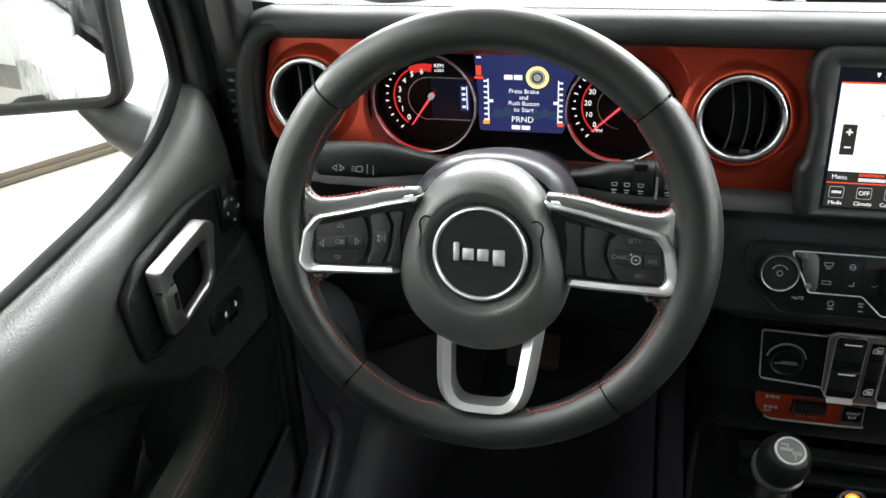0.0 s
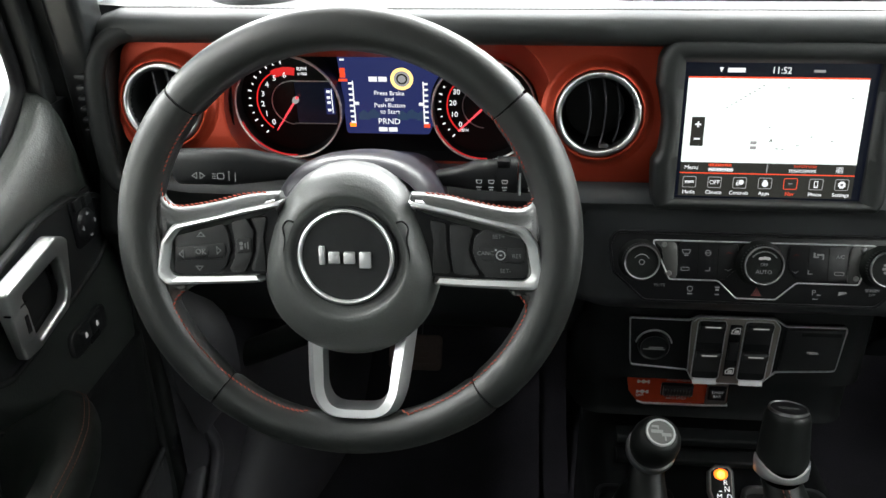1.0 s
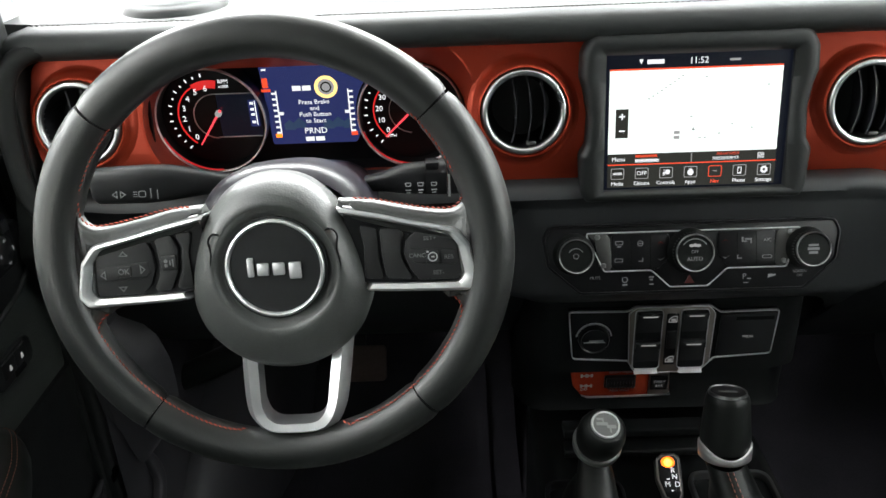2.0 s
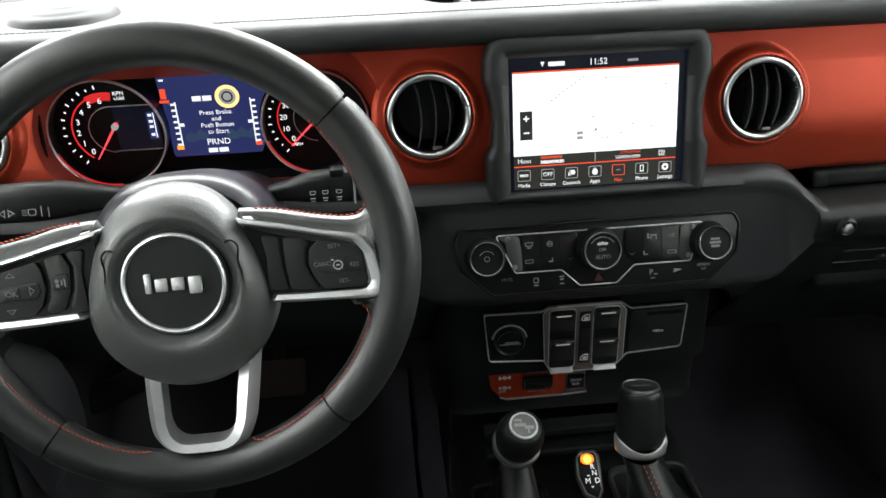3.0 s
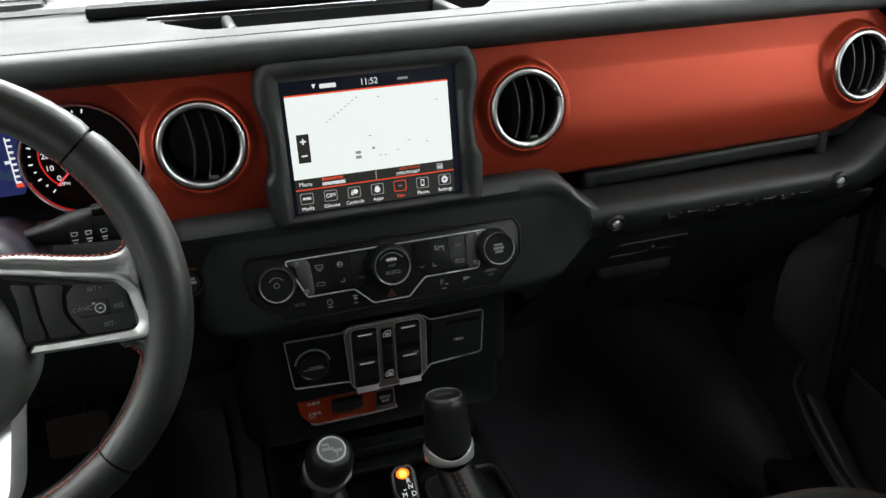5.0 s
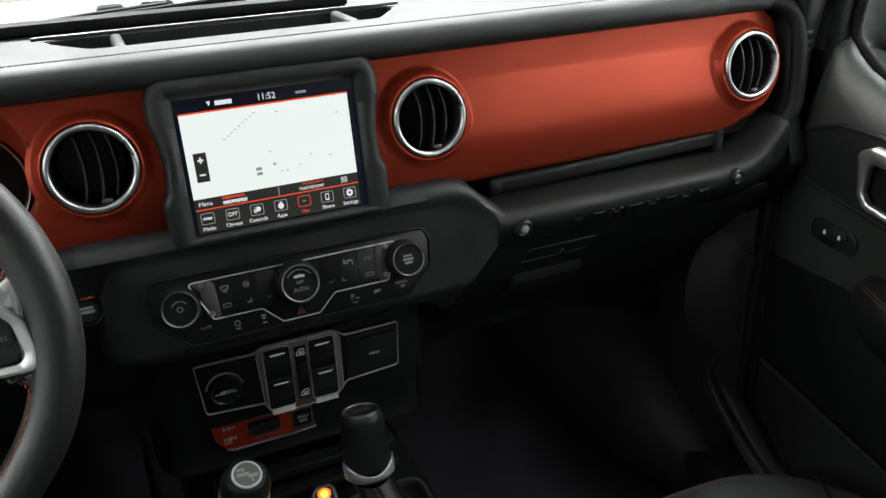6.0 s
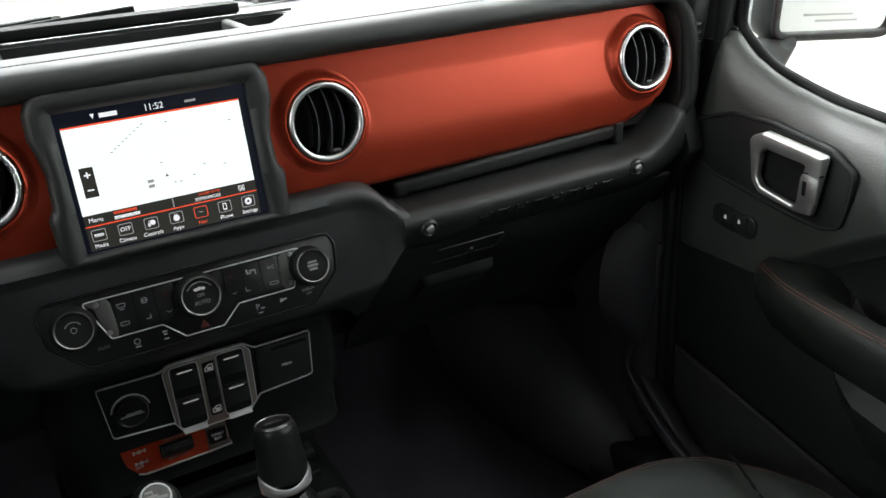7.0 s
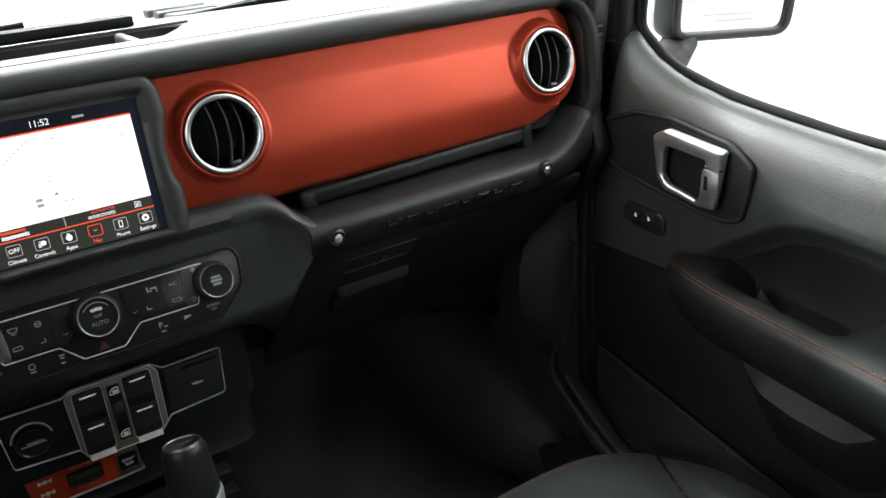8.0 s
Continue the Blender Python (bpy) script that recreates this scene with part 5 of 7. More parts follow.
part("boot_frame", frame_loop(rounded([(-0.147, -0.26), (-0.052, -0.26), (-0.052, 0.025), (-0.147, 0.025)], 0.02), rounded([(-0.142, -0.255), (-0.057, -0.255), (-0.057, 0.020), (-0.142, 0.020)], 0.017), 0.720, 0.732, 0.002), M_GLOSS, console, "glossy frame round the lever boot")
part("boot_frame", frame_loop(rounded([(0.028, -0.26), (0.128, -0.26), (0.128, 0.035), (0.028, 0.035)], 0.02), rounded([(0.033, -0.255), (0.123, -0.255), (0.123, 0.030), (0.033, 0.030)], 0.017), 0.720, 0.732, 0.002), M_DARKSILVER, console, "silver frame round the shifter boot")


def boot(base, top, w0, d0, r1, folds, seedling):
    rows = []
    rnd = random.Random(seedling)
    ph = [rnd.uniform(0, 6.28) for _ in range(4)]
    for k in range(11):
        t = k / 10
        cx, cy, cz = [base[i] * (1 - t) + top[i] * t for i in range(3)]
        row = []
        for q in range(36):
            a = 2 * math.pi * q / 36
            ca, sa = math.cos(a), math.sin(a)
            sq = 1 / max(abs(ca), abs(sa)) if t < 0.01 else 1.0
            sq = 1 + (1 / max(abs(ca), abs(sa)) - 1) * (1 - t) ** 2 * 0.7
            w = w0 * (1 - t) ** 1.3 + r1 * (1 - (1 - t) ** 1.3)
            d = d0 * (1 - t) ** 1.3 + r1 * (1 - (1 - t) ** 1.3)
            wr = 1 + 0.06 * math.sin(3 * a + ph[0] + 4 * t) * math.sin(math.pi * t) + 0.05 * math.sin(folds * math.pi * t + 2 * a + ph[1]) * math.sin(math.pi * t)
            row.append((cx + w * sq * wr * ca, cy + d * sq * wr * sa, cz))
        rows.append(row)
    return loft(rows, True)


def build_transfer_lever():
    # short lever with a round badge on top
    top = Vector((-0.090, -0.046, 0.870))
    axis = Vector((0.10, -0.42, 0.90)).normalized()
    q = axis.to_track_quat("Z", "Y").to_matrix().to_4x4()
    M = Matrix.Translation(top) @ q
    t = thing("transfer_case_lever", M, "short black lever knob with a round silver shift diagram", "lever")
    part("knob", lathe([(0.0, -0.001), (0.0175, -0.001), (0.0205, -0.0025), (0.0240, -0.009), (0.0262, -0.018), (0.0262, -0.028), (0.0240, -0.040), (0.0205, -0.050), (0.0175, -0.056)], 44), M_GRIP, t, "rounded black knob", M, 60)
    b = part("badge", prism(circle(0, 0, 0.0150, 40), -0.0012, 0.0006), M_BADGE, t, "round grey badge", M)
    part("badge_ring", lathe([(0.0132, 0.0), (0.0138, 0.0014), (0.0153, 0.0014), (0.0160, -0.0006)], 44), M_WHITEMARK, b, "", M)
    pat = [bar(-0.011, -0.0035, 0.0060, 0.0090, 0.0006, 0.0005), bar(-0.012, 0.003, -0.0015, 0.0030, 0.0006, 0.0005), bar(0.001, 0.013, -0.0050, -0.0005, 0.0006, 0.0005), bar(-0.0035, -0.0020, 0.002, 0.009, 0.0006, 0.0005), bar(0.0045, 0.0065, -0.011, -0.004, 0.0006, 0.0005)]
    part("diagram", joined(pat), M_GREYMARK, b, "pale shift diagram", M @ Matrix.Rotation(radians(-12), 4, "Z") @ Matrix.Scale(0.85, 4))
    part("collar", lathe([(0.0205, -0.0425), (0.0262, -0.0420), (0.0276, -0.0445), (0.0268, -0.0490), (0.0190, -0.0525)], 40), M_CHROME, t, "thin chrome collar", M, 60)
    foot = M @ Vector((0, 0, -0.060))
    part("boot", boot((-0.100, -0.095, 0.724), foot, 0.042, 0.10, 0.0165, 3, 2), M_GRIP, t, "wrinkled black leather boot", smooth=70)


build_transfer_lever()


def build_shifter():
    top = Vector((0.043, -0.027, 0.895))
    low = Vector((0.041, -0.052, 0.800))
    axis = (top - low).normalized()
    M = Matrix.Translation(top) @ axis.to_track_quat("Z", "Y").to_matrix().to_4x4()
    s = thing("gear_shifter", M, "tall black gear shifter with a chrome collar and leather boot", "gear shifter")
    part("grip", lathe([(0.0, -0.0015), (0.0190, -0.0015), (0.0222, -0.004), (0.0238, -0.010), (0.0246, -0.022), (0.0262, -0.042), (0.0268, -0.054), (0.0255, -0.064)], 48), M_GRIP, s, "smooth black grip", M, 60)
    c = part("cap", prism(circle(0, 0, 0.0192, 40), -0.0016, 0.0002), M_GLOSS, s, "glossy round cap", M)
    part("cap_ring", lathe([(0.0180, -0.0005), (0.0188, 0.0012), (0.0200, 0.0010), (0.0206, -0.002)], 44), M_DARKSILVER, c, "", M, 60)
    part("cap_bar", joined([bar(-0.010, 0.010, -0.0020, 0.0025, 0.0002), ]), M_BADGE, c, "", M)
    rows = []
    for r, z0 in ((0.0262, -0.0615), (0.0283, -0.0622), (0.0288, -0.0665), (0.0280, -0.0730), (0.0240, -0.0765)):
        rows.append([(r * math.cos(a), r * math.sin(a), z0 + (0.006 * math.cos(2 * a) if z0 > -0.068 else 0.0)) for a in np.linspace(0, 2 * math.pi, 44, endpoint=False)])
    part("collar", loft(rows, True), M_SILVER, s, "broad satin chrome collar", M, 60)
    foot = M @ Vector((0, 0, -0.078))
    skin = boot((0.076, -0.105, 0.724), foot, 0.043, 0.10, 0.021, 3, 5)
    skin.verts.ensure_lookup_table()
    seam = [skin.verts[k * 36 + 27].co.copy() for k in range(10, 1, -1)]
    part("boot", skin, M_GRIP, s, "wrinkled black leather boot", smooth=70)
    for d in (-0.0030, 0.0030):
        part("boot_stitching", stitches(spline([q + Vector((d, -0.0008, 0.0006)) for q in seam], 4), 0.004, 0.002, 0.0007, up=(0, -0.8, 0.6)), M_STITCH_BROWN, s, "red stitched seam", smooth=0)
    # lit gear letters beside the lever
    G = leaning(0.0045, 0.016, 0.750, 52)
    g = thing("gear_indicator", G, "lit gear indicator strip beside the shifter", "gear indicator")
    shape = rounded([(0.0040, -0.0420), (0.0112, -0.0290), (0.0118, -0.0070), (0.0122, 0.0130), (0.0072, 0.0198), (-0.0090, 0.0198), (-0.0172, 0.0130), (-0.0182, -0.0110), (-0.0116, -0.0325)][::1], 0.004)
    part("plate", prism(shape, -0.012, -0.0012, 0.001), M_ARCH, g, "smoked metal plate", G)
    win = inset(shape, 0.0032)
    part("plate_rim", frame_loop(shape, inset(shape, 0.0014), -0.004, 0.0002, 0.0004), M_CHEEK, g, "", G)
    part("window", prism(win, -0.0015, 0.0, 0.0004), M_GLOSS, g, "glossy black window", G)
    part("park_light", prism(circle(-0.0027, 0.0092, 0.0082, 24, ry=0.0066), 0.0, 0.0004), M_GLOW_PARK, g, "glowing amber park light", G)
    part("park_core", prism(circle(-0.0027, 0.0088, 0.0046, 20), 0.0004, 0.0007), M_GLOW_PARKMARK, g, "", G)
    lettering("gear_letter", "P", 0.0078, M_GLOW_YELLOW, g, G @ pose(-0.0027, 0.0088, 0.0010))
    for ch, x, y in (("R", 0.0019, -0.0006), ("N", 0.0032, -0.0082), ("D", 0.0054, -0.0172), ("M", -0.0060, -0.0170)):
        lettering("gear_letter", ch, 0.0088, M_GLOW_WHITE, g, G @ pose(x, y, 0.0004))
    part("plus_mark", bar(-0.0062, -0.0028, -0.0112, -0.0100, 0.0), M_GLOW_WHITE, g, "", G)
    part("minus_mark", prism([(-0.0030, -0.0235), (0.0005, -0.0235), (-0.0012, -0.0258)], 0, 0.0006), M_GLOW_WHITE, g, "", G)


build_shifter()

# ---------- steering wheel ----------


def arc(r, a0, a1, n, z=0.0, cx=0.0, cy=0.0, sy=1.0):
    return [(cx + r * math.cos(radians(a0 + (a1 - a0) * k / (n - 1))), cy + sy * r * math.sin(radians(a0 + (a1 - a0) * k / (n - 1))), z) for k in range(n)]


def flipped(pts, sx):
    """A right-hand outline for either side, always counter-clockwise."""
    return [(sx * p[0], *p[1:]) for p in (pts if sx > 0 else pts[::-1])]


def hub_outline(n=72):
    """The hub pad's outline, broad below and narrow above, starting at the top."""
    half = [(0.0, 0.0600), (0.018, 0.0574), (0.034, 0.0497), (0.0475, 0.0362), (0.058, 0.0178), (0.0655, -0.003), (0.0705, -0.0235), (0.0705, -0.0430), (0.064, -0.0625), (0.0520, -0.0780), (0.0360, -0.0900), (0.0180, -0.0970), (0.0, -0.0990)]
    loop = [(-x, y, 0) for x, y in half] + [(x, y, 0) for x, y in half[-2::-1]]
    pts = spline(loop, n // 24)[:-1]
    return [(p.x, p.y) for p in pts]


def denser(pts, n=4):
    """Every edge of a closed outline cut into n."""
    out = []
    for (x0, y0), (x1, y1) in zip(pts, pts[1:] + pts[:1]):
        out += [(x0 + (x1 - x0) * k / n, y0 + (y1 - y0) * k / n) for k in range(n)]
    return out


def under_hub(x, y, deep=0.034, reach=0.009):
    """How far a spoke drops away as it runs in under the edge of the hub pad."""
    edge = float(np.interp(y, [-0.0430, -0.0235, -0.003, 0.0178, 0.0362, 0.0497], [0.0705, 0.0705, 0.0655, 0.058, 0.0475, 0.034]))
    t = min(1.0, max(0.0, (edge + 0.0015 - x) / reach))
    return deep * t * t * (3 - 2 * t)


def build_wheel():
    W = WHEEL @ pose(-0.0015, -0.001, 0, 0, 0, 1.1)
    w = thing("steering_wheel", W, "black leather steering wheel with silver spokes and red stitching", "steering wheel")
    R, SY, DX, DY = 0.1690, 0.974, -0.0015, -0.0020
    sec = [(0.0174 * math.cos(a), 0.0160 * math.sin(a) - 0.0155) for a in np.linspace(0, 2 * math.pi, 26, endpoint=False)]
    cuts = ((40.6, 137.4, "rim_top", 0.97), (138.0, 229.7, "rim_grip", 1.03), (230.3, 310.7, "rim_bottom", 0.95), (311.3, 400.0, "rim_grip", 1.03))
    for a0, a1, name, fat in cuts:
        n = 40
        path = arc(R, a0, a1, n, 0.0, DX, DY, SY)
        sc = []
        for k in range(n):
            t = min(k, n - 1 - k) / (n - 1)
            # each leather panel rolls under at its two ends
            sc.append((1.0 + (fat - 1.0) * min(1.0, 6 * t)) * (0.93 if t == 0 else 1.0))
        part(name, sweep(path, sec, up=(0, 0, 1), scales=sc), M_LEATHER, w, "black leather rim section", W, 60)
    part("rim_core", sweep(arc(R, 0, 354, 60, -0.0155, DX, DY, SY), circle(0, 0, 0.0140, 12), closed=True), M_RUBBER, w, "", W, 60)
    for sx in (-1, 1):
        # padded leather web above the silver, running from the rim to the hub
        top = spline([(0.0520, 0.0382, 0), (0.0640, 0.0376, 0), (0.0800, 0.0352, 0), (0.1000, 0.0305, 0), (0.1220, 0.0262, 0), (0.1360, 0.0252, 0), (0.1440, 0.0283, 0), (0.1485, 0.0360, 0), (0.1490, 0.0480, 0), (0.1460, 0.0600, 0)], 5)
        web = [(p.x, p.y) for p in top][::-1] + [(0.0500, 0.0330), (0.0530, 0.0240), (0.100, 0.010), (0.1400, -0.0000), (0.1420, -0.0340), (0.1300, -0.0380), (0.1280, -0.0400), (0.1370, -0.0430), (0.1425, -0.0500), (0.1440, -0.0600), (0.1560, -0.0600), (0.1660, -0.012), (0.1610, 0.052)]
        web = denser(web, 3)
        rows = []
        for d, z in ((0.0, -0.0200), (0.0, -0.0150), (0.0008, -0.0118), (0.0022, -0.0098), (0.0050, -0.0088)):
            rows.append([(sx * x, y, z - under_hub(x, y)) for x, y in inset(web, d)])
        # lighter hub leather; its colour stands in for light on this upward face
        part("spoke_web", joined([loft(rows, True), prism(flipped([p for p in inset(web, 0.0050) if p[0] > 0.0600], sx), -0.0098, -0.0088)]), M_HUB, w, "leather-covered spoke, coloured lighter for light from above", W, 60)
        # silver frame round the buttons: a flat face, a rolled outer edge and a chamfer inwards
        rad = [0.001, 0.02, 0.02, 0.011, 0.009, 0.008, 0.008, 0.02, 0.001, 0.001]
        out = rounded([(0.0500, 0.0325), (0.0835, 0.0255), (0.1050, 0.0198), (0.1405, 0.0125), (0.1508, -0.0010), (0.1567, -0.0290), (0.1490, -0.0380), (0.1000, -0.0363), (0.0600, -0.0345), (0.0480, 0.0000)], rad, 5)
        mid = rounded([(0.0525, 0.0290), (0.0830, 0.0226), (0.1050, 0.0172), (0.1370, 0.0098), (0.1468, -0.0015), (0.1520, -0.0270), (0.1455, -0.0345), (0.1000, -0.0333), (0.0620, -0.0315), (0.0520, 0.0000)], rad, 5)
        inn = rounded([(0.0550, 0.0268), (0.0825, 0.0206), (0.1050, 0.0153), (0.1345, 0.0083), (0.1418, -0.0020), (0.1460, -0.0250), (0.1410, -0.0308), (0.1000, -0.0301), (0.0650, -0.0285), (0.0560, 0.0000)], rad, 5)
        rows = []
        for pts, z in ((out, -0.024), (out, -0.0090), (inset(out[::-1], 0.0006)[::-1], -0.0068), (inset(out[::-1], 0.0016)[::-1], -0.0056), (mid, -0.0053), (inn, -0.0085), (inn, -0.0200)):
            rows.append([(sx * x, y, z - under_hub(x, y)) for x, y in denser(pts)])
        part("spoke_trim", loft(rows, True), M_SILVER, w, "satin silver spoke trim", W, 40)
        pad = part("button_pad", prism(flipped(inn[::-1], sx), -0.022, -0.0135), M_GLOSS, w, "black button pad", W)

        def key(name, pts, z0, z1, parent, r=0.004, label=""):
            return part(name, prism(rounded(pts, r), z0, z1, 0.0009, 2, True), M_KEY, parent, label, W, 40)
        if sx < 0:
            b = key("arrow_buttons", [(-0.1421, -0.0262), (-0.1386, -0.0295), (-0.1055, -0.0280), (-0.0986, -0.0215), (-0.0942, -0.0090), (-0.0953, 0.0055), (-0.0990, 0.0130), (-0.1365, 0.0045), (-0.1397, 0.0020)], -0.0136, -0.0098, pad, 0.003, "pad of arrow buttons")
            key("left_right_button", [(-0.1399, -0.0178), (-0.1010, -0.0152), (-0.0975, -0.0100), (-0.0985, -0.0025), (-0.1396, -0.0066)], -0.0099, -0.0088, b, 0.002)
            key("ok_button", [(-0.1240, -0.0145), (-0.1125, -0.0138), (-0.1122, -0.0048), (-0.1237, -0.0056)], -0.0089, -0.0078, b, 0.002)
            lettering("button_word", "OK", 0.0062, M_GREYMARK, b, W @ pose(-0.1181, -0.0097, -0.0075))
            for x, y, a in ((-0.1177, 0.0042, 0), (-0.1209, -0.0236, 180), (-0.1348, -0.0118, 90), (-0.1035, -0.0085, -90)):
                tri = frame_loop([(-0.0037, -0.0019), (0.0037, -0.0019), (0, 0.0023)], [(-0.0022, -0.0012), (0.0022, -0.0012), (0, 0.0012)], 0, 0.0004)
                part("arrow_mark", tri, M_GREYMARK, b, "", W @ pose(x, y, -0.0096 if abs(a) != 90 else -0.0086, 0, 0, a))
            p2 = key("phone_buttons", [(-0.0975, -0.0272), (-0.0829, -0.0262), (-0.0767, -0.0125), (-0.0745, 0.0065), (-0.0794, 0.0172), (-0.0925, 0.0142), (-0.0905, -0.0040), (-0.0918, -0.0160)], -0.0136, -0.0102, pad, 0.003)
            key("voice_button", [(-0.0893, -0.0110), (-0.0770, -0.0100), (-0.0765, 0.0020), (-0.0890, 0.0012)], -0.0103, -0.0092, p2, 0.002)
            key("side_button", [(-0.0800, -0.0262), (-0.0660, -0.0255), (-0.0670, 0.0020), (-0.0630, 0.0190), (-0.0770, 0.0176), (-0.0720, 0.0065), (-0.0742, -0.0125)], -0.0136, -0.0110, pad, 0.003)
            part("voice_mark", joined([prism(circle(-0.0850, -0.0030, 0.0016, 10), -0.0092, -0.0088), bar(-0.0862, -0.0838, -0.0078, -0.0052, -0.0092, 0.0004), bar(-0.0822, -0.0812, -0.0065, -0.0025, -0.0092, 0.0004), bar(-0.0800, -0.0790, -0.0075, -0.0015, -0.0092, 0.0004)]), M_GREYMARK, p2, "", W)
        else:
            b = key("cruise_buttons", [(0.0998, -0.0076), (0.1035, -0.0185), (0.1104, -0.0282), (0.1395, -0.0284), (0.1435, -0.0237), (0.1405, -0.0005), (0.1345, 0.0072), (0.1095, 0.0108), (0.1012, 0.0035)], -0.0136, -0.0098, pad, 0.003, "group of cruise buttons")
            key("cancel_bar", [(0.1040, -0.0091), (0.1072, -0.0146), (0.1385, -0.0166), (0.1412, -0.0127), (0.1398, -0.0048), (0.1046, -0.0024)], -0.0099, -0.0088, b, 0.002)
            key("cruise_button", [(0.1165, -0.0150), (0.1275, -0.0155), (0.1270, -0.0038), (0.1162, -0.0032)], -0.0089, -0.0078, b, 0.002)
            part("cruise_mark", joined([frame_loop(circle(0.1217, -0.0097, 0.0038, 18), circle(0.1217, -0.0097, 0.0029, 18), -0.0078, -0.0074), bar(0.1205, 0.1229, -0.0102, -0.0092, -0.0078, 0.0004), bar(0.1170, 0.1188, -0.0062, -0.0050, -0.0078, 0.0004)]), M_WHITEMARK, b, "", W)
            for word, x, y, z in (("SET+", 0.1200, 0.0045, -0.0095), ("SET-", 0.1255, -0.0228, -0.0095), ("CANC", 0.1098, -0.0085, -0.0085), ("RES", 0.1340, -0.0106, -0.0085)):
                lettering("button_word", word, 0.0046, M_GREYMARK, b, W @ pose(x, y, z))
            key("blank_button", [(0.0850, -0.0255), (0.0908, -0.0265), (0.1070, -0.0274), (0.1000, -0.0165), (0.0970, -0.0080), (0.0980, 0.0020), (0.1010, 0.0095), (0.0960, 0.0132), (0.0817, 0.0140), (0.0825, -0.0085)], -0.0136, -0.0104, pad, 0.003)
            key("side_button", [(0.0680, -0.0255), (0.0830, -0.0260), (0.0800, -0.0085), (0.0795, 0.0145), (0.0660, 0.0175), (0.0690, 0.0000)], -0.0136, -0.0112, pad, 0.003)
        # red thread along the inner edge of rim and web
        up = (0, 0, 1)
        line = [Vector(p) for p in arc(R - 0.0152, 137 if sx < 0 else 43, 157.0 if sx < 0 else 23.0, 9, -0.0075, DX, DY, SY)]
        line += [Vector((sx * 0.1465, 0.0480, -0.0092)), Vector((sx * 0.1466, 0.0370, -0.0092)), Vector((sx * 0.1430, 0.0305, -0.0092)), Vector((sx * 0.1360, 0.0275, -0.0092)), Vector((sx * 0.1220, 0.0284, -0.0092)), Vector((sx * 0.1000, 0.0326, -0.0092)), Vector((sx * 0.0800, 0.0372, -0.0094)), Vector((sx * 0.0600, 0.0385, -0.0110))]
        part("stitching", stitches(spline(line, 4), 0.0034, 0.0006, 0.0008, up, 0.0006), M_STITCH, w, "red stitching", W, 0)
        line = [Vector((sx * 0.1330, -0.0412, -0.012)), Vector((sx * 0.1405, -0.0470, -0.010))] + [Vector(p) for p in arc(R - 0.0155, 201 if sx < 0 else -21, 250 if sx < 0 else -70, 16, -0.0078, DX, DY, SY)]
        line += [Vector((sx * 0.0440 + 0.004, -0.1440, -0.0065)), Vector((sx * 0.0375 + 0.004, -0.1400, -0.0060))]
        part("stitching", stitches(spline(line, 4), 0.0034, 0.0006, 0.0008, up, 0.0006), M_STITCH, w, "red stitching", W, 0)
    # lower spoke: a U of silver with a ridge, dropping back towards the hub
    ox = 0.0040

    def u_line(half):
        loop = [(-x, y, 0) for x, y in half] + [(x, y, 0) for x, y in half[-2::-1]]
        return [(p.x + ox, p.y) for p in spline(loop, 5)]
    outer = u_line([(0.0490, -0.0700), (0.0462, -0.0860), (0.0432, -0.1130), (0.0398, -0.1325), (0.0322, -0.1460), (0.0215, -0.1530), (0.0, -0.1545)])
    ridge = u_line([(0.0420, -0.0700), (0.0395, -0.0860), (0.0358, -0.1125), (0.0330, -0.1290), (0.0268, -0.1408), (0.0170, -0.1465), (0.0, -0.1475)])
    inner = u_line([(0.0330, -0.0700), (0.0312, -0.0860), (0.0282, -0.1130), (0.0266, -0.1262), (0.0215, -0.1362), (0.0140, -0.1408), (0.0, -0.1414)])

    def back(y):
        return -0.026 * max(0.0, min(1.0, (y + 0.135) / 0.055)) ** 1.2
    rows = []
    for pts, z in ((outer, -0.026), (outer, -0.0165), (ridge, -0.0042), (inner, -0.0060), (inner, -0.0260)):
        rows.append([(x, y, z + back(y)) for x, y in pts])
    part("lower_spoke", loft(rows), M_SILVER, w, "satin silver lower spoke", W, 40)
    # hub pad: a dome with a dished ring round the emblem
    ring = hub_outline()
    ex, ey = 0.0022, -0.0105
    rows = []
    for f, z in ((0.0, -0.0560), (0.0, -0.0270), (0.03, -0.0212), (0.10, -0.0158), (0.22, -0.0102), (0.38, -0.0058), (0.56, -0.0012), (0.74, 0.0018), (0.88, 0.0030), (0.96, 0.0030), (1.0, 0.0020)):
        row = []
        for x, y in ring:
            a = math.atan2(y - ey, x - ex)
            row.append((x * (1 - f) + (ex + 0.0470 * math.cos(a)) * f, y * (1 - f) + (ey + 0.0475 * math.sin(a)) * f, z))
        rows.append(row)
    for r, z in ((0.0455, -0.0002), (0.0425, -0.0022), (0.0395, -0.0030)):
        rows.append([(ex + r * math.cos(math.atan2(y - ey, x - ex)), ey + r * math.sin(math.atan2(y - ey, x - ex)), z) for x, y in ring])
    hub = part("hub_pad", loft(rows, True), M_HUB, w, "domed hub pad with leather grain", W, 50)
    e = W @ pose(ex - 0.0005, ey, 0.0020)
    part("emblem_disc", prism(circle(0, 0, 0.0400, 56), -0.010, -0.0012), M_HARD, hub, "flat black emblem disc", e)
    part("emblem_ring", lathe([(0.0345, -0.0014), (0.0350, 0.0010), (0.0362, 0.0022), (0.0374, 0.0018), (0.0382, -0.0002), (0.0384, -0.006)], 72), M_SILVER, hub, "satin silver emblem ring", e, 60)
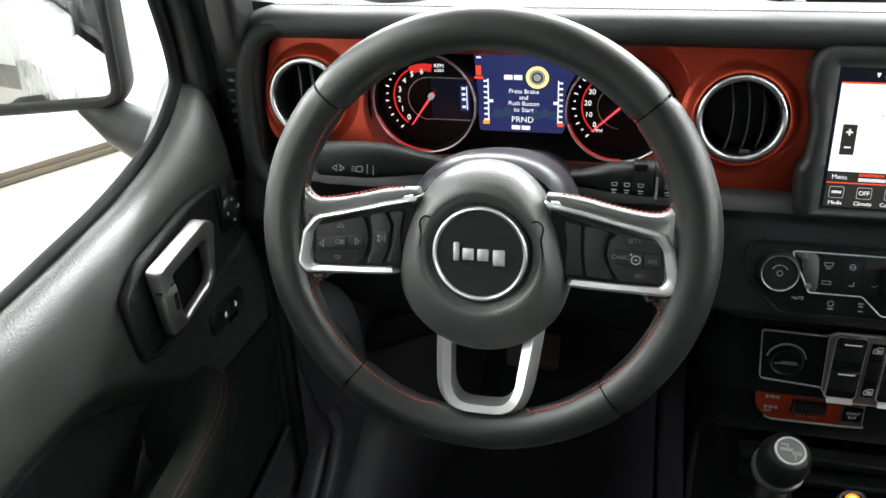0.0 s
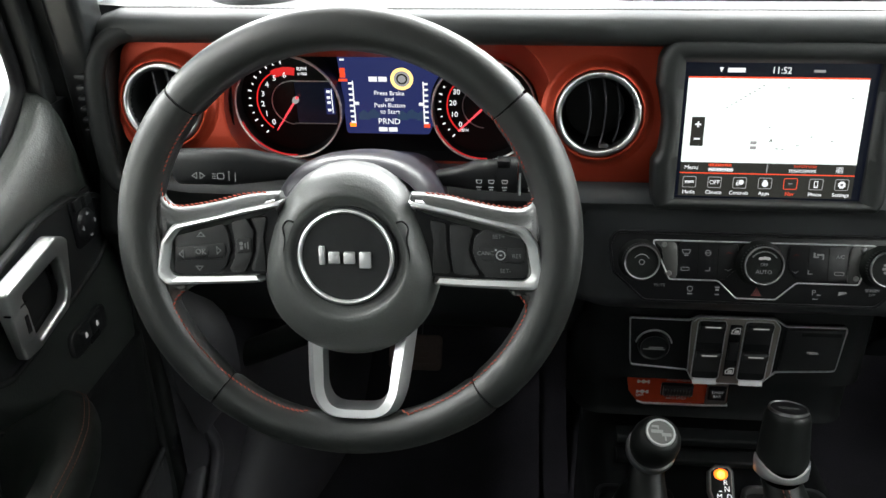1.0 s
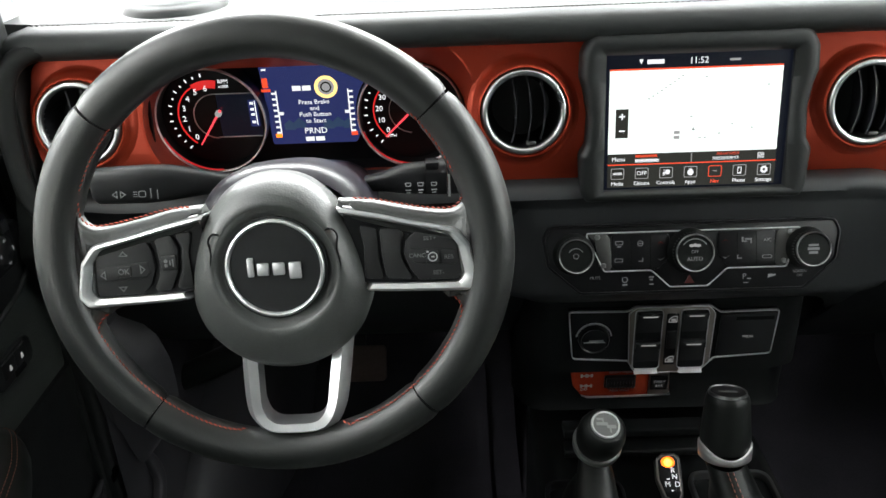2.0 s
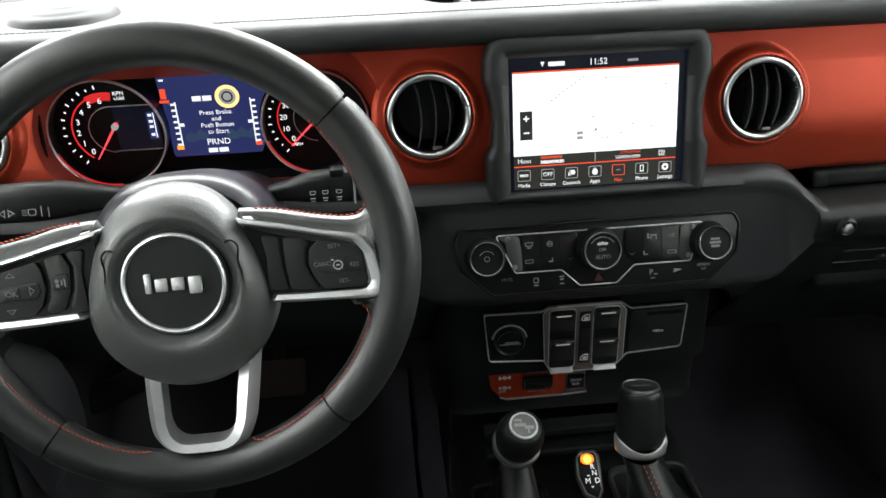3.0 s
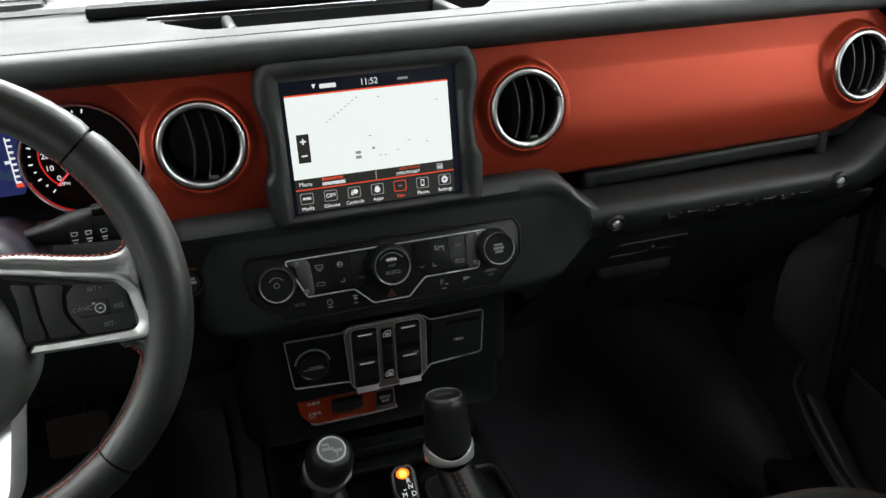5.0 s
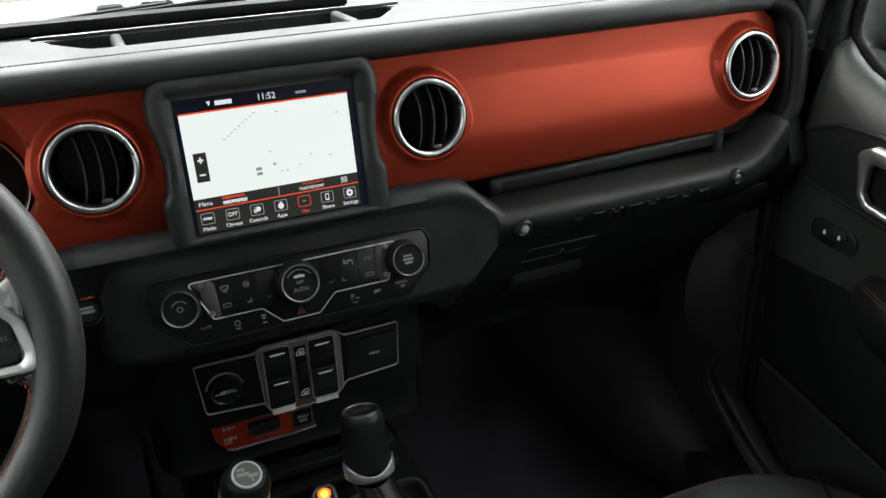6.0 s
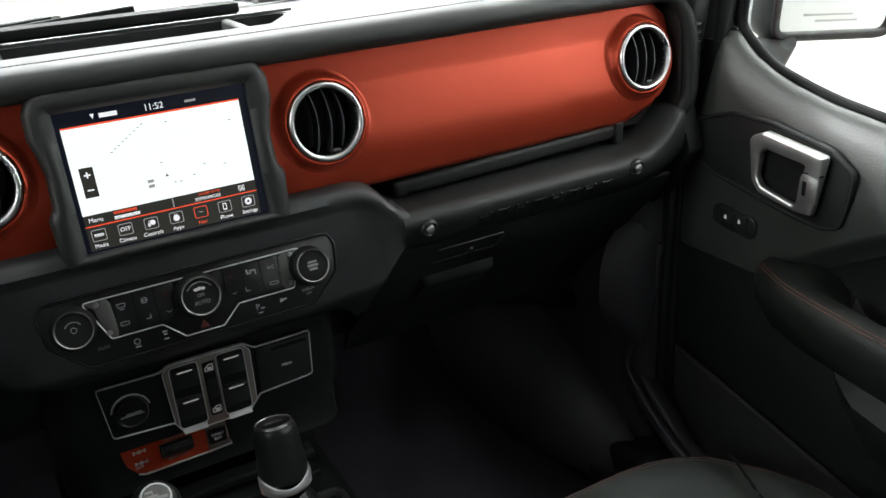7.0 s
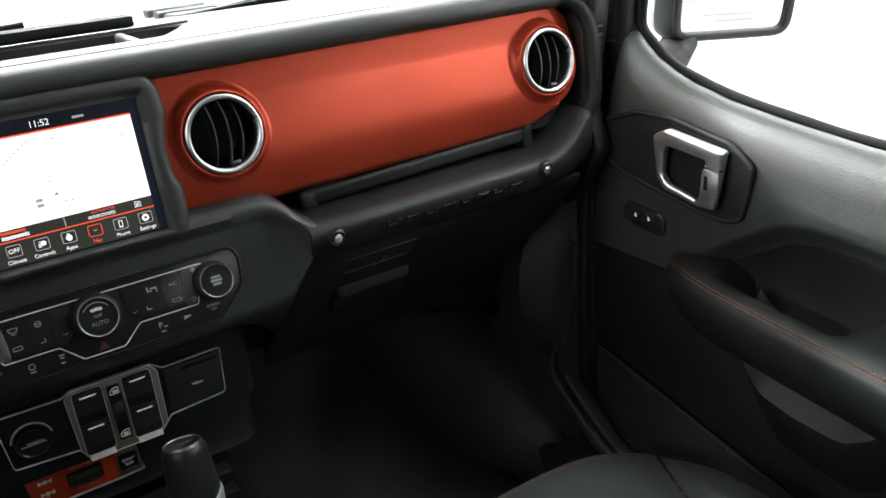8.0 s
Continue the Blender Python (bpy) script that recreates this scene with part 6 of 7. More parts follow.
    for x, ww, y0, y1 in ((-0.0185, 0.0050, -0.0060, 0.0090), (-0.0090, 0.0092, -0.0052, 0.0045), (0.0030, 0.0092, -0.0052, 0.0045), (0.0155, 0.0095, -0.0085, 0.0045)):
        part("emblem_bar", box(x - ww / 2, x + ww / 2, y0, y1, -0.0014, 0.0016, 0.0011), M_BEZEL, hub, "raised chrome bar on the emblem", e)
    # parting line of the inner pad with its two ears and a notch below
    for sx in (-1, 1):
        ear = [(sx * 0.0400, 0.0278, 0.0032), (sx * 0.0448, 0.0288, 0.0028), (sx * 0.0490, 0.0235, 0.0022), (sx * 0.0478, 0.0130, 0.0026), (sx * 0.0495, 0.0010, 0.0022), (sx * 0.0470, -0.0160, 0.0022), (sx * 0.0385, -0.0330, 0.0018), (sx * 0.0250, -0.0450, 0.0008), (sx * 0.0130, -0.0500, -0.0002), (sx * 0.0085, -0.0545, -0.0022), (0.0, -0.0555, -0.0026)]
        part("parting_line", tube(spline(ear, 5), 0.0008, 6), M_RUBBER, hub, "dark parting line of the hub pad", W @ pose(ex, ey, 0.0), 60)
    # glossy cover behind the pad
    rows = []
    for s, z in ((0.97, -0.046), (0.985, -0.050), (0.985, -0.056), (0.95, -0.064), (0.80, -0.070)):
        rows.append([(x * s, (y + 0.0195) * s - 0.0195, z) for x, y in ring])
    part("hub_back", loft(rows, True), M_SHROUD, w, "glossy black cover behind the hub", W, 50)


build_wheel()


def build_column():
    W = WHEEL
    c = thing("steering_column", W, "black steering column shroud behind the wheel", "steering column")
    rows = []
    for z, sx, sy, oy in ((-0.036, 0.064, 0.0600, -0.006), (-0.042, 0.0690, 0.0655, -0.006), (-0.050, 0.0735, 0.0685, -0.006), (-0.060, 0.0755, 0.0695, -0.006), (-0.075, 0.076, 0.0695, -0.006), (-0.130, 0.070, 0.065, -0.006), (-0.20, 0.062, 0.060, -0.01), (-0.30, 0.058, 0.058, -0.02)):
        rows.append([(sx * math.copysign(abs(math.cos(a)) ** 0.85, math.cos(a)), oy + sy * math.copysign(abs(math.sin(a)) ** 0.85, math.sin(a)), z) for a in np.linspace(0, 2 * math.pi, 44, endpoint=False)])
    part("shroud", loft(rows, True), M_SHROUD, c, "smooth black shroud", W, 60)
    part("shroud_face", prism(circle(0, -0.006, 0.066, 36), -0.056, -0.052), M_HARD, c, "", W)
    part("adjust_lever", sweep([tuple(W @ Vector(p)) for p in ((-0.03, -0.075, -0.14), (-0.06, -0.085, -0.13), (-0.085, -0.090, -0.12))], rect(-0.010, 0.010, -0.004, 0.004, 0.003)), M_HARD, c, "", smooth=60)


build_column()


def stalk_skin(stations):
    rows = []
    for x, y, z, w, h in stations:
        rows.append([(x, y + w * math.copysign(abs(math.cos(a)) ** 0.6, math.cos(a)), z + h * math.copysign(abs(math.sin(a)) ** 0.6, math.sin(a))) for a in np.linspace(0, 2 * math.pi, 24, endpoint=False)])
    return loft(rows, True, True)


def build_stalks():
    m = pose(-0.45, -0.055, 1.165)
    s = thing("turn_signal_stalk", m, "black turn signal stalk with white symbols", "stalk")
    part("arm", stalk_skin([(-0.440, -0.050, 1.163, 0.008, 0.007), (-0.470, -0.053, 1.166, 0.009, 0.011), (-0.500, -0.056, 1.168, 0.010, 0.0160), (-0.520, -0.058, 1.168, 0.0100, 0.0175), (-0.566, -0.060, 1.168, 0.0095, 0.0165), (-0.571, -0.060, 1.168, 0.007, 0.013)]), M_HARD, s, "flat paddle-like arm", smooth=60)
    F = leaning(0, -0.0715, 1.1635, 16)
    arrows = [frame_loop([(-0.551, 0.0), (-0.5455, -0.0035), (-0.5455, 0.0035)], [(-0.5495, 0.0), (-0.5462, -0.0020), (-0.5462, 0.0020)], 0, 0.0004), frame_loop([(-0.5375, 0.0), (-0.5430, 0.0035), (-0.5430, -0.0035)], [(-0.5390, 0.0), (-0.5423, 0.0020), (-0.5423, -0.0020)], 0, 0.0004)]
    part("turn_mark", joined(arrows), M_GREYMARK, s, "", F)
    part("lamp_mark", joined([frame_loop(rect(-0.5265, -0.5195, -0.003, 0.003, 0.002), rect(-0.5257, -0.5203, -0.0022, 0.0022, 0.0015), 0, 0.0004), bar(-0.5310, -0.5275, 0.0015, 0.0022, 0, 0.0004), bar(-0.5310, -0.5275, -0.0005, 0.0002, 0, 0.0004), bar(-0.5310, -0.5275, -0.0025, -0.0018, 0, 0.0004), bar(-0.5155, -0.5147, -0.004, 0.005, 0, 0.0004), bar(-0.5095, -0.5087, -0.005, 0.0035, 0, 0.0004)]), M_GREYMARK, s, "", F)
    m = pose(-0.31, -0.055, 1.165)
    s = thing("wiper_stalk", m, "black wiper stalk with ribbed collars and white symbols", "stalk")
    part("arm", stalk_skin([(-0.325, -0.050, 1.158, 0.008, 0.006), (-0.305, -0.053, 1.161, 0.009, 0.0090), (-0.288, -0.056, 1.164, 0.010, 0.0135), (-0.270, -0.058, 1.165, 0.0110, 0.0145), (-0.2685, -0.058, 1.165, 0.0105, 0.0140)]), M_HARD, s, "tapered arm", smooth=60)
    part("collar", stalk_skin([(-0.2685, -0.058, 1.166, 0.0120, 0.0155), (-0.250, -0.059, 1.166, 0.0120, 0.0160), (-0.2495, -0.059, 1.166, 0.011, 0.0145)]), M_HARD, s, "turning collar", smooth=50)
    part("tip", stalk_skin([(-0.2490, -0.059, 1.166, 0.0115, 0.0155), (-0.225, -0.060, 1.1665, 0.0115, 0.0155), (-0.222, -0.060, 1.1665, 0.009, 0.012)]), M_HARD, s, "", smooth=50)
    F = leaning(0, -0.0725, 1.1625, 14)
    wm = []
    for x in (-0.284, -0.273, -0.261, -0.238, -0.229):
        wm += [frame_loop(rounded([(x - 0.0022, 0.0), (x + 0.0022, 0.0), (x + 0.0029, 0.0034), (x - 0.0029, 0.0034)], 0.0006), rounded([(x - 0.0016, 0.0006), (x + 0.0016, 0.0006), (x + 0.0022, 0.0028), (x - 0.0022, 0.0028)], 0.0006), 0, 0.0005), bar(x - 0.0024, x + 0.0024, -0.0038, -0.0028, 0, 0.0005), bar(x - 0.0018, x + 0.0018, -0.0060, -0.0052, 0, 0.0005)]
    part("wiper_marks", joined(wm), M_WHITEMARK, s, "", F)
    part("divider", box(-0.2485, -0.2465, -0.010, 0.010, 0, 0.0008), M_GREYMARK, s, "", F)
    part("thumb_wheel", box(-0.268, -0.256, -0.0705, -0.056, 1.176, 1.1835, 0.002), M_RUBBER, s)


build_stalks()

# ---------- doors ----------


def sill_height(y):
    """Height of the window seal along the door; it rises towards the front corner."""
    pts = [(-1.10, 1.100), (-0.60, 1.108), (-0.345, 1.116), (-0.231, 1.129), (-0.15, 1.141), (-0.09, 1.156), (-0.045, 1.172), (-0.017, 1.190), (0.004, 1.212), (0.030, 1.235), (0.06, 1.262)]
    for (a, za), (b, zb) in zip(pts, pts[1:]):
        if y <= b:
            return za + (zb - za) * (y - a) / (b - a)
    return pts[-1][1]


def scoop_edge(y):
    """Height of the edge of the scoop above the armrest."""
    pts = [(-1.0, 1.000), (-0.60, 1.012), (-0.382, 1.022), (-0.332, 1.027), (-0.29, 1.027), (-0.255, 1.020), (-0.20, 0.988), (-0.138, 0.948), (-0.10, 0.938), (0.10, 0.936)]
    for (a, za), (c, zc) in zip(pts, pts[1:]):
        if y <= c:
            return za + (zc - za) * (y - a) / (c - a)
    return pts[-1][1]


def build_door(sx):
    side = "driver" if sx < 0 else "passenger"
    m = pose(sx * 0.74, -0.5, 0.55)
    d = thing("door_1" if sx < 0 else "door_2", m, "closed %s door with grained black trim and a silver handle" % side, "car door", "front doors", "structure")
    ys = [0.064, 0.050, 0.035, 0.026, 0.018, 0.006, -0.012, -0.03, -0.06, -0.09, -0.105, -0.12, -0.135, -0.15, -0.165, -0.18, -0.20, -0.225, -0.255, -0.29, -0.332, -0.382, -0.5, -0.7, -1.0]
    rows = []
    for y in ys:
        s = min(sill_height(y), 1.212 - 3.3 * max(0.0, y - 0.018))
        e = max(0.0, (y - 0.050) / 0.028)
        b, i = scoop_edge(y), 0.030 * min(1.0, max(0.0, (-0.095 - y) / 0.06))
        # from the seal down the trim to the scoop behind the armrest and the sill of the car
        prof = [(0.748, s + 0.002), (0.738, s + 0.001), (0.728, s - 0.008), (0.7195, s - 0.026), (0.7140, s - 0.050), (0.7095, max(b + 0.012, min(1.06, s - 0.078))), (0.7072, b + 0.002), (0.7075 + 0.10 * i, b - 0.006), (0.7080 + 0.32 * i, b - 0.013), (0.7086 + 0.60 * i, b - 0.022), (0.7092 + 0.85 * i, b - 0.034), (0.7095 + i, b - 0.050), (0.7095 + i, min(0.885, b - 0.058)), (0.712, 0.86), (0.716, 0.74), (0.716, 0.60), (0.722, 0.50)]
        rows.append([(sx * (x + 0.02 * e * e), y, z) for x, z in prof])
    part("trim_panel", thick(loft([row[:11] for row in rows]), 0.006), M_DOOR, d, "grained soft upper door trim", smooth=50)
    # the split follows a shadow's edge; darker plastic below it paints the shade
    part("lower_trim", thick(loft([row[10:] for row in rows]), 0.006), M_DEEP, d, "black lower door trim, darkened further to stand in for shade", smooth=50)
    # rubber seal along the glass
    line = spline([(sx * 0.752, y, sill_height(y) + 0.004) for y in (-1.0, -0.6, -0.345, -0.231, -0.15, -0.09, -0.045, -0.012)] + [(sx * 0.752, 0.006, 1.216), (sx * 0.752, 0.009, 1.235), (sx * 0.752, 0.004, 1.27), (sx * 0.751, -0.012, 1.33), (sx * 0.742, -0.080, 1.55), (sx * 0.73, -0.14, 1.72)], 4)
    part("window_seal", tube(line, 0.0070, 10, up=(1, 0, 0)), M_RUBBER, d, "black rubber window seal", smooth=60)
    # outer skin and belt
    rows = [[(sx * x, y, z) for x, z in ((0.764, sill_height(y) - 0.018), (0.775, sill_height(y) - 0.024), (0.790, sill_height(y) - 0.04), (0.800, 0.95), (0.800, 0.50))] for y in (0.055, 0.03, 0.0, -0.045, -0.09, -0.15, -0.231, -0.345, -0.6, -1.0)]
    part("outer_skin", thick(loft(rows), 0.003), M_BODY, d, "silver painted outer skin", smooth=50)
    # front post of the window
    post = sweep(spline([(sx * 0.742, 0.028, 1.195), (sx * 0.742, 0.022, 1.27), (sx * 0.740, 0.004, 1.34), (sx * 0.733, -0.064, 1.55), (sx * 0.722, -0.122, 1.72)], 5), rounded([(-0.011, -0.012), (0.011, -0.012), (0.011, 0.012), (-0.011, 0.012)], 0.004), up=(1, 0, 0))
    part("window_post", post, M_SOFT, d, "black front post of the window", smooth=50)
    pane = loft([[(sx * 0.757, y, sill_height(min(y, 0.0)) + 0.001), (sx * 0.735, min(y, -0.10), 1.72)] for y in (0.02, -0.1, -0.3, -0.6, -1.0)])
    g = part("window_pane", pane, M_PANE, d, "clear side window")
    g.visible_shadow = False
    # handle plate
    H = Matrix(((0, 0, -sx, sx * 0.7085), (1, 0, 0, 0), (0, 1, 0, 0), (0, 0, 0, 1)))
    pts = rounded([(0.032, 1.100), (-0.029, 1.120), (-0.090, 1.119), (-0.180, 1.103), (-0.217, 1.079), (-0.214, 1.045), (-0.206, 1.008), (-0.180, 0.999), (-0.140, 1.002), (-0.062, 1.015), (0.000, 1.026), (0.032, 1.042)], 0.016, 4)

    def ccw(q):
        a = sum(q[i - 1][0] * q[i][1] - q[i][0] * q[i - 1][1] for i in range(len(q)))
        return q if a > 0 else q[::-1]
    ring = ccw(pts)
    plate = part("handle_plate", prism(inset(ring, 0.004), -0.004, 0.003, 0.001), M_PILLAR, d, "smooth black plate behind the handle", H, 40)
    part("plate_rim", frame_loop(ring, inset(ring, 0.006), -0.003, 0.0065, 0.002), M_SOFT, d, "raised rim of the plate", H, 50)
    # silver pull handle, an open loop
    hout = ccw(rounded([(-0.0785, 1.1000), (-0.0970, 1.1088), (-0.1860, 1.0965), (-0.1785, 1.0450), (-0.1740, 1.0190), (-0.1500, 1.0178), (-0.0930, 1.0278), (-0.0810, 1.0430)], [0.012, 0.010, 0.005, 0.020, 0.006, 0.006, 0.012, 0.010], 4))
    hinn = ccw(rounded([(-0.0925, 1.0790), (-0.1010, 1.0890), (-0.1625, 1.0815), (-0.1535, 1.0640), (-0.1515, 1.0350), (-0.1490, 1.0252), (-0.0985, 1.0362), (-0.0895, 1.0480)], [0.008, 0.008, 0.004, 0.006, 0.004, 0.005, 0.010, 0.008], 4))
    loop = frame_loop(hout, hinn, 0.009, 0.0200, 0.0040)
    for q in loop.verts:
        # the upper bar stands proud of the thin lower legs
        q.co.z += 0.006 * min(1.0, max(0.0, (q.co.y - 1.065) / 0.030)) * (1 if q.co.z > 0.014 else 0)
    h = part("pull_handle", loop, M_HANDLE, d, "satin silver loop handle", H, 50)
    for hx, hz in ((-0.081, 1.072), (-0.172, 1.060)):
        part("handle_post", box(hx - 0.004, hx + 0.004, hz - 0.012, hz + 0.012, 0.002, 0.0125, 0.001), M_RUBBER, h, "", H)
    part("handle_well", prism(hinn, 0.002, 0.0045), M_RUBBER, d, "", H)
    part("lock_tab", box(-0.1810, -0.1590, 1.036, 1.0705, 0.016, 0.0225, 0.002), M_HANDLE, h, "smoked silver lock tab", H)
    part("tab_gap", box(-0.1835, -0.1560, 1.0712, 1.0728, 0.016, 0.0218), M_RUBBER, h, "", H)
    part("tab_slot", box(-0.1660, -0.1605, 1.044, 1.062, 0.0218, 0.0232, 0.0008), M_RUBBER, h, "", H)
    # lock buttons
    bp = part("lock_plate", prism(ccw(rect(-0.084, -0.008, 0.954, 0.986, 0.013)), -0.002, 0.0055, 0.002), M_PILLAR, d, "oval lock button plate", H @ Matrix.Translation((-0.04, 0.9735, 0)) @ Matrix.Rotation(radians(0 if sx < 0 else 6), 4, "Z") @ Matrix.Translation((0.04, -0.9735, 0)), 50)
    for x in (-0.034, -0.058):
        b = part("lock_button", box(x - 0.012, x + 0.012, 0.964, 0.983, 0.004, 0.0075, 0.002), M_HARD, bp, "", H)
        part("lock_mark", joined([bar(x - 0.002, x + 0.002, 0.9700, 0.9735, 0.0075), prism(circle(x, 0.9745, 0.0015, 10), 0.0075, 0.008)]), M_GLOW_SWITCH, b, "small white lock symbol", H)
    if sx < 0:
        c = part("mirror_control", prism(ccw(rect(-0.031, 0.014, 1.058, 1.116, 0.008)), 0.002, 0.0058, 0.0015), M_GLOSS, d, "mirror adjuster with arrow pad", H, 50)
        part("arrow_pad", lathe([(0.0, 0.0100), (0.0125, 0.0095), (0.0165, 0.0070), (0.0180, 0.0050)], 32), M_HARD, c, "round arrow pad", H @ pose(-0.009, 1.080, 0), 60)
        for q in range(4):
            a = math.pi / 2 * q
            part("arrow_mark", prism([(0.0115, -0.0025), (0.0140, 0.0), (0.0115, 0.0025)], 0.0092, 0.0104), M_GLOW_ICON, c, "", H @ pose(-0.009, 1.080, 0.0) @ Matrix.Rotation(a, 4, "Z"))
        part("mirror_switch", joined([box(-0.026, -0.012, 1.100, 1.112, 0.0056, 0.0085, 0.0015), box(-0.004, 0.009, 1.098, 1.110, 0.0056, 0.0085, 0.0015)]), M_HARD, c, "", H)
    # armrest
    rows = []
    for y, out, top, dip in ((-0.093, 0.7165, 0.900, 0), (-0.096, 0.704, 0.914, 0), (-0.100, 0.694, 0.922, 0), (-0.108, 0.680, 0.930, 0), (-0.125, 0.666, 0.934, 0), (-0.16, 0.650, 0.935, 0), (-0.180, 0.6450, 0.934, 0), (-0.195, 0.6420, 0.934, 0.006), (-0.212, 0.6392, 0.9335, 0.020), (-0.235, 0.6365, 0.933, 0.040), (-0.262, 0.6337, 0.932, 0.052), (-0.300, 0.6300, 0.9305, 0.052), (-0.335, 0.6265, 0.9298, 0.044), (-0.355, 0.6245, 0.929, 0.026), (-0.372, 0.6230, 0.929, 0.008), (-0.384, 0.6218, 0.929, 0), (-0.45, 0.614, 0.928, 0), (-0.65, 0.606, 0.930, 0), (-0.95, 0.605, 0.93, 0)):
        top += 0.006
        out -= 0.004 * min(1.0, max(0.0, (-y - 0.12) / 0.1))
        rows.append([(sx * x, y, z) for x, z in ((0.735, top - 0.002 - dip), (0.700, top + 0.001 - 0.8 * dip), (min(0.712, out + 0.040), top + 0.001 - 0.25 * dip), (min(0.713, out + 0.032), top + 0.002), (min(0.714, out + 0.016), top), (out + 0.006, top - 0.005), (out + 0.001, top - 0.014), (out, top - 0.030), (out + 0.006, top - 0.050), (min(0.716, out + 0.028), top - 0.085), (0.716, top - 0.115))])
    part("armrest", loft(rows), M_REST, d, "padded black armrest", smooth=60)
    for off in (0.0, 0.0075):
        pts = []
        for row in rows:
            q = Vector(row[5]).lerp(Vector(row[4]), 0.2 + off * 60)
            pts.append(q + Vector((-sx * 0.0006, 0, 0.0012)))
        part("armrest_stitching", stitches(spline(pts, 5), 0.0036, 0.0012, 0.0006, up=(-sx * 0.6, 0, 0.8)), M_STITCH_BROWN, d, "red stitched seam", smooth=0)
    # grip pocket with a rounded lip under the armrest
    rows = []
    for y, z, x in ((-0.230, 0.880, 0.690), (-0.238, 0.868, 0.668), (-0.258, 0.846, 0.660), (-0.272, 0.829, 0.660), (-0.283, 0.820, 0.660), (-0.324, 0.811, 0.660), (-0.375, 0.808, 0.660), (-0.392, 0.811, 0.660), (-0.413, 0.824, 0.663), (-0.440, 0.845, 0.680), (-0.455, 0.860, 0.700)):
        rows.append([(sx * 0.718, y, z - 0.11), (sx * (x + 0.012), y, z - 0.030), (sx * (x + 0.001), y, z - 0.006), (sx * x, y, z - 0.002), (sx * (x + 0.003), y, z + 0.002), (sx * (x + 0.020), y, z + 0.026), (sx * 0.706, y, z + 0.062)])
    part("map_pocket", loft(rows), M_REST, d, "moulded pocket with a rounded lip under the armrest", smooth=50)
    # stretched net low on the door
    cords = []
    y0, y1 = 0.040, -0.50
    for k in range(96):
        a = y0 + (y1 - y0) * k / 95
        for slope in (-1, 1):
            pts = []
            cut = sorted((0.5 + (q - a) / (slope * 0.17) for q in (y0, y1)))
            for t in np.linspace(max(0.0, cut[0]), min(1.0, cut[1]), 5):
                yy = a + slope * 0.17 * (t - 0.5)
                top = 0.730 - (y0 - yy) * 0.21
                z = 0.565 + (top - 0.565) * t
                pts.append((sx * (0.700 + 0.004 * math.sin(6 * t)), yy, z))
            if len(pts) > 1:
                cords.append(tube(pts, 0.0008, 4, up=(1, 0, 0)))
    part("storage_net", joined(cords), M_NET, d, "stretched black storage net", smooth=0)
    part("net_hem", tube([(sx * 0.699, y, 0.732 - (0.040 - y) * 0.21) for y in (0.042, -0.1, -0.3, -0.5)], 0.004, 8, up=(1, 0, 0)), M_NET, d, "", smooth=60)
    return d


for sx in (-1, 1):
    build_door(sx)


def build_mirror(sx):
    m = pose(0.984, 0.036, 1.270, 4, 3, -20) if sx > 0 else pose(-0.962, 0.040, 1.270, -1, 0, 22.5)
    v = thing("side_mirror", m, "silver and black side mirror outside the %s window" % ("driver's" if sx < 0 else "passenger's"), "side mirror", "side mirrors")
    B = m @ pose(0, 0, 0, 90, 0, 0)
    out = rounded([(-0.100, -0.105), (0.100, -0.105), (0.106, 0.10), (-0.106, 0.10)], 0.030, 6)
    rows = []
    for s, z in ((1.0, 0.0), (1.03, -0.006), (1.045, -0.025), (1.045, -0.050), (1.030, -0.054)):
        rows.append([(x * s, y * s, z) for x, y in out])
    part("housing", loft(rows, True, False), M_SOFT, v, "black mirror housing", B, 50)
    rows = [[(x * s, y * s, z) for x, y in out] for s, z in ((1.025, -0.052), (1.040, -0.056), (1.025, -0.075), (0.95, -0.095), (0.80, -0.108), (0.5, -0.115), (0.02, -0.117))]
    part("back_cap", loft(rows, True, True), M_BODY, v, "silver painted cap", B, 50)
    part("rim", frame_loop(out, inset(out, 0.012), -0.004, 0.006, 0.003), M_HARD, v, "black rim", B, 50)
    part("glass", prism(inset(out, 0.011), -0.006, -0.002), M_MIRROR, v, "mirror glass", B)
    # arm to the door
    arm = loft([[(sx * x, 0.02 + 0.036 * math.cos(a) + dy, z + h * math.sin(a)) for a in np.linspace(0, 2 * math.pi, 20, endpoint=False)] for x, z, h, dy in ((0.775, 1.126, 0.034, 0.03), (0.80, 1.127, 0.034, 0.035), (0.85, 1.132, 0.032, 0.05), (0.885, 1.142, 0.026, 0.06), (0.92, 1.166, 0.018, 0.07))], True, True)
    part("arm", arm, M_SOFT, v, "black mirror arm", smooth=60)
    if sx > 0:
        for k, wd in enumerate((0.10, 0.085)):
            part("glass_word_bar", bar(-0.050 + 0.02 * k, -0.050 + 0.02 * k + wd * 0.8, -0.070 - 0.009 * k, -0.067 - 0.009 * k, -0.0019, 0.0003), M_WHITEMARK, v, "small grey warning print", B)


for sx in (-1, 1):
    build_mirror(sx)

# ---------- car body round the cabin ----------


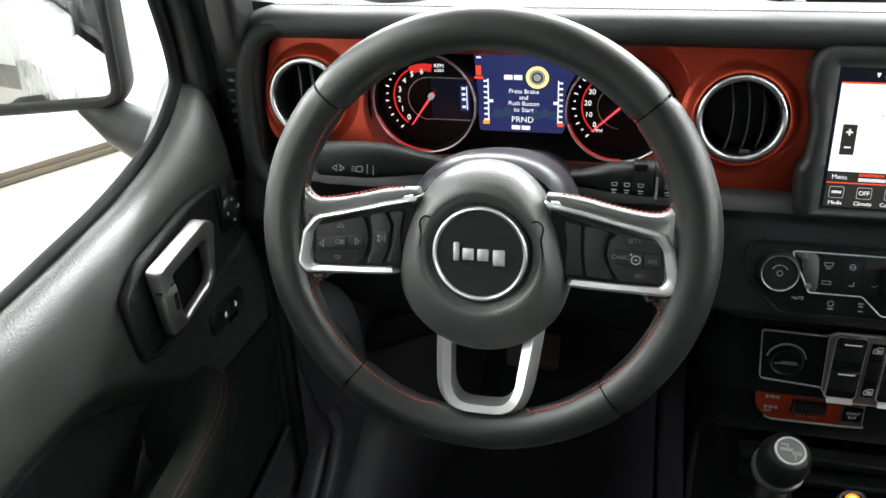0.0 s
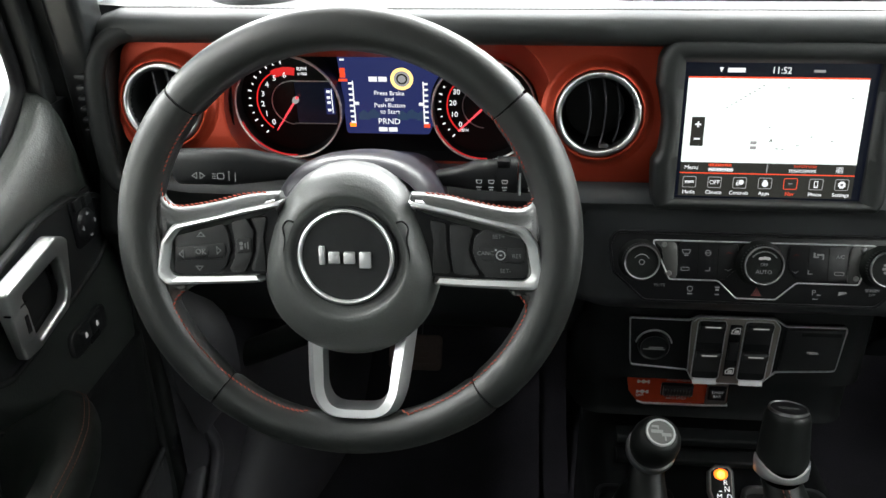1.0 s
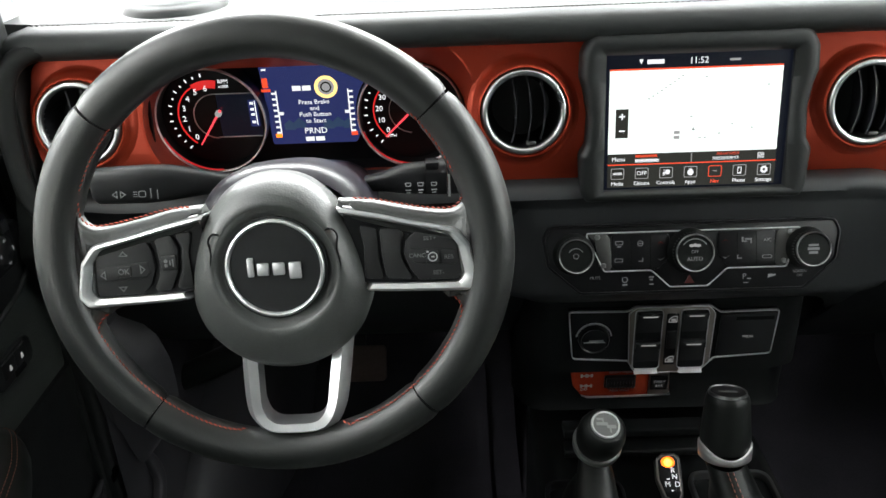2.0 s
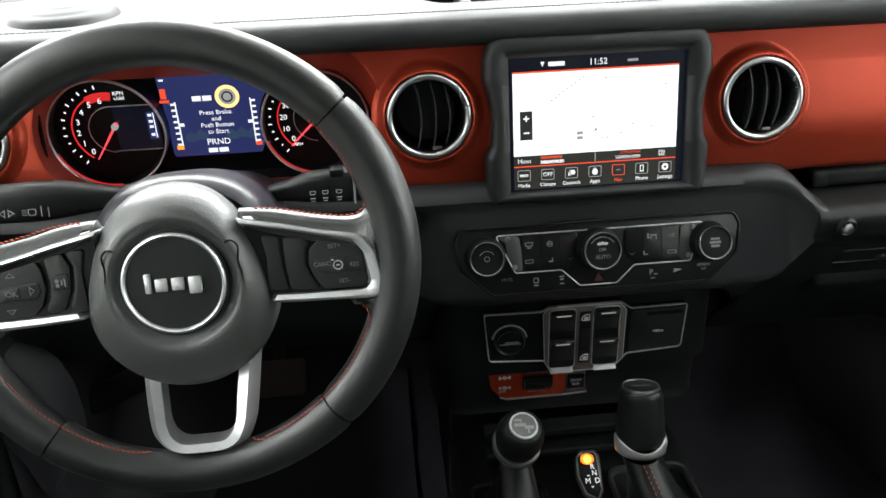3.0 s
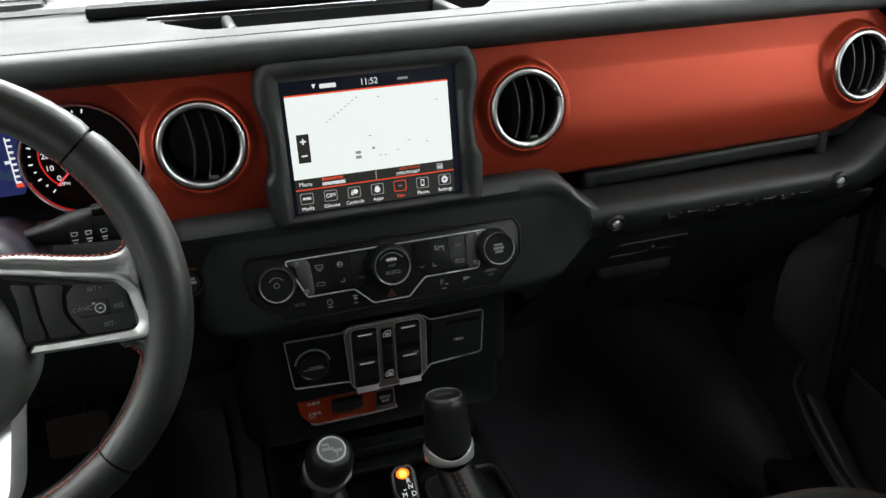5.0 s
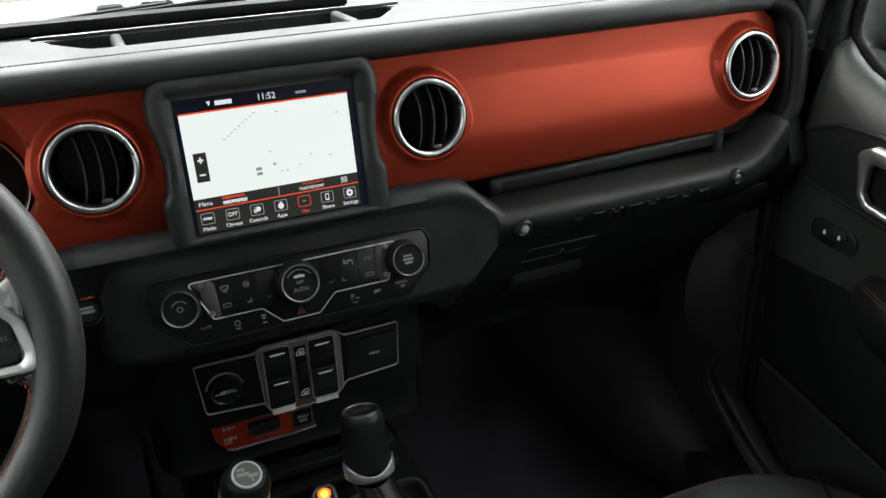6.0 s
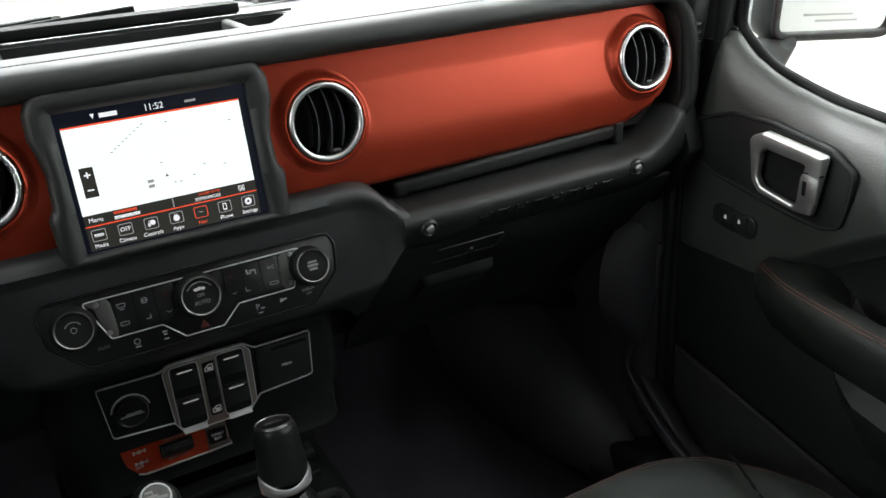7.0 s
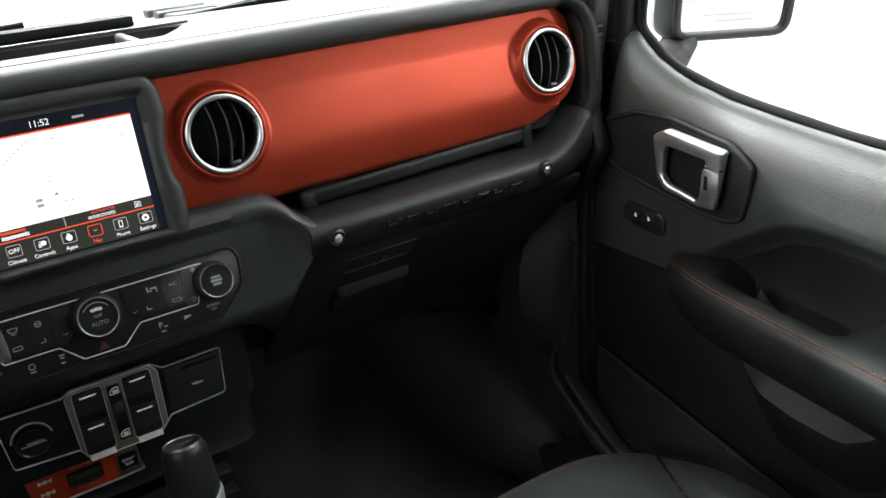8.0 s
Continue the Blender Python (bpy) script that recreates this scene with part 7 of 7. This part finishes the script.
def build_body():
    b = thing("off_road_vehicle", pose(0, -0.6, 0.45), "silver off-road car body with black cabin trim", "car")
    for sx in (-1, 1):
        pil = sweep(spline([(sx * 0.712, 0.095, 0.60), (sx * 0.712, 0.088, 0.95), (sx * 0.708, 0.080, 1.12), (sx * 0.703, 0.062, 1.24), (sx * 0.690, 0.02, 1.38), (sx * 0.660, -0.06, 1.58), (sx * 0.640, -0.13, 1.74)], 6), rounded([(-0.026, -0.018), (0.026, -0.018), (0.026, 0.018), (-0.026, 0.018)], 0.010), up=(1, 0, 0))
        part("a_pillar_trim", pil, M_PILLAR, b, "grey trim of the windscreen pillar", smooth=50)
        part("a_pillar", sweep([(sx * 0.735, 0.17, 0.55), (sx * 0.735, 0.15, 1.20), (sx * 0.705, 0.06, 1.42), (sx * 0.68, -0.10, 1.80)], rect(-0.03, 0.03, -0.025, 0.025, 0.008), up=(1, 0, 0)), M_BODY, b, "silver windscreen pillar", smooth=50)
        part("pillar_filler", sweep(spline([(sx * 0.728, 0.072, 0.60), (sx * 0.728, 0.072, 1.10), (sx * 0.728, 0.058, 1.24), (sx * 0.718, 0.01, 1.38), (sx * 0.695, -0.07, 1.58), (sx * 0.675, -0.14, 1.74)], 5), rect(-0.016, 0.016, -0.022, 0.022, 0.004), up=(1, 0, 0)), M_SOFT, b, "", smooth=50)
        # unseen pillars, rear sides and roof rails, added to close the cabin against light
        part("b_pillar", box(sx * 0.66, sx * 0.74, -1.12, -1.00, 0.5, 1.78, 0.01), M_PILLAR, b)
        part("rear_side", box(sx * 0.72, sx * 0.76, -2.6, -1.10, 0.45, 1.15, 0.01), M_PILLAR, b)
        part("rear_skin", box(sx * 0.763, sx * 0.800, -2.66, -1.012, 0.50, 1.13, 0.012, 3), M_BODY, b, "silver painted rear side")
        # unseen pane, added dark to cut the light from behind
        part("rear_pane", box(sx * 0.735, sx * 0.740, -2.50, -1.12, 1.15, 1.72), M_TINT, b, "unseen dark tinted rear window")
        part("roof_rail", box(sx * 0.60, sx * 0.72, -2.6, -0.12, 1.72, 1.80, 0.015), M_LINER, b)
        part("d_pillar", box(sx * 0.62, sx * 0.74, -2.65, -2.50, 0.5, 1.78, 0.01), M_PILLAR, b)
        part("sill", box(sx * 0.62, sx * 0.735, -1.1, 0.16, 0.42, 0.545, 0.020, 4), M_HARD, b, "black sill below the door")
        # kick panel and its shiny trim
        part("kick_panel", loft([[(sx * x, y, z) for x, y in ((0.690, 0.075), (0.668, 0.088), (0.652, 0.15), (0.648, 0.30), (0.650, 0.60))] for z in (0.50, 0.62, 0.75, 0.88, 1.02)]), M_LOWER, b, "dark kick panel", smooth=60)
        rows = []
        for z, xl, xr in ((1.02, 0.705, 0.730), (0.98, 0.694, 0.726), (0.935, 0.660, 0.710), (0.895, 0.625, 0.692), (0.86, 0.6145, 0.684), (0.82, 0.6125, 0.6825), (0.795, 0.6135, 0.679), (0.775, 0.6200, 0.674), (0.755, 0.6310, 0.669), (0.738, 0.6430, 0.664), (0.730, 0.6520, 0.660)):
            rows.append([(sx * xl, 0.125, z), (sx * (xl * 0.75 + xr * 0.25), 0.092, z), (sx * (xl * 0.4 + xr * 0.6), 0.080, z), (sx * xr, 0.076, z), (sx * (xr + 0.004), 0.095, z)])
        part("cowl_side_trim", loft(rows), M_LOWER, b, "dark grey trim beside the footwell", smooth=60)
        part("wheel_arch", loft([[(sx * (0.66 - 0.16 * math.sin(t * math.pi / 2) * f), 0.16 + 0.50 * g, 0.47 + 0.30 * math.cos(t * math.pi / 2) * f) for t in np.linspace(0, 1, 18)] for f, g in ((0.02, -0.22), (0.22, -0.17), (0.34, -0.10), (0.46, 0.0), (0.56, 0.10), (0.66, 0.22), (0.76, 0.36), (0.86, 0.54), (0.94, 0.76), (1.0, 1.0))]), M_LOWER, b, "rounded wheel arch trim in the footwell", smooth=60)
        strip = spline([(sx * 0.690, 0.078, 0.90), (sx * 0.685, 0.086, 0.80), (sx * 0.669, 0.102, 0.728), (sx * 0.657, 0.106, 0.683), (sx * 0.655, 0.078, 0.650), (sx * 0.655, 0.045, 0.6235), (sx * 0.655, 0.006, 0.601), (sx * 0.655, -0.0255, 0.587), (sx * 0.655, -0.10, 0.568), (sx * 0.655, -0.30, 0.562), (sx * 0.655, -0.90, 0.562)], 6)
        part("weatherstrip", sweep(strip, rounded([(-0.0085, -0.009), (0.0085, -0.006), (0.0085, 0.006), (-0.0085, 0.009)], 0.005, 4), up=(1, 0, 0)), M_LOWER, b, "black rubber seal round the door opening", smooth=60)
        rows = []
        for y, z in ((0.110, 0.700), (0.093, 0.672), (0.053, 0.643), (0.014, 0.6145), (-0.017, 0.589), (-0.10, 0.568), (-0.30, 0.560), (-1.0, 0.560)):
            rows.append([(sx * 0.667, y, z - 0.020), (sx * 0.6685, y, z - 0.004), (sx * 0.673, y, z), (sx * 0.690, y, z), (sx * 0.695, y, z - 0.004), (sx * 0.697, y, z - 0.020)])
        part("sill_plate", loft(rows), M_LOWER, b, "dark sill trim rising to the pillar", smooth=60)
        part("footwell_side", box(sx * 0.728, sx * 0.742, 0.02, 0.74, 0.42, 1.20), M_HARD, b)
        part("carpet_side", box(sx * 0.60, sx * 0.66, -1.0, 0.20, 0.46, 0.49), M_CARPET, b)
    for sx in (-1, 1):
        duct = sweep(spline([(sx * 0.42, 0.29, 0.805), (sx * 0.55, 0.265, 0.780), (sx * 0.63, 0.250, 0.752), (sx * 0.72, 0.250, 0.715)], 5), circle(0, 0, 0.020, 18))
        part("floor_duct", duct, M_GRIP, b, "dark floor air duct under the dash", smooth=60)
    for sx in (-1, 1):
        for y in (1.18, -1.75):
            hubm = pose(sx * 0.80, y, 0.395, 0, 90, 0)
            wheel = part("wheel", lathe([(0.24, -0.11), (0.34, -0.115), (0.38, -0.10), (0.395, -0.07), (0.395, 0.07), (0.38, 0.10), (0.34, 0.115), (0.24, 0.11)], 40), M_RUBBER, b, "black road wheel tyre", hubm, 50)
            part("rim", lathe([(0.0, sx * 0.06), (0.06, sx * 0.06), (0.08, sx * 0.03), (0.20, sx * 0.02), (0.235, sx * 0.09), (0.245, sx * 0.105), (0.245, -sx * 0.10)], 40), M_DARKSILVER, wheel, "dark silver rim", hubm, 50)
    # unseen roof and header, placed to keep overhead light out of the cabin
    part("roof_panel", box(-0.70, 0.70, -2.62, -0.20, 1.78, 1.83, 0.01), M_LINER, b, "unseen grey headliner that keeps out overhead light")
    part("windscreen_header", box(-0.66, 0.66, -0.30, -0.19, 1.72, 1.80, 0.02), M_LINER, b)
    # unseen tailgate pane, dark for the same cut in rear light
    part("tailgate_pane", box(-0.62, 0.62, -2.632, -2.626, 1.20, 1.74), M_TINT, b, "unseen dark tinted tailgate window")
    part("tailgate", box(-0.70, 0.70, -2.68, -2.60, 0.45, 1.20, 0.01), M_PILLAR, b)
    part("floor_pan", box(-0.70, 0.70, -2.6, 0.75, 0.40, 0.45), M_CARPET, b, "black carpeted floor")
    for x0, x1 in ((0.150, 0.66), (-0.66, -0.150)):
        part("toe_board", loft([[(x, y, z) for y, z in ((0.30, 0.452), (0.44, 0.47), (0.56, 0.56), (0.66, 0.72), (0.70, 0.95))] for x in (x0, x1)]), M_CARPET, b, "carpeted toe board", smooth=60)
    part("bulkhead", box(-0.74, 0.74, 0.68, 0.74, 0.42, 1.24), M_HARD, b)
    glass = loft([[(x, 0.31 + 0.02 * (1 - (x / 0.66) ** 2), 1.27), (x * 0.93, -0.20, 1.74)] for x in np.linspace(-0.66, 0.66, 9)])
    g = part("windscreen", glass, M_PANE, b, "clear windscreen", smooth=60)
    g.visible_shadow = False
    part("cowl", box(-0.70, 0.70, 0.33, 0.58, 1.17, 1.215, 0.012), M_HARD, b, "black cowl below the windscreen")
    part("cowl_step", box(-0.68, 0.68, 0.31, 0.36, 1.20, 1.262, 0.008), M_HARD, b)
    hood = loft([[(x, y, z - 0.03 * (abs(x) / 0.62) ** 2.5) for x in np.linspace(-0.62, 0.62, 13)] for y, z in ((0.575, 1.205), (0.60, 1.222), (0.75, 1.225), (1.1, 1.215), (1.6, 1.19), (1.75, 1.15), (1.80, 1.05))])
    part("hood", thick(hood, 0.01), M_BODY, b, "silver painted hood", smooth=50)
    for sx in (-1, 1):
        part("fender", box(sx * 0.62, sx * 0.88, 0.55, 1.80, 0.85, 1.08, 0.05, 4), M_SOFT, b, "black front fender")
    return b


build_body()


def build_wiper(x0, x1, flip):
    w = thing("wiper", pose(x0, 0.38, 1.235), "black wiper arm resting on the windscreen", "wiper", "wipers")
    part("arm", sweep(spline([(x0, 0.42, 1.235), (x0 + (x1 - x0) * 0.25, 0.385, 1.262), (x0 + (x1 - x0) * 0.6, 0.350, 1.285), (x1, 0.335, 1.296)], 5), rect(-0.008, 0.008, -0.005, 0.005, 0.003)), M_RUBBER, w, "", smooth=60)
    part("blade", sweep([(x0 + (x1 - x0) * 0.15, 0.345, 1.272), (x0 + (x1 - x0) * 1.25, 0.315, 1.296)], rect(-0.005, 0.005, -0.010, 0.008, 0.003)), M_RUBBER, w, "", smooth=60)
    part("spindle_cap", lathe([(0.0, 0.02), (0.014, 0.018), (0.018, 0.0)], 20), M_HARD, w, "", pose(x0, 0.42, 1.225))


build_wiper(-0.42, -0.05, 1)
build_wiper(0.10, 0.48, 1)

wc = thing("cowl_cover", pose(-0.04, 0.5, 1.215), "grey stepped plastic cover on the cowl", "cover")
part("cover_body", prism(rounded([(-0.135, 1.212), (0.075, 1.212), (0.075, 1.262), (0.012, 1.268), (0.004, 1.277), (-0.022, 1.278), (-0.030, 1.287), (-0.068, 1.288), (-0.082, 1.276), (-0.135, 1.266)], 0.004), -0.52, -0.48, 0.003), M_DARKSILVER, wc, "", pose(0, 0, 0, 90, 0, 0), 40)
nz = thing("washer_nozzle", pose(0.27, 0.97, 1.218), "small silver fitting on the hood", "hood fitting")
part("nozzle_body", loft([[(0.27 + u * w, 0.97 + v * d, z) for u, v in ((-1, -1), (1, -1), (1, 1), (-1, 1))] for z, w, d in ((1.214, 0.030, 0.045), (1.226, 0.028, 0.043), (1.238, 0.020, 0.034), (1.240, 0.018, 0.032))], True, True), M_BODY, nz, "", smooth=30)
part("nozzle_slot", box(0.258, 0.282, 0.928, 0.934, 1.220, 1.228, 0.001), M_RUBBER, nz)
for x in (-0.48, 0.48):
    lv = thing("hood_louvre", pose(x, 1.12, 1.21), "black slotted air louvre in the hood", "hood louvre", "hood louvres")
    for k in range(3):
        part("slat", box(x - 0.07, x + 0.07, 1.03 + 0.085 * k, 1.075 + 0.085 * k, 1.196, 1.216, 0.006), M_HARD, lv)
hl = thing("hood_bumper", pose(-0.10, 0.74, 1.225), "small dark fitting on the hood", "hood fitting")
part("fitting_base", box(-0.135, -0.065, 0.70, 0.76, 1.222, 1.236, 0.006), M_HARD, hl)
part("fitting_cap", box(-0.122, -0.078, 0.71, 0.75, 1.235, 1.258, 0.008, 3), M_RUBBER, hl)

# ---------- seat, pedals, mats ----------


def build_seat(sx):
    m = pose(sx * 0.375, -0.45, 0.47)
    s = thing("passenger_seat" if sx > 0 else "driver_seat", m, "black leather front seat with red stitched edges", "car seat", "front seats")
    cx, cy, a, b, n = sx * 0.375, -0.390, 0.253, 0.283, 3.6

    def outline(f, k):
        q = 2 * math.pi * k / 96
        return (cx + f * a * math.copysign(abs(math.cos(q)) ** (2 / n), math.cos(q)), cy + f * b * math.copysign(abs(math.sin(q)) ** (2 / n), math.sin(q)))

    def seam(y):
        """Where the bolster begins, as a share of the half width: slanting inwards from the front corner."""
        return float(np.interp(y, [-0.32, -0.266, -0.176], [0.665, 0.704, 0.855]))

    def height(x, y):
        """Crown of the cushion, with a raised bolster along each side behind its seam."""
        u = abs(x - cx) / a
        deep = min(1.0, max(0.0, (-0.165 - y) / 0.12))
        bol = min(1.0, max(0.0, (u - seam(y)) / 0.10))
        return 0.006 * (1 - u * u) + 0.022 * deep * bol * (2 - bol)
    rows = []
    for f, z in ((0.96, 0.54), (0.985, 0.62), (1.0, 0.672), (1.0, 0.684), (0.992, 0.693), (0.978, 0.6985), (0.966, 0.7000), (0.955, 0.6992), (0.944, 0.7005), (0.92, 0.7030), (0.89, 0.7043), (0.86, 0.7048), (0.83, 0.7050), (0.80, 0.7050), (0.77, 0.7050), (0.74, 0.7050), (0.71, 0.7050), (0.68, 0.7050), (0.64, 0.7050), (0.55, 0.7050), (0.35, 0.7050), (0.15, 0.7050), (0.01, 0.7050)):
        rows.append([(*outline(f, k), z + (height(*outline(f, k)) * min(1.0, max(0.0, (0.992 - f) / 0.05)) if z > 0.69 else 0.0)) for k in range(96)])
    part("cushion", loft(rows, True), M_SEAT, s, "black leather cushion", smooth=60)
    for f in (0.968, 0.942):
        line = []
        for k in range(97):
            x, y = outline(f, k)
            line.append((x, y, 0.7010 + height(x, y) * min(1.0, (0.992 - f) / 0.05)))
        part("edge_stitching", stitches(line, 0.0038, 0.0010, 0.0007), M_STITCH_DIM, s, "dull red stitched edge", smooth=0)
    for side in (-1, 1):
        line = [(cx + side * seam(y) * a, y, 0.7056 + height(cx + side * seam(y) * a, y)) for y in np.linspace(-0.170, -0.62, 60)]
        part("bolster_piping", tube(line, 0.0022, 6), M_GRIP, s, "dark piped seam along the bolster", smooth=60)
    part("seat_base", box(sx * 0.18, sx * 0.57, -0.62, -0.20, 0.452, 0.60, 0.02), M_HARD, s)
    part("backrest", box(sx * 0.13, sx * 0.62, -0.86, -0.70, 0.66, 1.30, 0.05, 4), M_SEAT, s)


# the driver's seat is unseen; it blocks light to the driver's footwell
for sx in (-1, 1):
    build_seat(sx)

mat = solo("floor_mat", thick(loft([[(x, y, z) for y, z in ((-0.10, 0.460), (0.28, 0.462), (0.42, 0.478), (0.54, 0.56), (0.60, 0.66))] for x in (0.20, 0.35, 0.50, 0.58)]), 0.006), M_CARPET, "black carpet mat in the passenger footwell", "floor mat", smooth=60)
mat = solo("floor_mat", thick(loft([[(x, y, z) for y, z in ((-0.10, 0.460), (0.28, 0.462), (0.42, 0.478), (0.54, 0.56))] for x in (-0.58, -0.5, -0.35, -0.20)]), 0.006), M_CARPET, "black carpet mat in the driver footwell", "floor mat", smooth=60)


def build_pedal():
    M = leaning(-0.415, 0.40, 0.655, 30)
    p = thing("brake_pedal", M, "brown-black rubber brake pedal under the dash", "pedal")
    part("pad", prism(rect(-0.045, 0.045, -0.03, 0.03, 0.01), -0.012, 0.0, 0.003), M_PEDAL, p, "rubber pad", M)
    for k in range(5):
        part("groove", box(-0.038, 0.038, -0.022 + 0.010 * k, -0.018 + 0.010 * k, 0.0, 0.002), M_PEDAL, p, "", M)
    part("arm", sweep([tuple(M @ Vector(q)) for q in ((0, 0.0, -0.012), (0, 0.06, -0.04), (0, 0.20, -0.06))], rect(-0.008, 0.008, -0.006, 0.006, 0.002)), M_HARD, p, smooth=60)


build_pedal()

# ---------- tiled floor of the room ----------
ground = solo("ground", box(-HW - 0.15, HE + 0.15, -HL - 0.15, HL + 0.15, -0.05, -0.004), M_GROUT, "pale tiled studio floor with grey joints", "floor", ROOM, kind="structure")
SIZE = 0.60


def tile_mesh(a, b):
    bm = box(-a / 2, a / 2, -b / 2, b / 2, -0.006, 0.0, 0.0015, 1)
    me = bpy.data.meshes.new("tile")
    bm.to_mesh(me)
    bm.free()
    me.materials.append(M_TILE)
    return me


TILE = tile_mesh(SIZE - 0.006, SIZE - 0.006)
inverse = ROOM.inverted()
for i in range(-6, 7):
    for j in range(-10, 11):
        cx, cy = i * SIZE, j * SIZE
        if cx < 0.3 - HW or cx > HE - 0.3 or abs(cy) > HL - 0.3:
            continue
        t = new("tile", TILE)
        t.parent = ground
        t.matrix_parent_inverse = inverse
        t.matrix_basis = ROOM @ pose(cx, cy, random.uniform(-0.0006, 0.0006))
